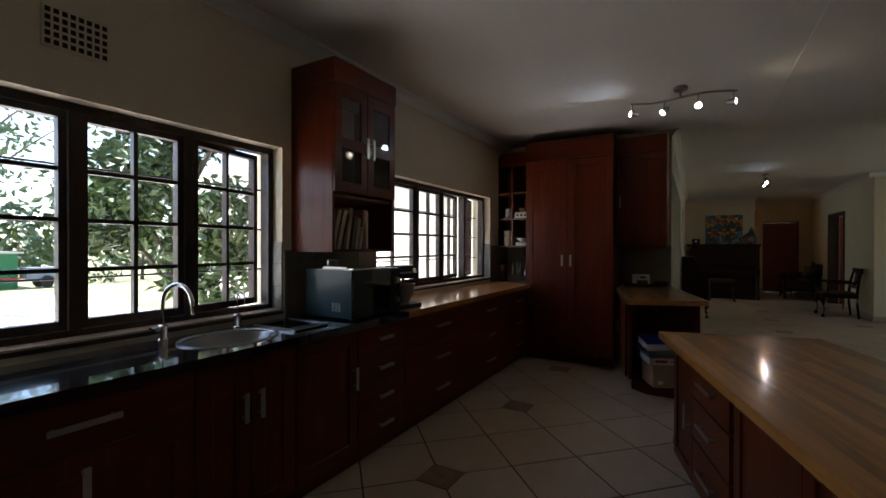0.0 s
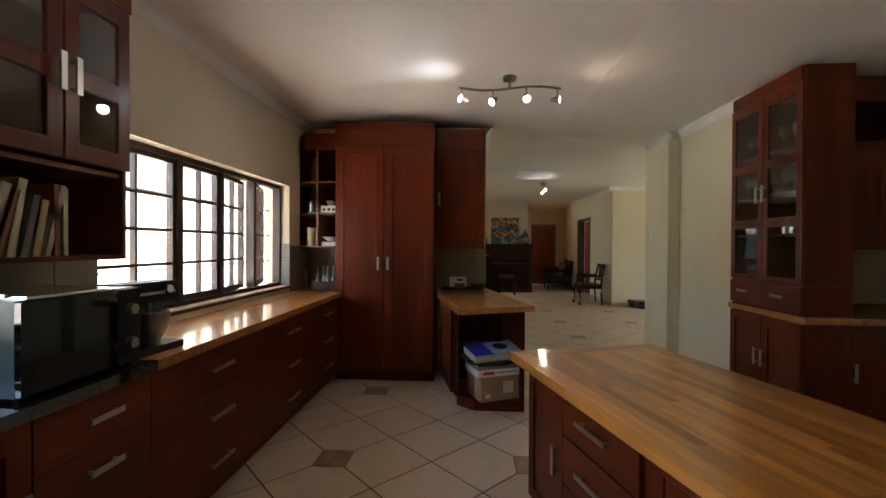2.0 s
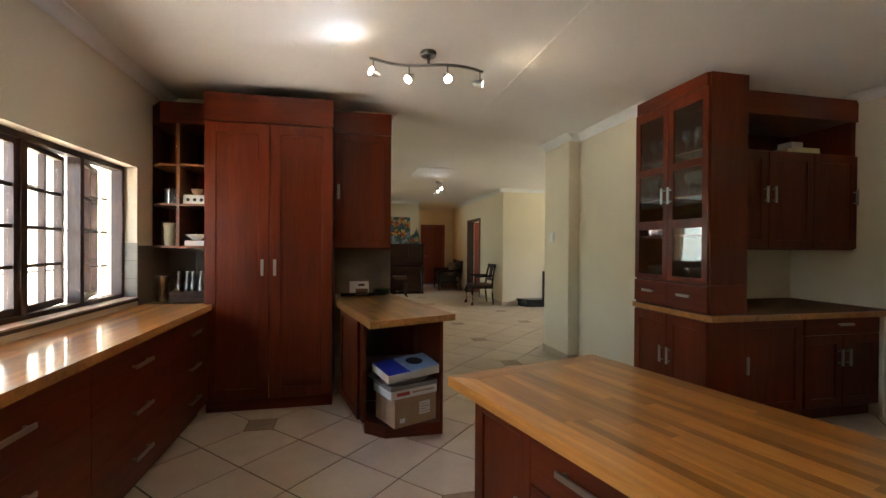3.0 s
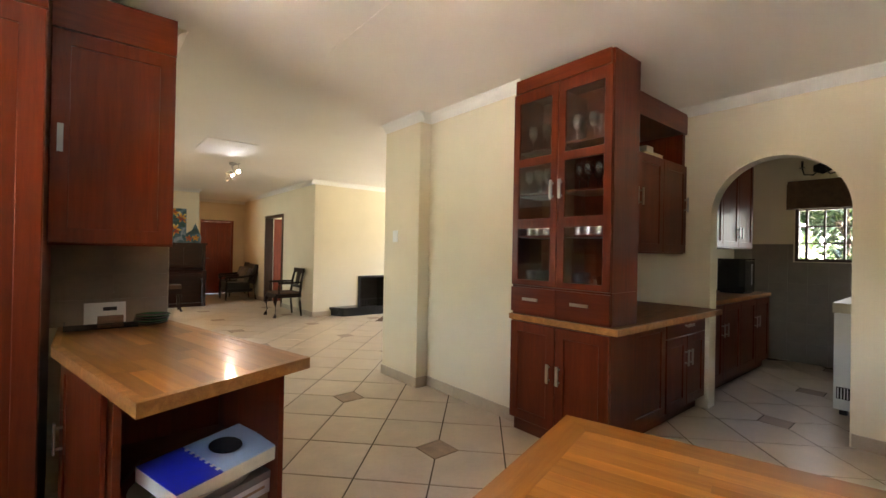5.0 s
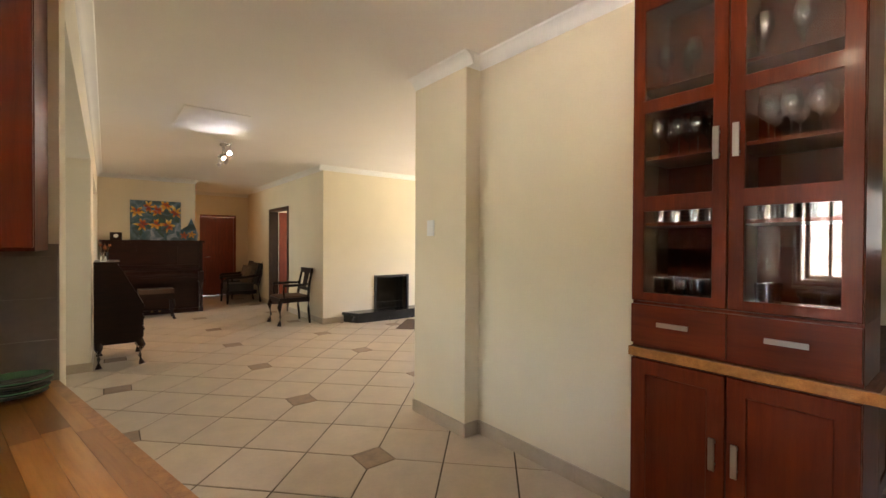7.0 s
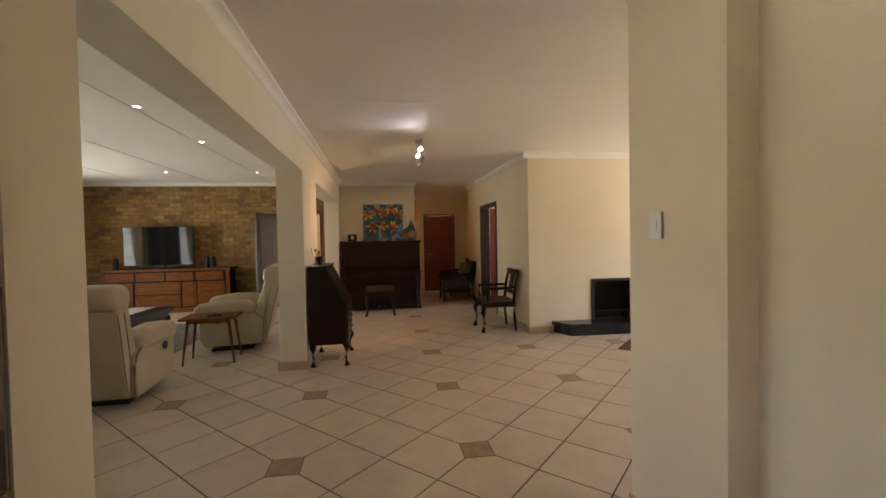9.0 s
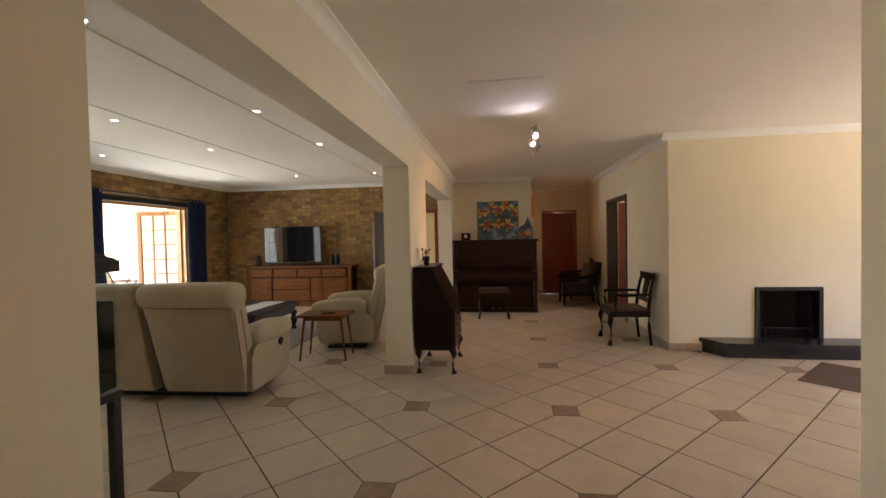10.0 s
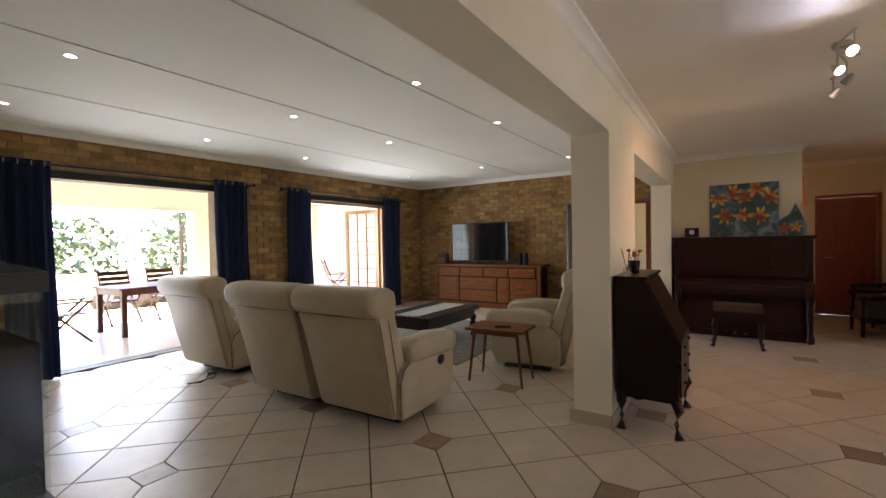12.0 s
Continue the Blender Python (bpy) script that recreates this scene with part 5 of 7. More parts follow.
for xx in (0.72, 0.84):
    part("pedal", boxes((xx, xx + 0.035, -0.08, 0.06, 0.06, 0.075), bevel=0.003), surface("brass", (0.5, 0.33, 0.12), 0.3, metal=1.0), pn)
stl = thing("piano_stool", "dark wooden piano stool with an upholstered seat", "stool", pose(0.52, 12.72, 0))
part("seat", boxes((-0.26, 0.26, -0.17, 0.17, 0.46, 0.54), bevel=0.025, segments=3), surface("brown_velvet", (0.06, 0.03, 0.016), 0.85, relief=0.3), stl)
part("apron", boxes((-0.26, 0.26, -0.17, 0.17, 0.36, 0.46), bevel=0.004), DARKWOOD, stl)
for sx in (-1, 1):
    for sy in (-1, 1):
        bm = bmesh.new()
        tube(bm, [(sx * 0.23, sy * 0.14, 0.38), (sx * 0.25, sy * 0.155, 0.26), (sx * 0.235, sy * 0.145, 0.12), (sx * 0.255, sy * 0.16, 0.03), (sx * 0.27, sy * 0.17, 0.0)], [0.03, 0.028, 0.018, 0.02, 0.03], 10)
        part("leg", bm, DARKWOOD, stl, smooth=True)


def canvas_paint():
    """Loose blue-grey and teal brushwork."""
    m, nt, b = nodes_of("lily_canvas_paint")
    v = coords(nt)
    wash, strokes = noise_tex(nt, v, 4.5, 4, 0.6, 1.2), noise_tex(nt, v, 34, 4, 0.7, 1.5)
    c = ramp(nt, wash, [(0.38, (0.012, 0.05, 0.05)), (0.52, (0.06, 0.14, 0.19)), (0.62, (0.2, 0.28, 0.38)), (0.78, (0.4, 0.44, 0.5))])
    c = mix(nt, c, ramp(nt, strokes, [(0.3, (0.6, 0.65, 0.7)), (0.65, (1.0, 1.0, 1.0))]), 1.0, "MULTIPLY")
    nt.links.new(c, b.inputs["Base Color"])
    b.inputs["Roughness"].default_value = 0.45
    bump(nt, b, strokes, 0.4, 0.003)
    return m


def petal_paint(name, core, body, tip):
    """Petals shade from the flower's heart to the tips."""
    m, nt, b = nodes_of(name)
    v = coords(nt)
    ln = nt.nodes.new("ShaderNodeVectorMath")
    ln.operation = "LENGTH"
    nt.links.new(v, ln.inputs[0])
    strokes = noise_tex(nt, v, 40, 3, 0.6, 1.0)
    c = ramp(nt, ln.outputs["Value"], [(0.0, core), (0.055, core), (0.09, body), (0.15, tip)])
    c = mix(nt, c, ramp(nt, strokes, [(0.3, (0.6, 0.5, 0.4)), (0.6, (1.0, 1.0, 1.0))]), 1.0, "MULTIPLY")
    nt.links.new(c, b.inputs["Base Color"])
    b.inputs["Roughness"].default_value = 0.5
    return m


ARTPAINT = canvas_paint()
pt = thing("painting", "unframed canvas of yellow lilies on blue standing on the piano", "painting", pose(0.19, 13.79, 1.402, -3, 0, 0))
part("canvas", boxes((0, 0.84, -0.0, 0.03, 0, 0.78), bevel=0.003, segments=1), ARTPAINT, pt)
PETAL = [petal_paint("gold_petal_paint", (0.45, 0.08, 0.01), (0.75, 0.4, 0.03), (0.8, 0.68, 0.2)), petal_paint("pale_petal_paint", (0.7, 0.3, 0.02), (0.78, 0.6, 0.15), (0.8, 0.76, 0.6)), petal_paint("amber_petal_paint", (0.3, 0.03, 0.01), (0.6, 0.2, 0.02), (0.78, 0.5, 0.06))]
LEAFP = surface("leaf_paint", (0.015, 0.07, 0.05), 0.5, vary=0.35, scale=20)
LEAFP2 = surface("blue_leaf_paint", (0.02, 0.1, 0.14), 0.5, vary=0.35, scale=20)


def painted_stroke(name, parent, fx, fz, a, ln, wd, depth, material):
    """A flat brush-painted blade from its root at fx, fz."""
    bm = bmesh.new()
    pts = []
    for u, w in ((0.04, 0.1), (0.25, 0.7), (0.5, 1), (0.75, 0.72), (1, 0), (0.75, -0.6), (0.5, -1), (0.25, -0.8)):
        x, z = math.cos(a) * ln * u + math.sin(a) * w * wd, math.sin(a) * ln * u - math.cos(a) * w * wd
        pts.append((min(0.835, max(0.005, fx + x)) - fx, min(0.775, max(0.005, fz + z)) - fz))
    bm.faces.new([bm.verts.new((x, 0, z)) for x, z in pts])
    part(name, bm, material, parent, m=pose(fx, -depth, fz))


rng = random.Random(21)
for k in range(26):
    fx, fz = rng.uniform(0.08, 0.76), rng.choice((0.42, 0.46, 0.5, 0.2, 0.24)) + rng.uniform(-0.04, 0.04)
    painted_stroke("leaf_stroke", pt, fx, fz, rng.choice((-1.57, -1.2, -1.9, 0.4, 2.7)) + rng.uniform(-0.4, 0.4), rng.uniform(0.13, 0.24), rng.uniform(0.02, 0.035), 0.0006 + 0.00005 * k, LEAFP if k % 3 else LEAFP2)
for k, (fx, fz, size) in enumerate(((0.1, 0.56, 0.17), (0.3, 0.66, 0.14), (0.44, 0.58, 0.15), (0.58, 0.68, 0.14), (0.75, 0.57, 0.17), (0.2, 0.3, 0.16), (0.41, 0.31, 0.13), (0.63, 0.3, 0.17))):
    for p in range(6):
        a = p * math.pi / 3 + rng.uniform(-0.3, 0.3)
        painted_stroke("petal", pt, fx, fz, a, size * rng.uniform(0.65, 1.0), rng.uniform(0.02, 0.032), 0.0022 + 0.0003 * p + 0.0001 * k, PETAL[(k + p // 3) % 3])
p2 = thing("small_painting", "small painted panel of blue and yellow leaves leaning on the piano", "painting", pose(0.98, 13.74, 1.402, -6, 0, 6))
bm = bmesh.new()
vs = [(0, 0), (0.34, 0), (0.36, 0.14), (0.3, 0.3), (0.24, 0.46), (0.17, 0.3), (0.05, 0.22)]
front = [bm.verts.new((x, 0, z)) for x, z in vs]
back = [bm.verts.new((x, 0.015, z)) for x, z in vs]
bm.faces.new(front), bm.faces.new(back[::-1])
for k in range(len(vs)):
    j = (k + 1) % len(vs)
    bm.faces.new((front[k], back[k], back[j], front[j]))
part("panel", bm, ARTPAINT, p2)
for k, (fx, fz) in enumerate(((0.1, 0.1), (0.24, 0.12))):
    for p in range(5):
        painted_stroke("petal", p2, fx, fz, 0.2 + p * 1.25, 0.085, 0.02, 0.002 + 0.0003 * p + 0.0001 * k, PETAL[k])
rd = thing("mantel_clock", "small dark wooden box clock on the piano", "clock", pose(-0.03, 13.6, 1.402))
part("case", boxes((-0.09, 0.09, -0.05, 0.05, 0, 0.14), bevel=0.01), DARKWOOD, rd)
bm = bmesh.new()
lathe(bm, [(0, 0.002), (0.035, 0.002), (0.036, 0)], 20)
part("dial", bm, PAPER, rd, m=pose(0, -0.05, 0.075, 90, 0, 0))

# ---- bureau ----
bu = thing("writing_bureau", "dark wooden slant-front writing bureau on cabriole legs", "bureau", pose(-0.28, 9.42, 0))
# local x: away from the wall, local y: along the wall
bm = bmesh.new()
side = [(0.0, 0.28), (0.42, 0.28), (0.42, 0.68), (0.2, 1.12), (0.0, 1.12)]
va = [[bm.verts.new((x, y, z)) for x, z in side] for y in (0.0, 0.74)]
for k in range(5):
    j = (k + 1) % 5
    bm.faces.new((va[0][k], va[0][j], va[1][j], va[1][k]))
bm.faces.new(va[0]), bm.faces.new(va[1][::-1])
soften(bm, 0.006, 2)
part("case", bm, DARKWOOD, bu)
part("top", boxes((-0.0, 0.225, -0.015, 0.755, 1.12, 1.14), bevel=0.005), DARKWOOD, bu)
bm = boxes((0.0, 0.47, 0.035, 0.705, -0.008, 0.012), bevel=0.005)
part("fall_front", bm, DARKWOOD, bu, m=pose(0.42, 0, 0.68, 0, -116.6, 0))
for z in (0.3, 0.43, 0.56):
    dr = part("drawer", boxes((0.418, 0.435, 0.03, 0.71, z, z + 0.12), bevel=0.005), DARKWOOD, bu)
    for yy in (0.2, 0.54):
        bm = bmesh.new()
        rod(bm, (0.435, yy, z + 0.06), (0.455, yy, z + 0.06), 0.008, 0.014, 12)
        part("knob", bm, DARKMETAL, dr, smooth=True)
part("apron", boxes((0.01, 0.43, 0.01, 0.73, 0.25, 0.285), bevel=0.004), DARKWOOD, bu)
for xx, ox in ((0.04, -1), (0.39, 1)):
    for yy, oy in ((0.04, -1), (0.7, 1)):
        bm = bmesh.new()
        oxx = ox if ox > 0 else 0
        tube(bm, [(xx, yy, 0.28), (xx + oxx * 0.03, yy + oy * 0.02, 0.21), (xx + oxx * 0.01, yy + oy * 0.005, 0.1), (xx + oxx * 0.02, yy + oy * 0.01, 0.035), (xx + oxx * 0.03, yy + oy * 0.018, 0.0)], [0.04, 0.036, 0.018, 0.02, 0.034], 10)
        part("leg", bm, DARKWOOD, bu, smooth=True)
vs = thing("flower_jar", "glass jar of dried orange flowers on the bureau", "vase", pose(-0.19, 9.72, 1.141))
bm = bmesh.new()
lathe(bm, cup_profile(0.035, 0.045, 0.1), 16)
part("jar", bm, DARKGLASS, vs, smooth=True)
ORANGE = surface("dried_petals", (0.4, 0.12, 0.03), 0.8, vary=0.3)
rng = random.Random(4)
for k in range(9):
    a, r = rng.uniform(0, 6.28), rng.uniform(0.0, 0.05)
    tip = (r * math.cos(a) * 1.3, r * math.sin(a) * 1.3, rng.uniform(0.12, 0.19))
    bm = bmesh.new()
    rod(bm, (0, 0, 0.02), tip, 0.002, n=5)
    part("stem", bm, surface("dry_stem", (0.2, 0.14, 0.06), 0.8) if k == 0 else bpy.data.materials["dry_stem"], vs)
    bm = bmesh.new()
    bmesh.ops.create_icosphere(bm, subdivisions=1, radius=0.018, matrix=Matrix.Translation(tip) @ Matrix.Diagonal((1, 1, 0.7, 1)))
    part("flower", bm, ORANGE, vs)
dif = thing("reed_diffuser", "small glass bottle with thin reeds on the bureau", "diffuser", pose(-0.2, 9.5, 1.141))
bm = bmesh.new()
lathe(bm, [(0, 0), (0.03, 0), (0.03, 0.05), (0.012, 0.065), (0.012, 0.08), (0, 0.08)], 16)
part("bottle", bm, GLASSWARE, dif, smooth=True)
for k in range(5):
    a = k * 1.3
    bm = bmesh.new()
    rod(bm, (0, 0, 0.03), (0.05 * math.cos(a), 0.05 * math.sin(a), 0.2), 0.0018, n=5)
    part("reed", bm, BOARDWOOD, dif)


# ---- carver chair ----
def carver(m, label, seat_mat):
    c = thing("carver_chair", label, "chair", m)
    # faces local -y
    part("seat", boxes((-0.25, 0.25, -0.24, 0.22, 0.43, 0.475), bevel=0.018, segments=3), seat_mat, c, "woven tan cane seat")
    part("seat_frame", boxes((-0.27, 0.27, -0.26, -0.22, 0.37, 0.45), (-0.27, 0.27, 0.2, 0.24, 0.37, 0.45), (-0.27, -0.23, -0.22, 0.2, 0.37, 0.45), (0.23, 0.27, -0.22, 0.2, 0.37, 0.45), bevel=0.006), DARKWOOD, c)
    for s in (-1, 1):
        bm = bmesh.new()
        tube(bm, [(s * 0.25, -0.24, 0.4), (s * 0.275, -0.265, 0.3), (s * 0.255, -0.245, 0.13), (s * 0.27, -0.26, 0.05), (s * 0.275, -0.27, 0.0)], [0.036, 0.034, 0.018, 0.024, 0.036], 10)
        part("front_leg", bm, DARKWOOD, c, smooth=True)
        bm = bmesh.new()
        tube(bm, [(s * 0.25, 0.25, 0.0), (s * 0.25, 0.225, 0.25), (s * 0.245, 0.22, 0.45), (s * 0.24, 0.25, 0.7), (s * 0.225, 0.3, 0.93)], [0.018, 0.021, 0.023, 0.021, 0.017], 8)
        part("back_post", bm, DARKWOOD, c, smooth=True)
        bm = bmesh.new()
        tube(bm, [(s * 0.245, 0.24, 0.66), (s * 0.28, 0.1, 0.66), (s * 0.29, -0.1, 0.655), (s * 0.27, -0.21, 0.66)], [0.018, 0.02, 0.024, 0.02], 8)
        part("arm", bm, DARKWOOD, c, smooth=True)
        bm = bmesh.new()
        tube(bm, [(s * 0.25, -0.18, 0.44), (s * 0.27, -0.2, 0.55), (s * 0.27, -0.19, 0.66)], 0.016, 8)
        part("arm_support", bm, DARKWOOD, c, smooth=True)
    part("top_rail", boxes((-0.24, 0.24, 0.27, 0.31, 0.84, 0.93), bevel=0.014, segments=3), DARKWOOD, c)
    part("cross_rail", boxes((-0.23, 0.23, 0.22, 0.25, 0.55, 0.6), bevel=0.008), DARKWOOD, c)
    bm = bmesh.new()
    va = [bm.verts.new(p) for p in ((-0.07, 0.235, 0.6), (0.07, 0.235, 0.6), (0.09, 0.285, 0.85), (-0.09, 0.285, 0.85), (-0.07, 0.25, 0.6), (0.07, 0.25, 0.6), (0.09, 0.3, 0.85), (-0.09, 0.3, 0.85))]
    for f in ((0, 1, 2, 3), (7, 6, 5, 4), (0, 4, 5, 1), (1, 5, 6, 2), (2, 6, 7, 3), (3, 7, 4, 0)):
        bm.faces.new([va[i] for i in f])
    part("splat", bm, DARKWOOD, c)
    return c


CANE = surface("woven_cane", (0.12, 0.06, 0.03), 0.7, vary=0.2, fine=220, relief=0.6)
carver(pose(2.31, 11.02, 0, 0, 0, -90), "dark wooden carver armchair with ball-and-claw feet by the wall", CANE)

# ---- dark armchairs in the corridor ----
BLACKLEATHER = surface("black_leather", (0.022, 0.018, 0.016), 0.38, vary=0.2, fine=120, relief=0.3)


def armchair(m, label):
    c = thing("armchair", label, "armchair", m, "dark armchairs in the corridor")
    part("seat_cushion", boxes((-0.27, 0.27, -0.32, 0.22, 0.28, 0.44), bevel=0.05, segments=3), BLACKLEATHER, c)
    bm = boxes((-0.28, 0.28, -0.07, 0.07, 0.0, 0.5), bevel=0.05, segments=3)
    part("back_cushion", bm, BLACKLEATHER, c, m=pose(0, 0.28, 0.4, -14, 0, 0))
    for s in (-1, 1):
        bm = bmesh.new()
        tube(bm, [(s * 0.31, 0.34, 0.62), (s * 0.32, 0.0, 0.58), (s * 0.32, -0.34, 0.57), (s * 0.315, -0.37, 0.52)], 0.03, 8)
        part("arm", bm, DARKWOOD, c, smooth=True)
        bm = bmesh.new()
        tube(bm, [(s * 0.31, -0.33, 0.56), (s * 0.31, -0.33, 0.3), (s * 0.32, -0.34, 0.0)], [0.026, 0.028, 0.02], 8)
        part("front_leg", bm, DARKWOOD, c, smooth=True)
        bm = bmesh.new()
        tube(bm, [(s * 0.3, 0.44, 0.95), (s * 0.3, 0.3, 0.45), (s * 0.3, 0.36, 0.0)], 0.022, 8)
        part("back_post", bm, DARKWOOD, c, smooth=True)
    part("frame_rail", boxes((-0.3, 0.3, -0.34, -0.3, 0.2, 0.28), (-0.3, 0.3, 0.24, 0.28, 0.2, 0.28), (-0.31, -0.28, -0.3, 0.24, 0.2, 0.28), (0.28, 0.31, -0.3, 0.24, 0.2, 0.28)), DARKWOOD, c)
    cush = thing("scatter_cushion", "striped grey scatter cushion in the armchair", "cushion", m @ pose(0.02, 0.1, 0.44, -20, 0, 10))
    bm = bmesh.new()
    box(bm, -0.19, 0.19, -0.05, 0.05, 0, 0.36)
    soften(bm, 0.045, 3)
    part("cover", bm, surface("grey_cushion", (0.22, 0.18, 0.16), 0.9, vary=0.4, scale=14, relief=0.3), cush)
    return c


armchair(pose(2.28, 14.35, 0, 0, 0, -90), "dark leather armchair with wooden arms along the corridor wall")
armchair(pose(2.5, 15.3, 0, 0, 0, -80), "dark leather armchair with wooden arms near the corridor door")

# hall lamps
spot_bar(1.05, 9.84, CEIL, 88, "steel ceiling spot fitting with four lit lamps in the hall", (0.5, 1.7, 2.1, 2.0), ((-0.4, 0.25, 0.06), (-0.4, -0.3, -0.4), (0.4, 0.4, -0.5), (0.3, 0.5, -0.5)), 0.98, 0.21, 0.05, (1.0, 0.64, 0.34))
# dull orange hanging built as a lamp shade, its glow and bracket added
wl = thing("wall_lamp", "dull orange hanging in the corridor, built as a glowing lamp shade", "wall lamp", pose(1.30, 14.75, 2.1))
bm = bmesh.new()
lathe(bm, [(0.06, -0.24), (0.045, 0.24), (0.041, 0.24), (0.056, -0.24)], 20, (0.07, 0, 0))
part("shade", bm, glow("orange_cloth_glow", (0.6, 0.17, 0.04), 0.007), wl, "orange cloth modelled as a tube with an added glow", smooth=True)
part("bracket", boxes((-0.012, 0.02, -0.04, 0.04, -0.06, 0.06), (0.02, 0.07, -0.008, 0.008, -0.02, 0.0)), DARKMETAL, wl)
# point lamp added for the corridor's warm light, its source unseen
lamp("wall_lamp_light", "POINT", 0.22, Matrix.Translation((1.37, 14.75, 1.8)), (1.0, 0.55, 0.24), shadow_soft_size=0.03)

# dining floor inlay
bm = bmesh.new()
prism(bm, [(3.45, 9.45), (4.1, 8.8), (4.75, 9.45), (4.1, 10.1)], -0.001, 0.004)
rug2 = tagged(part("hearth_rug", bm, surface("brown_woven_rug", (0.11, 0.065, 0.04), 0.95, vary=0.3, scale=14, fine=200, relief=0.6), None, "brown woven diamond rug before the fireplace"), category="rug")

# ---- scullery ----
su = thing("base_cabinet", "red-stained scullery base cabinet under a wooden top", "cabinet", pose(3.66, 4.02, 0))
carcass(su, 2.05, 0.52, 0.1, 0.86)
part("plinth", boxes((0, 2.05, 0.05, 0.5, 0, 0.1)), REDWOOD_H, su)
for k in range(4):
    panel_door(su, 0.51 * k, 0.51 * (k + 1), 0.11, 0.85, 0, 0.51 * k + (0.46 if k % 2 == 0 else 0.05), 0.6, 0.07)
st2 = thing("worktop", "varnished wooden worktop in the scullery", "worktop")
part("slab", boxes((3.66, 5.73, 3.99, 4.545, 0.862, 0.9), bevel=0.004), BLOCK, st2)
su2 = thing("wall_cabinet", "red-stained scullery wall cabinets with arched doors", "cabinet", pose(3.66, 4.2, 0))
carcass(su2, 2.05, 0.345, 1.42, 2.6)
for k in range(4):
    panel_door(su2, 0.51 * k, 0.51 * (k + 1), 1.43, 2.55, 0, 0.51 * k + (0.46 if k % 2 == 0 else 0.05), 1.6, 0.07)
cf = thing("coffee_machine", "glossy black capsule coffee machine with a rounded body", "coffee machine", pose(5.3, 4.22, 0.902))
part("body", boxes((-0.22, 0.12, -0.14, 0.14, 0.02, 0.4), bevel=0.09, segments=4), DARKGLASS, cf, smooth=True)
part("spout", boxes((0.1, 0.22, -0.05, 0.05, 0.24, 0.3), bevel=0.02), STEEL, cf)
part("drip_tray", boxes((0.08, 0.25, -0.1, 0.1, 0, 0.03), bevel=0.006), BLACKPLASTIC, cf)
part("base", boxes((-0.2, 0.1, -0.12, 0.12, 0, 0.03)), BLACKPLASTIC, cf)
part("steel_band", boxes((0.0, 0.02, -0.144, -0.13, 0.1, 0.34), bevel=0.003), STEEL, cf)
fz = thing("chest_freezer", "white chest freezer with a cream lid in the scullery", "freezer", pose(4.25, 2.4, 0))
part("body", boxes((0, 0.9, 0, 0.8, 0.05, 0.86), bevel=0.015), WHITEPAINT, fz)
part("lid", boxes((-0.01, 0.91, 0.0, 0.81, 0.865, 0.95), bevel=0.02, segments=3), surface("cream_lid", (0.6, 0.55, 0.38), 0.4), fz)
part("vent", boxes((-0.003, 0.004, 0.66, 0.78, 0.14, 0.24)), DARKMETAL, fz)
for k in range(6):
    part("vent_slat", boxes((-0.006, 0.0, 0.665 + k * 0.02, 0.672 + k * 0.02, 0.145, 0.235)), WHITEPAINT, fz)
for xx in (0.06, 0.84):
    for yy in (0.06, 0.74):
        part("foot", boxes((xx - 0.025, xx + 0.025, yy - 0.025, yy + 0.025, 0, 0.052)), BLACKPLASTIC, fz)
w3 = tagged(thing("window_3", "small dark steel-barred scullery window", "window"), kind="structure")
part("window_frame", boxes((6.33, 6.39, 3.31, 3.345, 1.28, 1.96), (6.33, 6.39, 3.855, 3.89, 1.28, 1.96), (6.33, 6.39, 3.345, 3.855, 1.28, 1.315), (6.33, 6.39, 3.345, 3.855, 1.925, 1.96)), FRAMEWOOD, w3)
part("mullion", boxes((6.335, 6.385, 3.765, 3.79, 1.315, 1.925), (6.335, 6.385, 3.41, 3.43, 1.315, 1.925)), FRAMEWOOD, w3)
part("glazing_bar", boxes((6.345, 6.375, 3.595, 3.61, 1.315, 1.925)), FRAMEWOOD, w3)
for z in (1.51, 1.72):
    part("glazing_bar", boxes((6.347, 6.373, 3.345, 3.855, z - 0.008, z + 0.008)), FRAMEWOOD, w3)
for y0 in (3.43, 3.61):
    for k in range(3):
        p = part("pane", boxes((6.358, 6.362, y0, y0 + 0.155, 1.32 + k * 0.205, 1.5 + k * 0.205)), PANE, w3)
        p.visible_shadow = False
bl = thing("roman_blind", "brown woven roman blind folded above the scullery window", "blind")
BAMBOO = surface("brown_woven_reed", (0.16, 0.09, 0.045), 0.8, vary=0.25, scale=20, fine=160, relief=0.6)
part("headrail", boxes((6.26, 6.3, 3.25, 3.96, 2.24, 2.3)), BAMBOO, bl)
for k in range(5):
    part("fold", boxes((6.22 - 0.006 * (k % 2), 6.27, 3.25, 3.96, 1.94 + k * 0.06, 2.02 + k * 0.06), bevel=0.012), BAMBOO, bl)
sc = thing("wall_sconce", "dark iron two-arm candle wall lamp above the blind", "wall lamp", pose(6.3, 3.62, 2.44))
bm = bmesh.new()
lathe(bm, [(0, 0), (0.05, 0.004), (0.075, 0.02), (0.05, 0.04), (0, 0.05)], 6, sy=1.4)
part("back_plate", bm, DARKMETAL, sc, m=pose(0, 0, 0, 0, -90, 0))
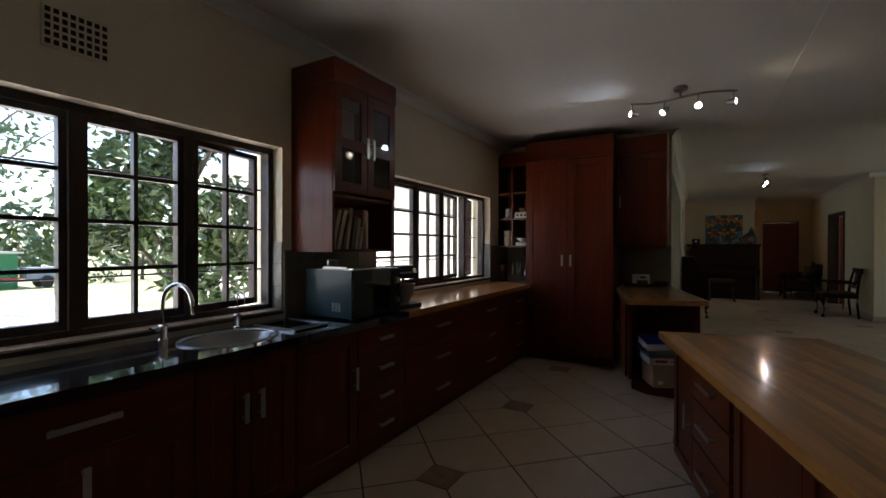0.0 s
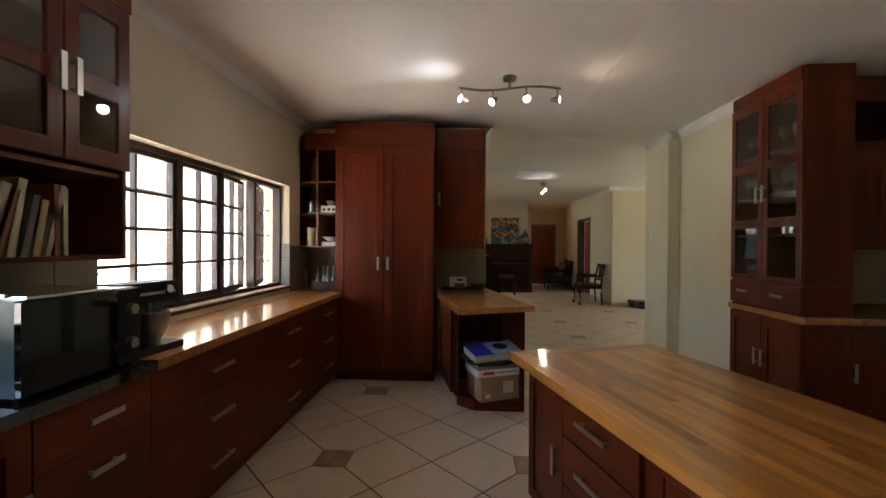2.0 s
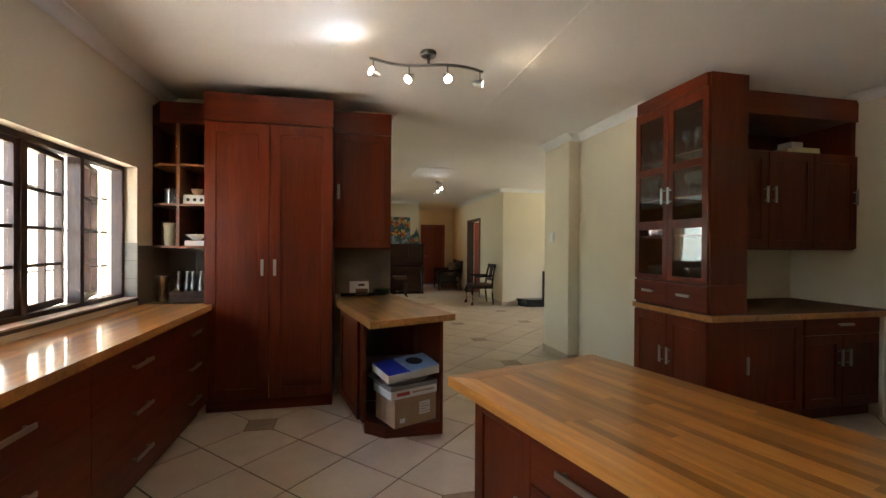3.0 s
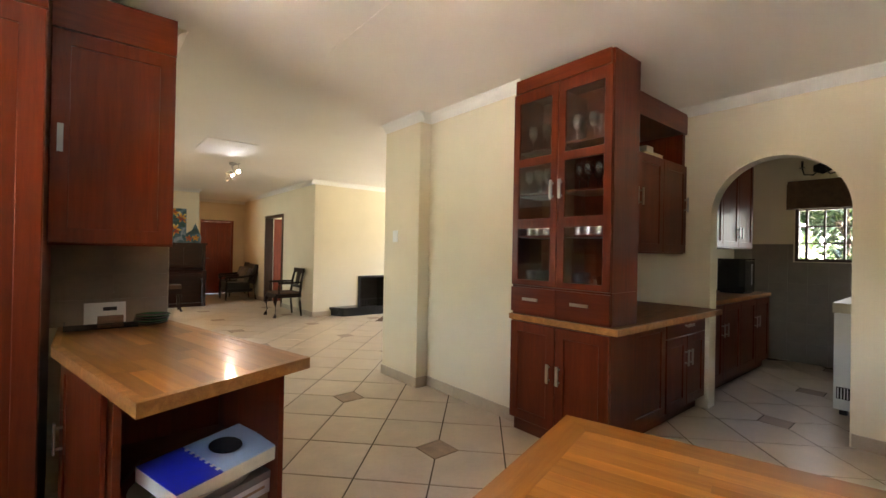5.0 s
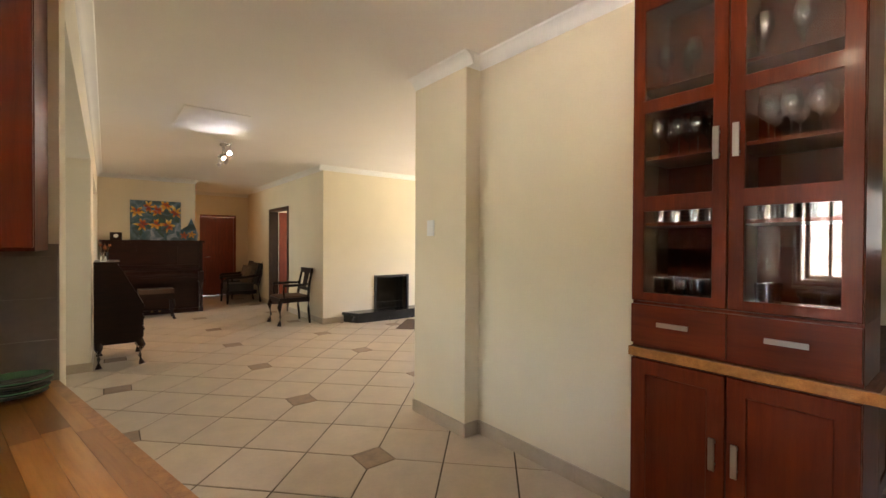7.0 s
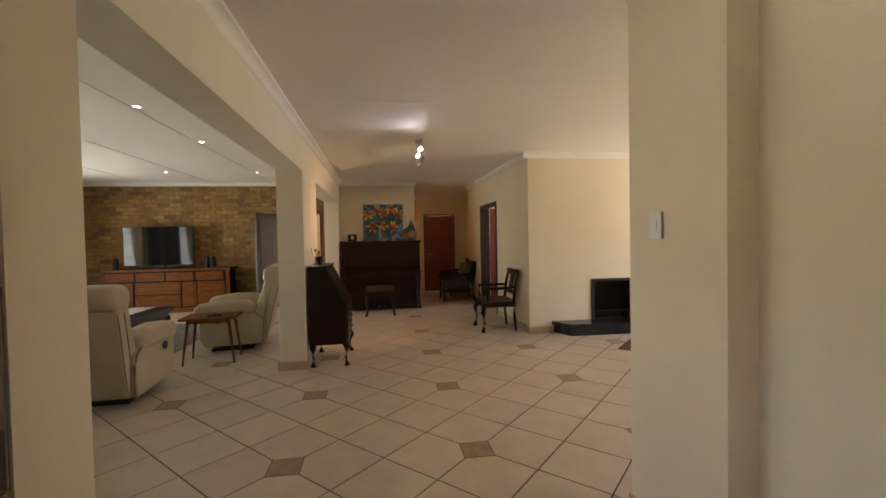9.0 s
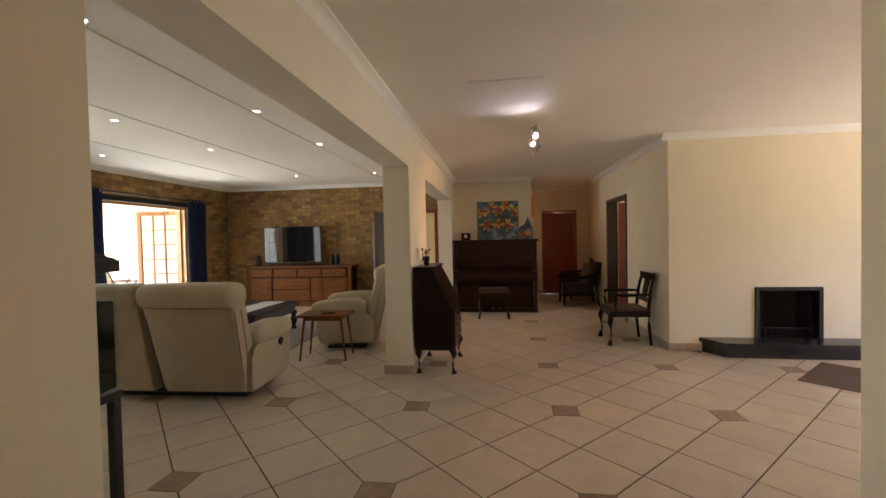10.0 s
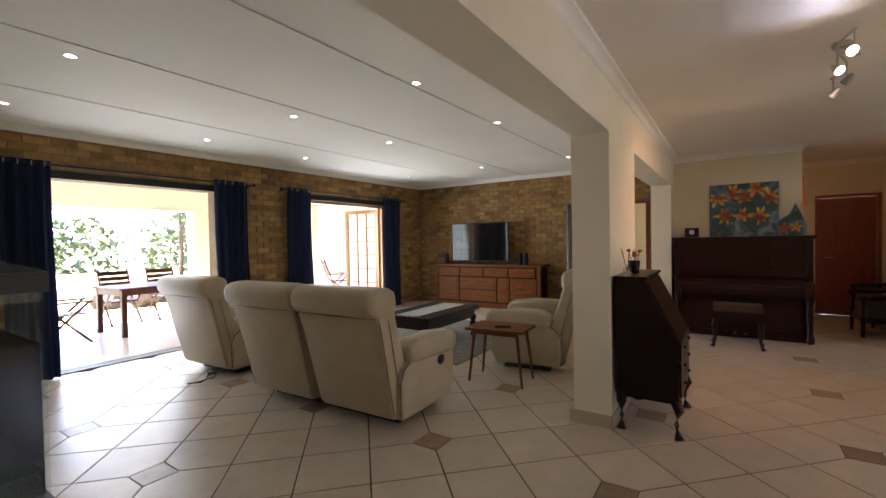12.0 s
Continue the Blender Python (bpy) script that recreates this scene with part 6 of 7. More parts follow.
for s in (-1, 1):
    bm = bmesh.new()
    tube(bm, [(-0.04, s * 0.02, -0.02), (-0.1, s * 0.08, -0.09), (-0.12, s * 0.16, -0.08), (-0.12, s * 0.18, 0.0)], 0.008, 8)
    part("arm", bm, DARKMETAL, sc, smooth=True)
    bm = bmesh.new()
    lathe(bm, [(0, 0), (0.03, 0.005), (0.03, 0.01), (0.012, 0.012), (0.012, 0.09), (0, 0.092)], 14, (-0.12, s * 0.18, 0))
    part("candle_tube", bm, DARKMETAL, sc, smooth=True)
dado = structure("trim_dado", boxes((6.292, 6.3, 2.35, 4.55, 0.0, 1.27), (6.292, 6.3, 2.35, 3.3, 1.27, 1.5), (6.292, 6.3, 3.9, 4.55, 1.27, 1.5)), DADO, "grey dado tiles in the scullery", "tiles")
for k in range(6):
    for i in range(11):
        y0 = 2.352 + i * 0.2
        z0 = 0.002 + k * 0.25
        if k == 5 and 3.1 < y0 < 3.88:
            continue
        part("dado_tile", boxes((6.286, 6.294, y0, y0 + 0.197, z0, z0 + 0.247)), DADO, dado)

# air brick above the sink window
av = thing("air_vent", "square-holed plaster air vent high on the kitchen wall", "vent", pose(WX, 0.82, 2.19))
part("plate", boxes((-0.002, 0.006, -0.115, 0.115, -0.085, 0.085), bevel=0.003, segments=1), PLASTER, av)
# raised dark squares paint in the shade of open holes
for i in range(8):
    for k in range(5):
        part("hole", boxes((0.004, 0.0085, -0.104 + i * 0.027, -0.087 + i * 0.027, -0.072 + k * 0.031, -0.053 + k * 0.031)), DARKMETAL, av)

# ---- lounge seating ----
PIPING = surface("brown_piping", (0.2, 0.15, 0.095), 0.6)


def extruded(profile, x0, x1, bevel, segments=3, bulge=0.0):
    """A padded piece from a side outline in y and z."""
    bm = bmesh.new()
    n = 4
    rows = []
    for k in range(n + 1):
        u = k / n
        x = x0 + (x1 - x0) * u
        s = bulge * (1 - (2 * u - 1) ** 2)
        cy, cz = sum(p[0] for p in profile) / len(profile), sum(p[1] for p in profile) / len(profile)
        rows.append([bm.verts.new((x, y + (y - cy) * s, z + (z - cz) * s * 0.3)) for y, z in profile])
    m = len(profile)
    for a, b in zip(rows, rows[1:]):
        for k in range(m):
            j = (k + 1) % m
            bm.faces.new((a[k], a[j], b[j], b[k]))
    bm.faces.new(rows[0][::-1]), bm.faces.new(rows[-1])
    bmesh.ops.recalc_face_normals(bm, faces=bm.faces)
    soften(bm, bevel, segments, 28)
    return bm


def loft(sections, steps=5):
    """A padded body through rounded rectangles: (z, x from, x to, y from, y to, corner radius)."""
    bm = bmesh.new()
    rings = []
    for z, xa, xb, ya, yb, r in sections:
        ring = []
        for cx, cy, a0 in ((xb - r, yb - r, 0), (xa + r, yb - r, 90), (xa + r, ya + r, 180), (xb - r, ya + r, 270)):
            for k in range(steps):
                a = radians(a0 + 90 * k / (steps - 1))
                ring.append(bm.verts.new((cx + r * math.cos(a), cy + r * math.sin(a), z)))
        rings.append(ring)
    n = len(rings[0])
    for a, b in zip(rings, rings[1:]):
        for k in range(n):
            bm.faces.new((a[k], a[(k + 1) % n], b[(k + 1) % n], b[k]))
    bm.faces.new(rings[0][::-1]), bm.faces.new(rings[-1])
    return bm


BACK_LINE = ((0.09, 0.075, 0.2), (0.12, 0.05, 0.22), (0.3, 0.0, 0.24), (0.5, -0.055, 0.2), (0.68, -0.105, 0.12), (0.8, -0.145, 0.08), (0.86, -0.16, 0.06))
HEAD_LINE = ((0.825, -0.16, 0.05, 0.0), (0.84, -0.195, 0.07, 0.004), (0.88, -0.225, 0.085, 0.008), (0.94, -0.235, 0.085, 0.008), (0.985, -0.22, 0.07, 0.002), (1.01, -0.185, 0.03, -0.015), (1.02, -0.14, -0.01, -0.045))


def recliner(name, m, seats, width, label, cat):
    """Faces local +y, with its back towards -y."""
    s = thing(name, label, cat, m)
    w = width / seats
    for k in range(seats):
        x0 = -width / 2 + k * w
        a, b = x0 + 0.012, x0 + w - 0.012
        back = part("backrest", loft([(z, a + 0.05 - 0.045 * z, b - 0.05 + 0.045 * z, ya, yb, 0.03) for z, ya, yb in BACK_LINE]), LEATHER, s, smooth=True)
        part("headrest", loft([(z, a + 0.004 - g, b - 0.004 + g, ya, yb, 0.06) for z, ya, yb, g in HEAD_LINE]), LEATHER, back, smooth=True)
        for xs, off in ((a + 0.018, 0.012), (b - 0.018, 0.012), (a + 0.014, 0.11), (b - 0.014, 0.11)):
            bm = bmesh.new()
            tube(bm, [(xs + (0.03 - 0.045 * z) * (-1 if xs > x0 + w / 2 else 1), ya + off, z) for z, ya, yb in BACK_LINE[1:-1]], 0.004, 6)
            part("piping", bm, PIPING, back, smooth=True)
        bm = bmesh.new()
        tube(bm, [(a + 0.03, -0.158, 0.828), (x0 + w / 2, -0.164, 0.822), (b - 0.03, -0.158, 0.828)], 0.005, 6)
        part("seam", bm, PIPING, back, smooth=True)
        part("seat_cushion", extruded([(0.2, 0.3), (0.86, 0.3), (0.9, 0.4), (0.84, 0.47), (0.2, 0.44)], x0 + (0.14 if k == 0 else 0.01), x0 + w - (0.14 if k == seats - 1 else 0.01), 0.04, 3, 0.06), LEATHER, s, smooth=True)
        part("footrest", extruded([(0.84, 0.1), (0.9, 0.1), (0.92, 0.38), (0.85, 0.38)], x0 + 0.15, x0 + w - 0.15, 0.02, 3), LEATHER, s, smooth=True)
    for k in (-1, 1):
        xa = k * (width / 2 - 0.075)
        side = part("side_panel", extruded([(0.1, 0.08), (0.84, 0.08), (0.9, 0.2), (0.9, 0.46), (0.3, 0.5), (0.13, 0.44), (0.08, 0.36), (0.09, 0.12)], xa - 0.078, xa + 0.078, 0.03, 3), LEATHER, s, smooth=True)
        part("arm_pad", extruded([(0.22, 0.45), (0.88, 0.42), (0.95, 0.47), (0.96, 0.53), (0.91, 0.59), (0.6, 0.625), (0.3, 0.62), (0.2, 0.56)], xa - 0.09, xa + 0.09, 0.05, 4, 0.05), LEATHER, side, smooth=True)
        bm = bmesh.new()
        lathe(bm, [(0, 0.0), (0.035, 0.0), (0.038, 0.006), (0.0, 0.012)], 16, sy=1.5)
        part("recline_lever", bm, BLACKPLASTIC, side, "dark recliner lever", m=pose(xa + k * 0.08, 0.66, 0.4, 0, k * 90, 0))
        bm = bmesh.new()
        tube(bm, [(xa + k * 0.062, 0.095, 0.1), (xa + k * 0.066, 0.085, 0.34), (xa + k * 0.07, 0.13, 0.43), (xa + k * 0.074, 0.2, 0.47)], 0.008, 6)
        part("piping", bm, PIPING, side, smooth=True)
    part("base_frame", boxes((-width / 2 + 0.14, width / 2 - 0.14, 0.24, 0.78, 0.0, 0.025), (-width / 2 + 0.2, width / 2 - 0.2, 0.3, 0.7, 0.025, 0.2), bevel=0.006, segments=1), DARKMETAL, s)
    return s


TALL = Matrix.Diagonal((1, 0.94, 1.075, 1))
recliner("recliner_sofa", pose(-2.46, 8.4, 0, 0, 0, 2) @ TALL, 2, 1.76, "cream leather two-seat recliner sofa seen from behind", "sofa")
recliner("recliner_chair", pose(-4.42, 8.5, 0, 0, 0, 3) @ TALL, 1, 0.92, "cream leather recliner armchair by the patio doors", "armchair")
recliner("recliner_chair", pose(-1.0, 10.9, 0, 0, 0, 98) @ TALL, 1, 1.0, "cream leather recliner armchair beside the small side table", "armchair")
cb = thing("power_cable", "tangle of black cable on the floor behind the recliner", "cable")
rng = random.Random(2)
for k in range(3):
    pts = [(-4.3 + 0.05 * k, 8.55, 0.03)]
    for i in range(9):
        pts.append((pts[-1][0] + rng.uniform(-0.1, 0.06), pts[-1][1] - rng.uniform(-0.09, 0.08), 0.006 + 0.02 * abs(math.sin(i))))
    bm = bmesh.new()
    tube(bm, pts, 0.006, 6)
    part("cord", bm, BLACKPLASTIC, cb, smooth=True)

tb = thing("side_table", "small brown wooden side table with splayed tapered legs", "table", pose(-1.5, 10.0, 0, 0, 0, 4))
part("tabletop", boxes((-0.3, 0.3, -0.21, 0.21, 0.525, 0.55), bevel=0.008), OAK, tb)
for sx in (-1, 1):
    for sy in (-1, 1):
        bm = bmesh.new()
        rod(bm, (sx * 0.28, sy * 0.17, 0), (sx * 0.22, sy * 0.14, 0.526), 0.011, 0.018, 10)
        part("leg", bm, OAK, tb, smooth=True)
part("apron", boxes((-0.23, 0.23, -0.15, -0.13, 0.48, 0.526), (-0.23, 0.23, 0.13, 0.15, 0.48, 0.526)), OAK, tb)
rem = thing("remote_control", "black remote control lying on the side table", "remote", pose(-1.45, 9.95, 0.551, 0, 0, 30))
part("body", boxes((-0.08, 0.08, -0.02, 0.02, 0, 0.016), bevel=0.005), BLACKPLASTIC, rem)

ct = thing("coffee_table", "heavy dark wooden coffee table with turned legs", "table", pose(-3.08, 11.05, 0.012))
part("tabletop", boxes((-0.4, 0.4, -0.66, 0.66, 0.38, 0.44), bevel=0.012), DARKWOOD, ct)
part("apron", boxes((-0.35, 0.35, -0.6, 0.6, 0.27, 0.38)), DARKWOOD, ct)
for sx in (-1, 1):
    for sy in (-1, 1):
        bm = bmesh.new()
        lathe(bm, [(0, 0), (0.04, 0), (0.05, 0.03), (0.03, 0.06), (0.05, 0.12), (0.055, 0.17), (0.035, 0.22), (0.05, 0.25), (0.05, 0.3)], 16, (sx * 0.33, sy * 0.58, 0))
        part("leg", bm, DARKWOOD, ct, smooth=True)
rn = thing("table_runner", "pale striped table runner laid across the coffee table", "runner", pose(-3.08, 11.05, 0.4525))
for k in range(9):
    part("stripe", boxes((-0.16 + k * 0.036, -0.126 + k * 0.036, -0.6, 0.6, 0, 0.004)), PAPER if k % 2 == 0 else surface("runner_grey", (0.3, 0.28, 0.25), 0.9), rn)
rug = tagged(part("rug", boxes((-4.3, -2.15, 10.2, 12.6, -0.001, 0.012), bevel=0.004), surface("grey_brown_rug", (0.22, 0.19, 0.16), 0.95, vary=0.35, scale=12, fine=220, relief=0.8), None, "grey-brown woven rug under the coffee table"), category="rug")

# ---- sideboard and television ----
sb = thing("sideboard", "brown wooden sideboard with four drawers, two doors and wide centre drawers", "sideboard", pose(-5.05, 14.02, 0))
SW = 2.45
# dark body colour paints the shadow gaps round drawers and doors
part("body", boxes((0.03, SW - 0.03, 0.0, 0.46, 0.08, 0.86)), OAK_GAP_SHADE, sb)
part("top", boxes((-0.03, SW + 0.03, -0.03, 0.47, 0.86, 0.905), bevel=0.008), OAK, sb)
part("plinth", boxes((0.0, SW, -0.015, 0.46, 0.0, 0.1), bevel=0.006), OAK, sb)
for xx in (0.0, SW - 0.07):
    part("corner_post", boxes((xx, xx + 0.07, -0.012, 0.06, 0.1, 0.86), bevel=0.01), OAK, sb)
for k in range(4):
    a = 0.09 + k * (SW - 0.18) / 4
    b = a + (SW - 0.18) / 4 - 0.03
    dr = part("drawer", boxes((a, b, -0.022, 0.0, 0.66, 0.83), bevel=0.012), OAK, sb)
    part("drawer_panel", boxes((a + 0.035, b - 0.035, -0.03, -0.02, 0.695, 0.795), bevel=0.004), OAK, dr)
    bm = bmesh.new()
    rod(bm, ((a + b) / 2, -0.03, 0.745), ((a + b) / 2, -0.055, 0.745), 0.008, 0.016, 12)
    part("knob", bm, DARKMETAL, dr, smooth=True)
for a, b, lo, hi, n in ((0.09, 0.6, 0.13, 0.63, "door"), (1.82, 2.36, 0.13, 0.63, "door"), (0.64, 1.5, 0.39, 0.63, "drawer"), (0.64, 1.5, 0.13, 0.37, "drawer"), (1.53, 1.8, 0.13, 0.63, "door")):
    dr = part(n, boxes((a, b, -0.022, 0.0, lo, hi), bevel=0.012), OAK, sb)
    part("inset_panel", boxes((a + 0.05, b - 0.05, -0.03, -0.02, lo + 0.05, hi - 0.05), bevel=0.006), OAK, dr)
tv = thing("television", "large flat television with a dark reflective screen", "television", pose(-4.02, 14.18, 0.905))
part("screen_panel", boxes((-0.68, 0.68, 0.0, 0.03, 0.06, 0.88), bevel=0.006), BLACKPLASTIC, tv)
part("screen", boxes((-0.665, 0.665, -0.004, 0.001, 0.08, 0.865)), DARKGLASS, tv)
part("stand", boxes((-0.3, 0.3, -0.08, 0.12, 0, 0.012), (-0.06, 0.06, 0.01, 0.04, 0.01, 0.1), bevel=0.004), BLACKPLASTIC, tv)
for xx, nm in ((-4.86, "speaker"), (-3.1, "speaker"), (-2.98, "speaker")):
    sp = thing("loudspeaker", "slim dark tapered loudspeaker on the sideboard", "speaker", pose(xx, 14.2, 0.905), "loudspeakers")
    bm = bmesh.new()
    lathe(bm, [(0, 0), (0.055, 0), (0.05, 0.2), (0.03, 0.24), (0, 0.245)], 16)
    part("body", bm, BLACKPLASTIC, sp, smooth=True)
d3 = tagged(thing("door_3", "dark wooden door standing open in the brick end wall", "door"), kind="structure")
leaf = part("leaf", boxes((0, 0.8, 0.0, 0.04, 0.005, 2.03), bevel=0.003, segments=1), FRAMEWOOD, d3, m=pose(-1.61, BY - 0.02, 0, 0, 0, -120))
for lo, hi in ((0.15, 0.9), (1.05, 1.9)):
    for a, b in ((0.1, 0.36), (0.44, 0.7)):
        part("panel", boxes((a, b, -0.008, 0.048, lo, hi), bevel=0.006, segments=1), FRAMEWOOD, leaf)
part("door_frame", boxes((-1.66, -1.6, BY - 0.01, BY + 0.1, 0, 2.09), (-0.8, -0.74, BY - 0.01, BY + 0.1, 0, 2.09), (-1.6, -0.8, BY - 0.01, BY + 0.1, 2.03, 2.09)), DOORWOOD, d3)

# ---- curtains and patio doors ----
def curtain(y0, y1, label, seed, flare=0.0):
    c = thing("curtain", label, "curtain", None, "navy curtains at the patio doors")
    rng = random.Random(seed)
    n, rows = 64, 12
    z0, z1 = 0.015, 2.36
    folds = max(3, round((y1 - y0) / 0.11))
    bm = bmesh.new()
    grid = []
    for r in range(rows + 1):
        v = r / rows
        z = z0 + (z1 - z0) * v
        line = []
        for k in range(n + 1):
            u = k / n
            wide = 1 + flare * (1 - v) * 0.5
            yy = (y0 + y1) / 2 + (u - 0.5) * (y1 - y0) * wide + 0.02 * math.sin(3 * v + seed) * (1 - v)
            amp = 0.045 * (0.75 + 0.25 * math.sin(u * 9 + seed)) * (0.85 + 0.3 * (1 - v))
            xx = BX + 0.14 + amp * math.sin(2 * math.pi * folds * u + 0.5 * math.sin(2.2 * v + seed)) + 0.008 * math.sin(13 * u + 6 * v)
            line.append(bm.verts.new((xx, yy, z)))
        grid.append(line)
    for a, b in zip(grid, grid[1:]):
        for k in range(n):
            bm.faces.new((a[k], a[k + 1], b[k + 1], b[k]))
    ext = bmesh.ops.solidify(bm, geom=bm.faces[:], thickness=0.004)
    part("cloth", bm, NAVY, c, smooth=True)
    for k in range(folds):
        yy = y0 + (y1 - y0) * (k + 0.5) / folds
        bm = bmesh.new()
        lathe(bm, [(0.018, -0.004), (0.026, -0.004), (0.026, 0.004), (0.018, 0.004), (0.018, -0.004)], 14)
        part("eyelet", bm, STEEL, c, m=pose(BX + 0.14, yy, 2.325, 90, 0, 0))
    return c


curtain(7.2, 7.62, "navy blue eyelet curtain gathered at the wide patio door", 1)
curtain(9.4, 9.9, "navy blue eyelet curtain gathered at the wide patio door", 2)
curtain(10.62, 11.1, "navy blue eyelet curtain pulled aside at the french doors", 3, 0.35)
curtain(13.0, 13.55, "navy blue eyelet curtain hanging by the open french door", 4)
for y0, y1 in ((7.1, 10.0), (10.5, 13.7)):
    rp = thing("curtain_rod", "dark metal curtain rod on brackets over the patio door", "curtain rod")
    bm = bmesh.new()
    rod(bm, (BX + 0.14, y0, 2.325), (BX + 0.14, y1, 2.325), 0.013, n=12)
    part("pole", bm, DARKMETAL, rp, smooth=True)
    for yy in (y0, y1):
        bm = bmesh.new()
        bmesh.ops.create_uvsphere(bm, u_segments=14, v_segments=8, radius=0.026, matrix=Matrix.Translation((BX + 0.14, yy, 2.325)))
        part("finial", bm, DARKMETAL, rp, smooth=True)
    for yy in (y0 + 0.06, y1 - 0.06):
        part("bracket", boxes((BX - 0.014, BX + 0.15, yy - 0.008, yy + 0.008, 2.295, 2.312)), DARKMETAL, rp)
# lintel and threshold
for (a, b, h), nm in ((D1, "wide"), (D2, "french")):
    structure("trim_lintel", boxes((BX - 0.02, BX + 0.004, a - 0.1, b + 0.1, h, h + 0.085)), DARKMETAL, "dark painted lintel over the patio door", "lintel")
    structure("trim_threshold", boxes((BX - 0.2, BX + 0.01, a, b, -0.02, 0.012)), DARKMETAL, "dark door track along the threshold", "threshold")


def glazed_leaf(parent, w, h, m):
    s = 0.085
    leaf = part("leaf", boxes((0, s, 0, 0.04, 0, h), (w - s, w, 0, 0.04, 0, h), (s, w - s, 0, 0.04, h - s, h), (s, w - s, 0, 0.04, 0, 0.2), bevel=0.004, segments=1), PINE, parent, m=m)
    for k in range(1, 3):
        x = s + (w - 2 * s) * k / 3
        part("glazing_bar", boxes((x - 0.01, x + 0.01, 0.006, 0.034, 0.2, h - s)), PINE, leaf)
    for k in range(1, 6):
        z = 0.2 + (h - s - 0.2) * k / 6
        part("glazing_bar", boxes((s, w - s, 0.008, 0.032, z - 0.01, z + 0.01)), PINE, leaf)
    for i in range(3):
        for k in range(6):
            xa, xb = s + (w - 2 * s) * i / 3, s + (w - 2 * s) * (i + 1) / 3
            za, zb = 0.2 + (h - s - 0.2) * k / 6, 0.2 + (h - s - 0.2) * (k + 1) / 6
            p = part("pane", boxes((xa + 0.008, xb - 0.008, 0.018, 0.022, za + 0.008, zb - 0.008)), PANE, leaf)
            p.visible_shadow = False


d4 = tagged(thing("door_4", "light varnished french doors with small panes standing open", "door"), kind="structure")
part("door_frame", boxes((BX - 0.2, BX - 0.1, D2[0], D2[0] + 0.05, 0, D2[2]), (BX - 0.2, BX - 0.1, D2[1] - 0.05, D2[1], 0, D2[2]), (BX - 0.2, BX - 0.1, D2[0] + 0.05, D2[1] - 0.05, D2[2] - 0.05, D2[2])), PINE, d4)
glazed_leaf(d4, 0.95, 2.12, pose(BX - 0.18, D2[1] - 0.05, 0.015, 0, 0, 184))
glazed_leaf(d4, 0.95, 2.12, pose(BX - 0.18, D2[0] + 0.05, 0.015, 0, 0, 176))

# ---- aquarium ----
aq = thing("aquarium", "glass fish tank with a black hood, green water and gravel", "aquarium", pose(-1.72, 5.86, 0.9))
AW, AD, AH = 0.95, 0.49, 0.45
GREENW = clear_glass("green_water", (0.34, 0.52, 0.36), gloss=0.02, edge=0.15)
for nm, s in (("front_pane", (0, AW, AD - 0.006, AD, 0, AH)), ("back_pane", (0, AW, 0, 0.006, 0, AH)), ("side_pane", (0, 0.006, 0.006, AD - 0.006, 0, AH)), ("side_pane", (AW - 0.006, AW, 0.006, AD - 0.006, 0, AH)), ("base_pane", (0.006, AW - 0.006, 0.006, AD - 0.006, 0, 0.008))):
    part("glass_" + nm, boxes(s), TANKGLASS, aq)
part("water", boxes((0.008, AW - 0.008, 0.008, AD - 0.008, 0.01, 0.33)), GREENW, aq, "green tinted water")
part("backdrop", boxes((0.0065, 0.0075, 0.01, AD - 0.01, 0.01, 0.33), (0.01, AW - 0.01, AD - 0.0078, AD - 0.0068, 0.01, 0.33)), surface("dark_green_card", (0.012, 0.05, 0.026), 0.7, spec=0.1), aq)
rim = part("rim", boxes((-0.008, AW + 0.008, -0.008, AD + 0.008, AH - 0.012, AH + 0.03), bevel=0.004), BLACKPLASTIC, aq)
bm = bmesh.new()
pr = [(0.0, 0.03), (0.02, 0.115), (AD * 0.42, 0.135), (AD * 0.6, 0.12), (AD * 0.9, 0.05), (AD * 1.0, 0.035), (AD * 1.0, 0.03)]
va = [[bm.verts.new((x, y, AH + z)) for y, z in pr] for x in (0.0, AW)]
for k in range(len(pr)):
    j = (k + 1) % len(pr)
    bm.faces.new((va[0][k], va[0][j], va[1][j], va[1][k]))
bm.faces.new(va[0]), bm.faces.new(va[1][::-1])
part("hood", bm, BLACKPLASTIC, aq, "curved black hood")
part("gravel", boxes((0.01, AW - 0.01, 0.01, AD - 0.01, 0.009, 0.06)), surface("dark_gravel", (0.12, 0.1, 0.09), 0.9, vary=0.6, scale=60, fine=140, relief=1.0, distance=0.01), aq)
rng = random.Random(14)
STONE = surface("brown_stone", (0.1, 0.075, 0.06), 0.9, vary=0.4, scale=20, relief=0.6)
for k in range(26):
    bm = bmesh.new()
    r = rng.uniform(0.012, 0.04) if k > 3 else rng.uniform(0.05, 0.075)
    bmesh.ops.create_icosphere(bm, subdivisions=2, radius=r)
    for v in bm.verts:
        v.co *= 1 + 0.25 * noise.noise(v.co * 20 + Vector((k, 0, 0)))
    part("stone", bm, STONE, aq, smooth=True, m=pose(rng.uniform(0.3, AW - 0.08), rng.uniform(0.06, AD - 0.06), 0.055 + r * 0.3))
PLANT = surface("water_plant", (0.3, 0.5, 0.1), 0.5, vary=0.3)
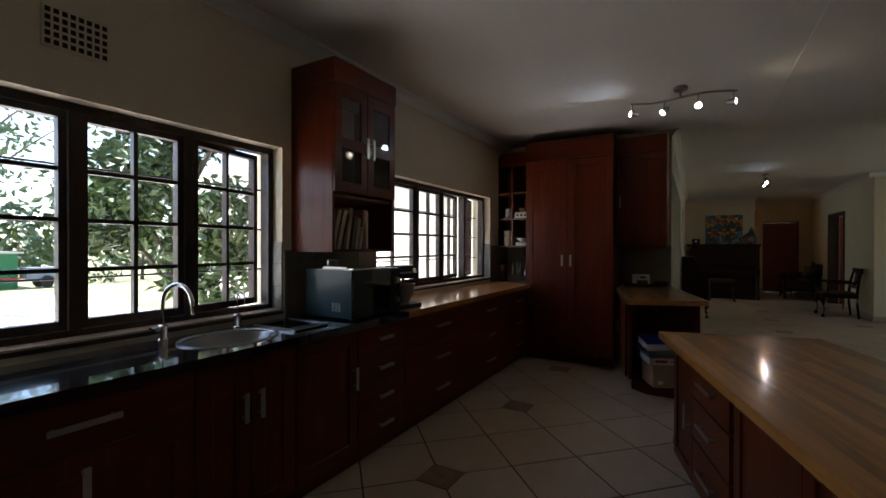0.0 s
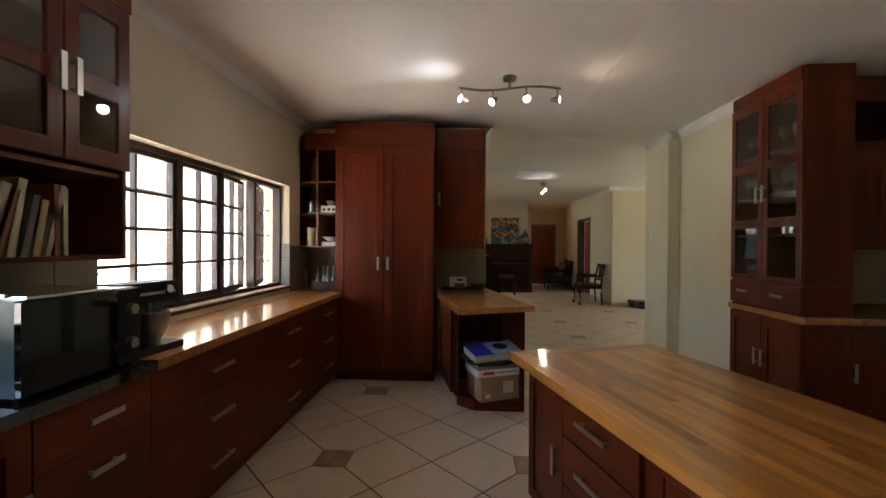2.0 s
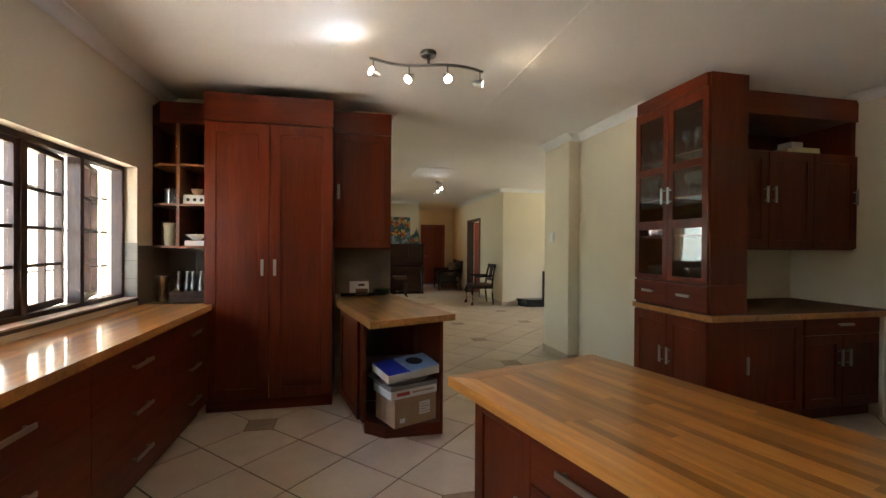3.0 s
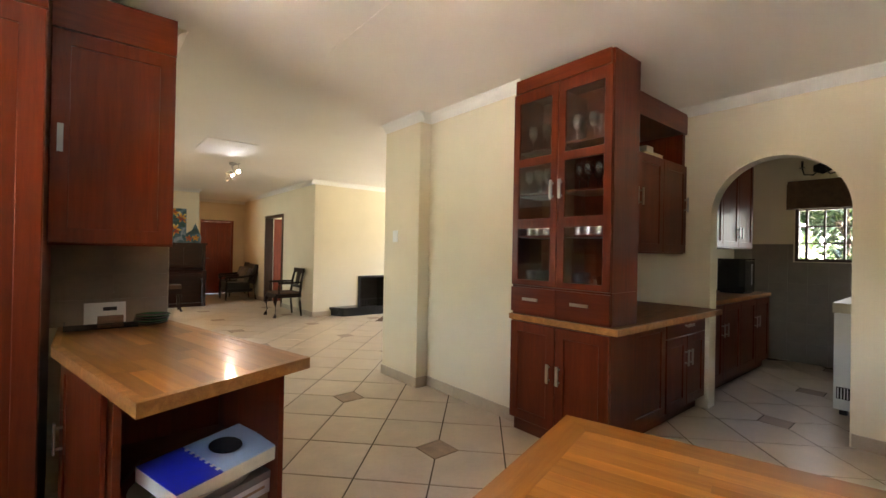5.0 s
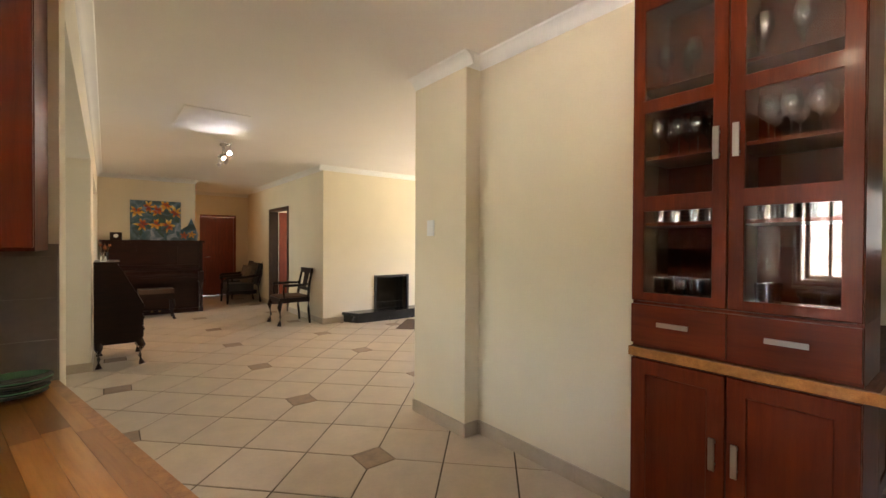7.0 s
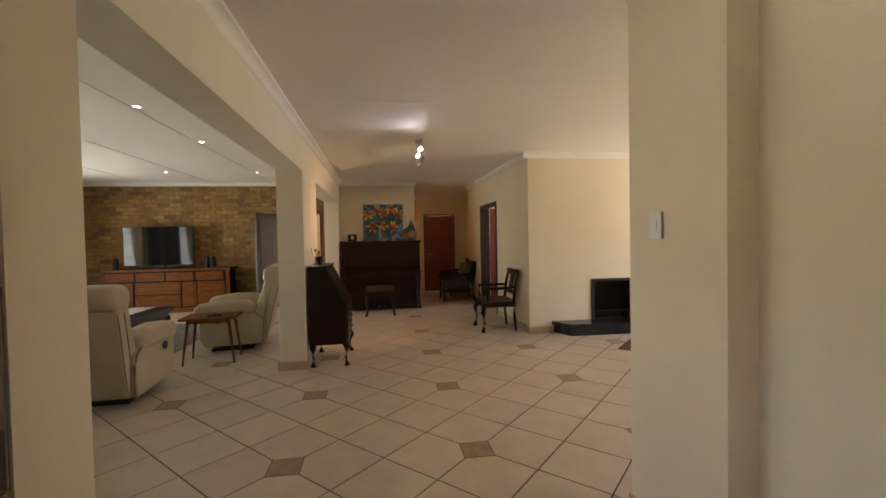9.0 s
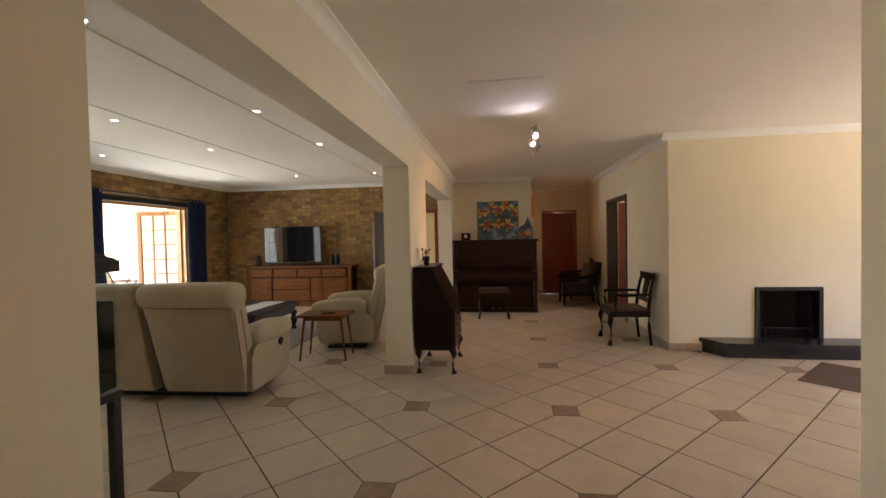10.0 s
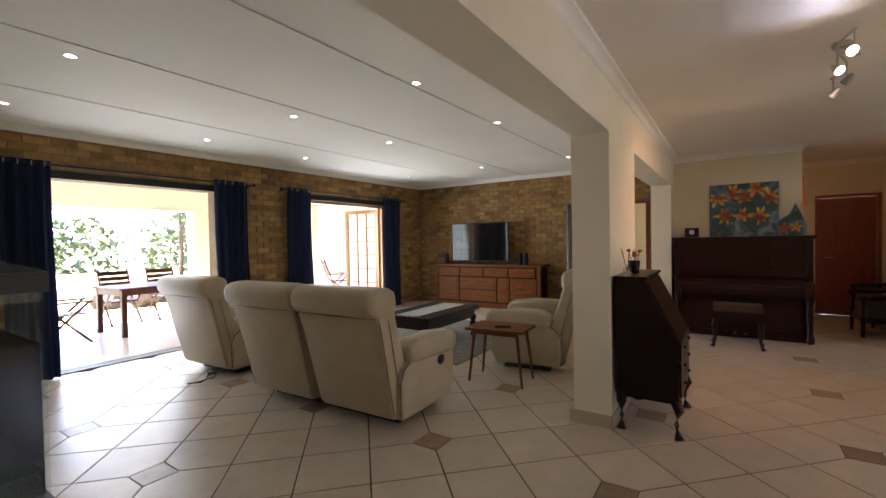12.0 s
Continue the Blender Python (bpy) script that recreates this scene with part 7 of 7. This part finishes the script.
for k in range(22):
    x, y = 0.82 + rng.uniform(-0.07, 0.07), 0.2 + rng.uniform(-0.12, 0.12)
    a, h = rng.uniform(0, 6.28), rng.uniform(0.12, 0.24)
    bm = bmesh.new()
    px, py = math.cos(a), math.sin(a)
    pts = [(0.03 * t * t * px * 2, 0.03 * t * t * py * 2, 0.05 + h * t) for t in (0, 0.33, 0.66, 1)]
    ws = (0.004, 0.008, 0.006, 0.0008)
    rows = [[bm.verts.new((x + p[0] - py * w3, y + p[1] + px * w3, p[2])), bm.verts.new((x + p[0] + py * w3, y + p[1] - px * w3, p[2]))] for p, w3 in zip(pts, ws)]
    for r1, r2 in zip(rows, rows[1:]):
        bm.faces.new((r1[0], r1[1], r2[1], r2[0]))
    part("plant_blade", bm, PLANT, aq)
aqs = thing("aquarium_stand", "black square-tube metal stand under the fish tank", "stand", pose(-1.72, 5.86, 0))
for x in (0.0, AW - 0.03):
    for y in (0.0, AD - 0.03):
        part("leg", boxes((x, x + 0.03, y, y + 0.03, 0, 0.87), bevel=0.003), DARKMETAL, aqs)
part("top_frame", boxes((-0.004, AW + 0.004, -0.004, 0.03, 0.87, 0.899), (-0.004, AW + 0.004, AD - 0.03, AD + 0.004, 0.87, 0.899), (-0.004, 0.03, 0.03, AD - 0.03, 0.87, 0.899), (AW - 0.03, AW + 0.004, 0.03, AD - 0.03, 0.87, 0.899)), DARKMETAL, aqs)
bg = thing("storage_bag", "crumpled white and dark bag under the fish tank", "bag", pose(-1.0, 6.2, 0))
bm = bmesh.new()
bmesh.ops.create_icosphere(bm, subdivisions=3, radius=0.16)
for v in bm.verts:
    v.co.z = max(v.co.z, -0.1) + 0.1
    v.co *= 1 + 0.3 * noise.noise(v.co * 9)
part("body", bm, PAPER, bg)

# ---- downlights ----
LED = glow("downlight_lens", (1.0, 0.96, 0.88), 1.4)
first = None
for x in (-1.72, -3.3, -4.98):
    for y in (7.14, 8.95, 10.45, 13.0):
        if first is None:
            first = thing("downlight", "small recessed round downlight in the lounge ceiling", "ceiling light", pose(x, y, LCEIL), "lounge downlights")
            bm = bmesh.new()
            lathe(bm, [(0.028, -0.001), (0.041, -0.007), (0.046, 0.0)], 24)
            part("ring", bm, WHITEPAINT, first, smooth=True)
            bm = bmesh.new()
            lathe(bm, [(0, -0.0035), (0.028, -0.0025), (0.028, 0.0)], 24)
            part("lens", bm, LED, first)
        else:
            copy_thing(first, pose(x, y, LCEIL))

# ---- outside ----
GRASS = surface("dry_lawn", (0.27, 0.26, 0.13), 0.95, vary=0.4, scale=0.6, fine=18, relief=0.5)
PAVING = surface("pale_concrete", (0.68, 0.65, 0.6), 0.9, vary=0.15, scale=0.8, fine=40, relief=0.4)
structure("ground", boxes((-120, 120, -120, 120, -0.5, -0.21)), GRASS, "dry garden lawn around the house", "ground")
structure("pavement", boxes((-18.5, -2.51, -10, 5.4, -0.21, -0.17), (6.46, 9.5, -3, 6.3, -0.21, -0.17), (7.21, 10.5, 6.3, 12, -0.21, -0.17)), PAVING, "pale sunlit concrete paving by the kitchen", "paving")
structure("patio_floor", boxes((-10.2, -6.04, 5.5, 15.0, -0.21, -0.03)), surface("pale_patio_tile", (0.62, 0.57, 0.49), 0.3, vary=0.12, scale=2.0, fine=30), "pale polished patio floor", "floor")
structure("wall_patio", boxes((-10.2, -9.9, 5.5, 6.2, -0.1, 2.8), (-10.2, -9.9, 11.2, 11.75, -0.1, 2.8), (-10.2, -9.9, 14.6, 15.0, -0.1, 2.8), (-10.2, -9.9, 6.2, 11.2, 2.2, 2.8), (-10.2, -9.9, 11.75, 14.6, 2.2, 2.8), (-9.9, -6.04, 14.8, 15.0, -0.1, 2.8), (-9.9, -6.05, 5.5, 5.7, -0.1, 2.8)), EXTERIOR, "cream plaster patio piers and beams", "wall")
structure("wall_exterior_lounge", boxes((-6.05, -2.52, 5.5, 5.549, -0.2, 2.8)), EXTERIOR, "sunlit cream exterior wall of the lounge wing", "wall")

TEAK = wood("red_brown_patio_wood", (0.07, 0.018, 0.01), (0.16, 0.045, 0.025), 0.5, (0.7, 8, 8))
pt2 = thing("patio_table", "dark red wooden patio table with square legs", "table", pose(-8.1, 9.8, -0.03, 0, 0, 3) @ Matrix.Diagonal((1, 1, 1.07, 1)))
for k in range(8):
    part("slat", boxes((-0.5 + k * 0.125, -0.382 + k * 0.125, -0.95, 0.95, 0.71, 0.735), bevel=0.003, segments=1), TEAK, pt2)
part("apron", boxes((-0.46, 0.46, -0.9, -0.87, 0.62, 0.71), (-0.46, 0.46, 0.87, 0.9, 0.62, 0.71), (-0.46, -0.43, -0.87, 0.87, 0.62, 0.71), (0.43, 0.46, -0.87, 0.87, 0.62, 0.71)), TEAK, pt2)
for sx in (-1, 1):
    for sy in (-1, 1):
        part("leg", boxes((sx * 0.43 - 0.035, sx * 0.43 + 0.035, sy * 0.87 - 0.035, sy * 0.87 + 0.035, 0, 0.71)), TEAK, pt2)


def patio_chair():
    c = thing("folding_chair", "dark red slatted wooden folding patio chair", "chair", pose(-9.1, 9.45, -0.03, 0, 0, 90), "patio chairs")
    # faces local -y
    for k in range(5):
        part("seat_slat", boxes((-0.22, 0.22, -0.2 + k * 0.085, -0.13 + k * 0.085, 0.43, 0.45)), TEAK, c)
    for k in range(4):
        part("back_slat", boxes((-0.22, 0.22, 0.24 + 0.035 * k, 0.255 + 0.035 * k, 0.6 + k * 0.1, 0.68 + k * 0.1)), TEAK, c)
    for s in (-1, 1):
        bm = bmesh.new()
        tube(bm, [(s * 0.24, 0.38, 1.02), (s * 0.24, 0.2, 0.5), (s * 0.24, -0.25, 0.0)], 0.02, 6)
        part("back_leg", bm, TEAK, c)
        bm = bmesh.new()
        tube(bm, [(s * 0.25, -0.22, 0.62), (s * 0.25, 0.1, 0.3), (s * 0.25, 0.36, 0.0)], 0.02, 6)
        part("front_leg", bm, TEAK, c)
        part("armrest", boxes((s * 0.26 - 0.03, s * 0.26 + 0.03, -0.26, 0.26, 0.62, 0.645), bevel=0.004), TEAK, c)
    return c


pc = patio_chair()
for x, y, a in ((-9.1, 10.25, 88), (-8.0, 8.35, 172), (-8.2, 14.0, 150)):
    copy_thing(pc, pose(x, y, -0.03, 0, 0, a))

LEAF = surface("broad_leaf", (0.05, 0.09, 0.022), 0.4, vary=0.5, scale=3, fine=20, relief=0.0)
BARK = surface("rough_bark", (0.09, 0.065, 0.045), 0.9, vary=0.3, scale=14, relief=0.8)


def leaf_cloud(rng, centres, count, size):
    verts, faces = [], []
    for _ in range(count):
        c, r = rng.choice(centres)
        while True:
            d = Vector((rng.uniform(-1, 1), rng.uniform(-1, 1), rng.uniform(-1, 1)))
            if 0.25 < d.length < 1:
                break
        p = Vector(c) + d * r
        a = Vector((rng.gauss(0, 1), rng.gauss(0, 1), rng.gauss(-0.4, 0.8))).normalized()
        b = a.cross(Vector((rng.gauss(0, 1), rng.gauss(0, 1), rng.gauss(0, 1)))).normalized()
        s = size * rng.uniform(0.6, 1.3)
        n = a.cross(b) * s * 0.12
        i = len(verts)
        verts += [p, p + a * s * 0.5 + b * s * 0.26 + n, p + a * s, p + a * s * 0.5 - b * s * 0.26 + n]
        faces += [(i, i + 1, i + 2), (i, i + 2, i + 3)]
    me = bpy.data.meshes.new("crown")
    me.from_pydata([tuple(v) for v in verts], [], faces)
    me.materials.append(LEAF)
    return me


def tree(name, label, x, y, height, spread, count, size, seed, low=0.35):
    rng = random.Random(seed)
    t = thing(name, label, "tree" if "tree" in name else "shrub", pose(x, y, -0.21))
    bm = bmesh.new()
    top = height * 0.75
    tube(bm, [(0, 0, -0.1), (0.05, 0.03, height * 0.3), (-0.04, 0.05, top)], [0.035 * height * 0.5, 0.02 * height * 0.7, 0.02], 10)
    part("trunk", bm, BARK, t, smooth=True)
    centres = []
    for k in range(9):
        a = k * 2.4
        z = height * (low + (0.95 - low) * rng.random())
        r = spread * rng.uniform(0.35, 0.8) * (1.15 - 0.6 * z / height)
        tip = (math.cos(a) * r, math.sin(a) * r, z)
        bm = bmesh.new()
        z0 = max(0.15 * height, z - height * 0.25)
        tube(bm, [(0, 0.03, z0), (tip[0] * 0.5, tip[1] * 0.5, (z0 + z) / 2 + 0.05), tip], [0.03, 0.02, 0.008], 6)
        part("limb", bm, BARK, t, smooth=True)
        centres.append((tip, spread * rng.uniform(0.3, 0.5)))
    ob = new("crown", leaf_cloud(rng, centres, count, size))
    ob.parent = t
    return t


tree("garden_tree", "leafy green garden tree close outside the kitchen window", -5.0, 2.75, 3.9, 1.25, 8500, 0.12, 31, 0.33)
tree("garden_tree", "pale leafy garden tree beyond the paving", -13.5, 3.0, 6.0, 3.0, 1000, 0.2, 32, 0.5)
tree("garden_tree", "leafy tree in the garden beyond the drive", -19.6, 2.0, 6.0, 3.0, 1200, 0.26, 33)
tree("garden_tree", "leafy tree in the garden beyond the patio", -15.5, 13.5, 5.0, 2.4, 2600, 0.16, 34, 0.15)
tree("garden_tree", "leafy tree in the garden beyond the patio", -18, 18.5, 6.0, 3.2, 3000, 0.2, 35, 0.15)
tree("garden_tree", "spreading tree in the garden beyond the patio", -22, 10.2, 5.0, 2.6, 2200, 0.2, 36, 0.1)
tree("garden_shrub", "leafy shrub outside the scullery window", 8.3, 3.6, 3.2, 1.5, 6000, 0.14, 37, 0.1)
far = leaf_cloud(random.Random(40), [((-34 + 5 * math.sin(k * 1.7), -30 + k * 4.2, 0.9 + 0.7 * math.sin(k * 2.3)), 2.6) for k in range(20)] + [((24, -12 + 4 * k, 2.5), 4) for k in range(10)], 16000, 0.6)
fw = new("far_trees", far)
tagged(fw, "distant belt of leafy trees round the garden", "trees", "", "stuff")
rocks = thing("garden_rocks", "heap of grey garden rocks beyond the patio", "rocks", pose(-13.6, 11.9, -0.21))
for k in range(9):
    bm = bmesh.new()
    bmesh.ops.create_icosphere(bm, subdivisions=2, radius=rng.uniform(0.25, 0.5))
    for v in bm.verts:
        v.co *= 1 + 0.4 * noise.noise(v.co * 3 + Vector((k * 3, 0, 0)))
    part("rock", bm, STONE, rocks, m=pose(rng.uniform(-0.8, 0.8), rng.uniform(-1.2, 1.2), 0.2))
shed = thing("garden_shed", "small green-walled garden shed with a flat roof", "shed", pose(-21.9, 4.75, -0.21) @ Matrix.Diagonal((0.9, 0.9, 0.66, 1)))
GREENP = surface("green_sheet_paint", (0.02, 0.17, 0.06), 0.5, vary=0.15)
part("wall", boxes((-0.9, 0.9, -1.1, 1.1, 0, 1.9)), GREENP, shed)
part("roof", boxes((-1.05, 1.05, -1.25, 1.25, 1.9, 2.0)), STEEL, shed)
part("door", boxes((0.9, 0.93, -0.35, 0.35, 0.0, 1.75)), GREENP, shed)
tl = thing("garden_trailer", "small red and grey garden trailer parked by the shed", "trailer", pose(-21.0, 6.4, -0.21) @ Matrix.Diagonal((0.6, 0.6, 0.75, 1)))
part("tub", boxes((-0.6, 0.6, -0.9, 0.9, 0.45, 1.0), bevel=0.03), surface("grey_blue_steel", (0.2, 0.22, 0.27), 0.5), tl)
part("drawbar", boxes((-0.05, 0.05, -1.9, -0.9, 0.45, 0.53)), surface("red_steel", (0.4, 0.03, 0.03), 0.5), tl)
for s in (-1, 1):
    bm = bmesh.new()
    rod(bm, (s * 0.62, 0, 0.3), (s * 0.76, 0, 0.3), 0.3, n=20)
    part("wheel", bm, BLACKPLASTIC, tl, smooth=True)

# ---- tiles and bricks ----
LX, LY, TX, TY, CUT = 1.243, 1.273, 1.15, 8.545, 0.1
TS = 1.25 / math.sqrt(8)
HALF = TS / math.sqrt(2)
SX, SY = LX / 1.25, LY / 1.25


def tile_mesh(clip):
    """A floor tile with its corners along x and y; clip: index of the cut corner, or None."""
    g = 0.005
    corners = [(HALF, 0), (0, HALF), (-HALF, 0), (0, -HALF)]
    pts = []
    for k, (x, y) in enumerate(corners):
        r = HALF - g * 1.414
        if k == clip:
            c, s = corners[k][0] / HALF, corners[k][1] / HALF
            d, w = HALF - CUT - g, CUT - g * 0.4
            pts += [(c * d + s * w, s * d - c * w), (c * d - s * w, s * d + c * w)]
        else:
            pts.append((x / HALF * r, y / HALF * r))
    pts = [(x * SX, y * SY) for x, y in pts]
    bm = bmesh.new()
    lo = [bm.verts.new((x, y, -0.01)) for x, y in pts]
    mid = [bm.verts.new((x, y, -0.0012)) for x, y in pts]
    hi = [bm.verts.new((x * 0.994, y * 0.994, 0.0)) for x, y in pts]
    n = len(pts)
    for k in range(n):
        j = (k + 1) % n
        bm.faces.new((lo[k], lo[j], mid[j], mid[k]))
        bm.faces.new((mid[k], mid[j], hi[j], hi[k]))
    bm.faces.new(hi)
    return mesh_of("tile", bm, TILE)


tiles = {c: tile_mesh(c) for c in (None, 0, 1, 2, 3)}
bm = bmesh.new()
box(bm, -CUT + 0.002, CUT - 0.002, -CUT + 0.002, CUT - 0.002, -0.01, -0.0004)
soften(bm, 0.0015, 1)
insert_me = mesh_of("insert_tile", bm, INSERT)


def is_insert(i, j):
    return i % 2 == 0 and j % 2 == 0 and ((i + j) // 2) % 2 == 0


def in_house(x, y):
    return (-2.2 < x < 3.4 and -2.0 < y < 5.8) or (3.4 < x < 6.2 and 2.4 < y < 4.6) or (-5.75 < x < 6.9 and (5.6 if x < 2.0 else 6.35) < y < 10.7) or (-5.75 < x < 2.8 and 10.5 < y < 14.45) or (1.1 < x < 3.0 and 14 < y < 16.1) or (2.6 < x < 5.3 and 11.9 < y < 14.1)


def near_walk(x, y):
    return (-1.9 < x < 2.0 and 2.2 < y < 6.0) or (-3.2 < x < 3.0 and 6.0 <= y < 10.6)


rest_v, rest_f, ins_v, ins_f = [], [], [], []


def add_rest(me, x, y, vs, fs):
    o = len(vs)
    vs += [(v.co.x + x, v.co.y + y, v.co.z) for v in me.vertices]
    fs += [tuple(o + k for k in p.vertices) for p in me.polygons]


made = 0
for i in range(-60, 60):
    for j in range(-60, 60):
        # grid directions at 45 degrees
        vx, vy = TX + (i - j) * HALF * SX, TY + (i + j) * HALF * SY
        if is_insert(i, j) and in_house(vx, vy):
            if near_walk(vx, vy):
                ob = new("insert_tile", insert_me)
                ob.location = (vx, vy, 0)
                ob.parent = floor
            else:
                add_rest(insert_me, vx, vy, ins_v, ins_f)
        cx, cy = vx, vy + HALF * SY
        if not in_house(cx, cy):
            continue
        clip = None
        for c, (a, b) in enumerate(((1, 0), (1, 1), (0, 1), (0, 0))):
            if is_insert(i + a, j + b):
                clip = c
        if near_walk(cx, cy) and made < 300:
            made += 1
            ob = new("floor_tile", tiles[clip])
            ob.location = (cx, cy, 0)
            ob.rotation_euler = (0, 0, 0)
            ob.parent = floor
        else:
            add_rest(tiles[clip], cx, cy, rest_v, rest_f)
for nm, vs, fs, mat in (("floor_tiles", rest_v, rest_f, None), ("insert_tiles", ins_v, ins_f, None)):
    me = bpy.data.meshes.new(nm)
    me.from_pydata(vs, [], fs)
    me.materials.append(TILE if nm == "floor_tiles" else INSERT)
    ob = new(nm, me)
    ob.parent = floor
    tagged(ob, kind="stuff")


# tiled skirting
def skirting(a, b, side, height=0.095, t=0.012):
    a, b, s = Vector(a), Vector(b), Vector(side)
    d = (b - a)
    n = max(1, round(d.length / 0.44))
    sk = tagged(thing("baseboard", "beige tile skirting along the wall foot", "skirting"), kind="structure")
    for k in range(n):
        p, q = a + d * (k / n), a + d * ((k + 1) / n)
        e = d.normalized() * 0.0015
        p, q = p + e, q - e
        r = q + s * t
        xs, ys = sorted((p.x, r.x)), sorted((p.y, r.y))
        part("skirting_tile", boxes((xs[0], xs[1], ys[0], ys[1], -0.001, height), bevel=0.002, segments=1), SKIRT, sk)


for a, b, s in (((1.92, 4.66), (1.92, 5.848), (-1, 0)), ((1.79, 5.86), (1.79, 6.48), (-1, 0)), ((1.778, 5.86), (1.908, 5.86), (0, -1)), ((1.778, 6.48), (3.0, 6.48), (0, 1)),
                ((-0.3, 9.388), (-0.3, 10.442), (1, 0)), ((-0.612, 9.4), (-0.3, 9.4), (0, -1)), ((-0.6, 9.4), (-0.6, 10.43), (-1, 0)), ((-0.3, 5.55), (-0.3, 5.79), (1, 0)),
                ((2.69, 10.508), (2.69, 12.24), (-1, 0)), ((2.69, 13.51), (2.69, 14.82), (-1, 0)), ((2.69, 10.52), (3.05, 10.52), (0, -1)), ((5.05, 10.52), (7.0, 10.52), (0, -1)),
                ((-0.6, 13.5), (-0.3, 13.5), (0, -1)), ((3.5, -2.0), (3.5, 2.99), (-1, 0)), ((3.5, 2.99), (3.65, 2.99), (0, 1)), ((1.29, 16.0), (1.7, 16.0), (0, -1))):
    skirting(a, b, s)

# face bricks
BL, BH, JT = 0.222, 0.073, 0.012


def brick_mesh(axis, w):
    bm = bmesh.new()
    if axis == "y":
        box(bm, -0.02, 0.0, 0, w, 0, BH)
    else:
        box(bm, 0, w, 0.0, 0.02, 0, BH)
    soften(bm, 0.003, 1)
    return mesh_of("brick", bm, BRICK)


full = {a: brick_mesh(a, BL) for a in "xy"}
rng = random.Random(77)
end_wall = bpy.data.objects["wall_lounge_brick_end"]
side_wall = bpy.data.objects["wall_lounge_brick_doors"]
courses = int(2.72 / (BH + JT))
vs, fs = [], []
count = 0
for r in range(courses):
    z = 0.006 + r * (BH + JT)
    x = BX + 0.002 - (0 if r % 2 == 0 else (BL + JT) / 2)
    while x < -0.62:
        cxm = x + BL / 2
        if x >= BX and x + BL < -0.6 and not (-1.66 - BL < x < -0.74 and z < 2.09):
            if -5.4 < x < -1.6 and z > 1.62 and count < 300:
                ob = new("brick", full["x"])
                ob.location = (x, BY + rng.uniform(-0.003, 0.003), z)
                ob.parent = end_wall
                count += 1
            else:
                o = len(vs)
                dx = rng.uniform(-0.003, 0.003)
                vs += [(v.co.x + x, v.co.y + BY + dx, v.co.z + z) for v in full["x"].vertices]
                fs += [tuple(o + k for k in p.vertices) for p in full["x"].polygons]
        x += BL + JT
me = bpy.data.meshes.new("bricks")
me.from_pydata(vs, [], fs)
me.materials.append(BRICK)
ob = new("bricks", me)
ob.parent = end_wall
tagged(ob, kind="stuff")
vs, fs = [], []
for r in range(courses):
    z = 0.006 + r * (BH + JT)
    y = 5.8 - (0 if r % 2 == 0 else (BL + JT) / 2)
    while y < BY - 0.03:
        a, b = max(y, 5.8), min(y + BL, BY - 0.012)
        for d in (D1, D2):
            if z + BH > d[2] and z < d[2] + 0.085 and b > d[0] - 0.1 and a < d[1] + 0.1:
                a = b
            elif z < d[2] + 0.01:
                if a < d[0] < b:
                    b = d[0]
                elif a < d[1] < b:
                    a = d[1]
                elif a >= d[0] and b <= d[1]:
                    a = b
        if b - a > 0.03:
            src = full["y"]
            o = len(vs)
            k2, dx = (b - a) / BL, rng.uniform(-0.003, 0.003)
            vs += [(v.co.x + BX + dx, v.co.y * k2 + a, v.co.z + z) for v in src.vertices]
            fs += [tuple(o + k for k in p.vertices) for p in src.polygons]
        y += BL + JT
me = bpy.data.meshes.new("bricks")
me.from_pydata(vs, [], fs)
me.materials.append(BRICK)
ob = new("bricks", me)
ob.parent = side_wall
tagged(ob, kind="stuff")
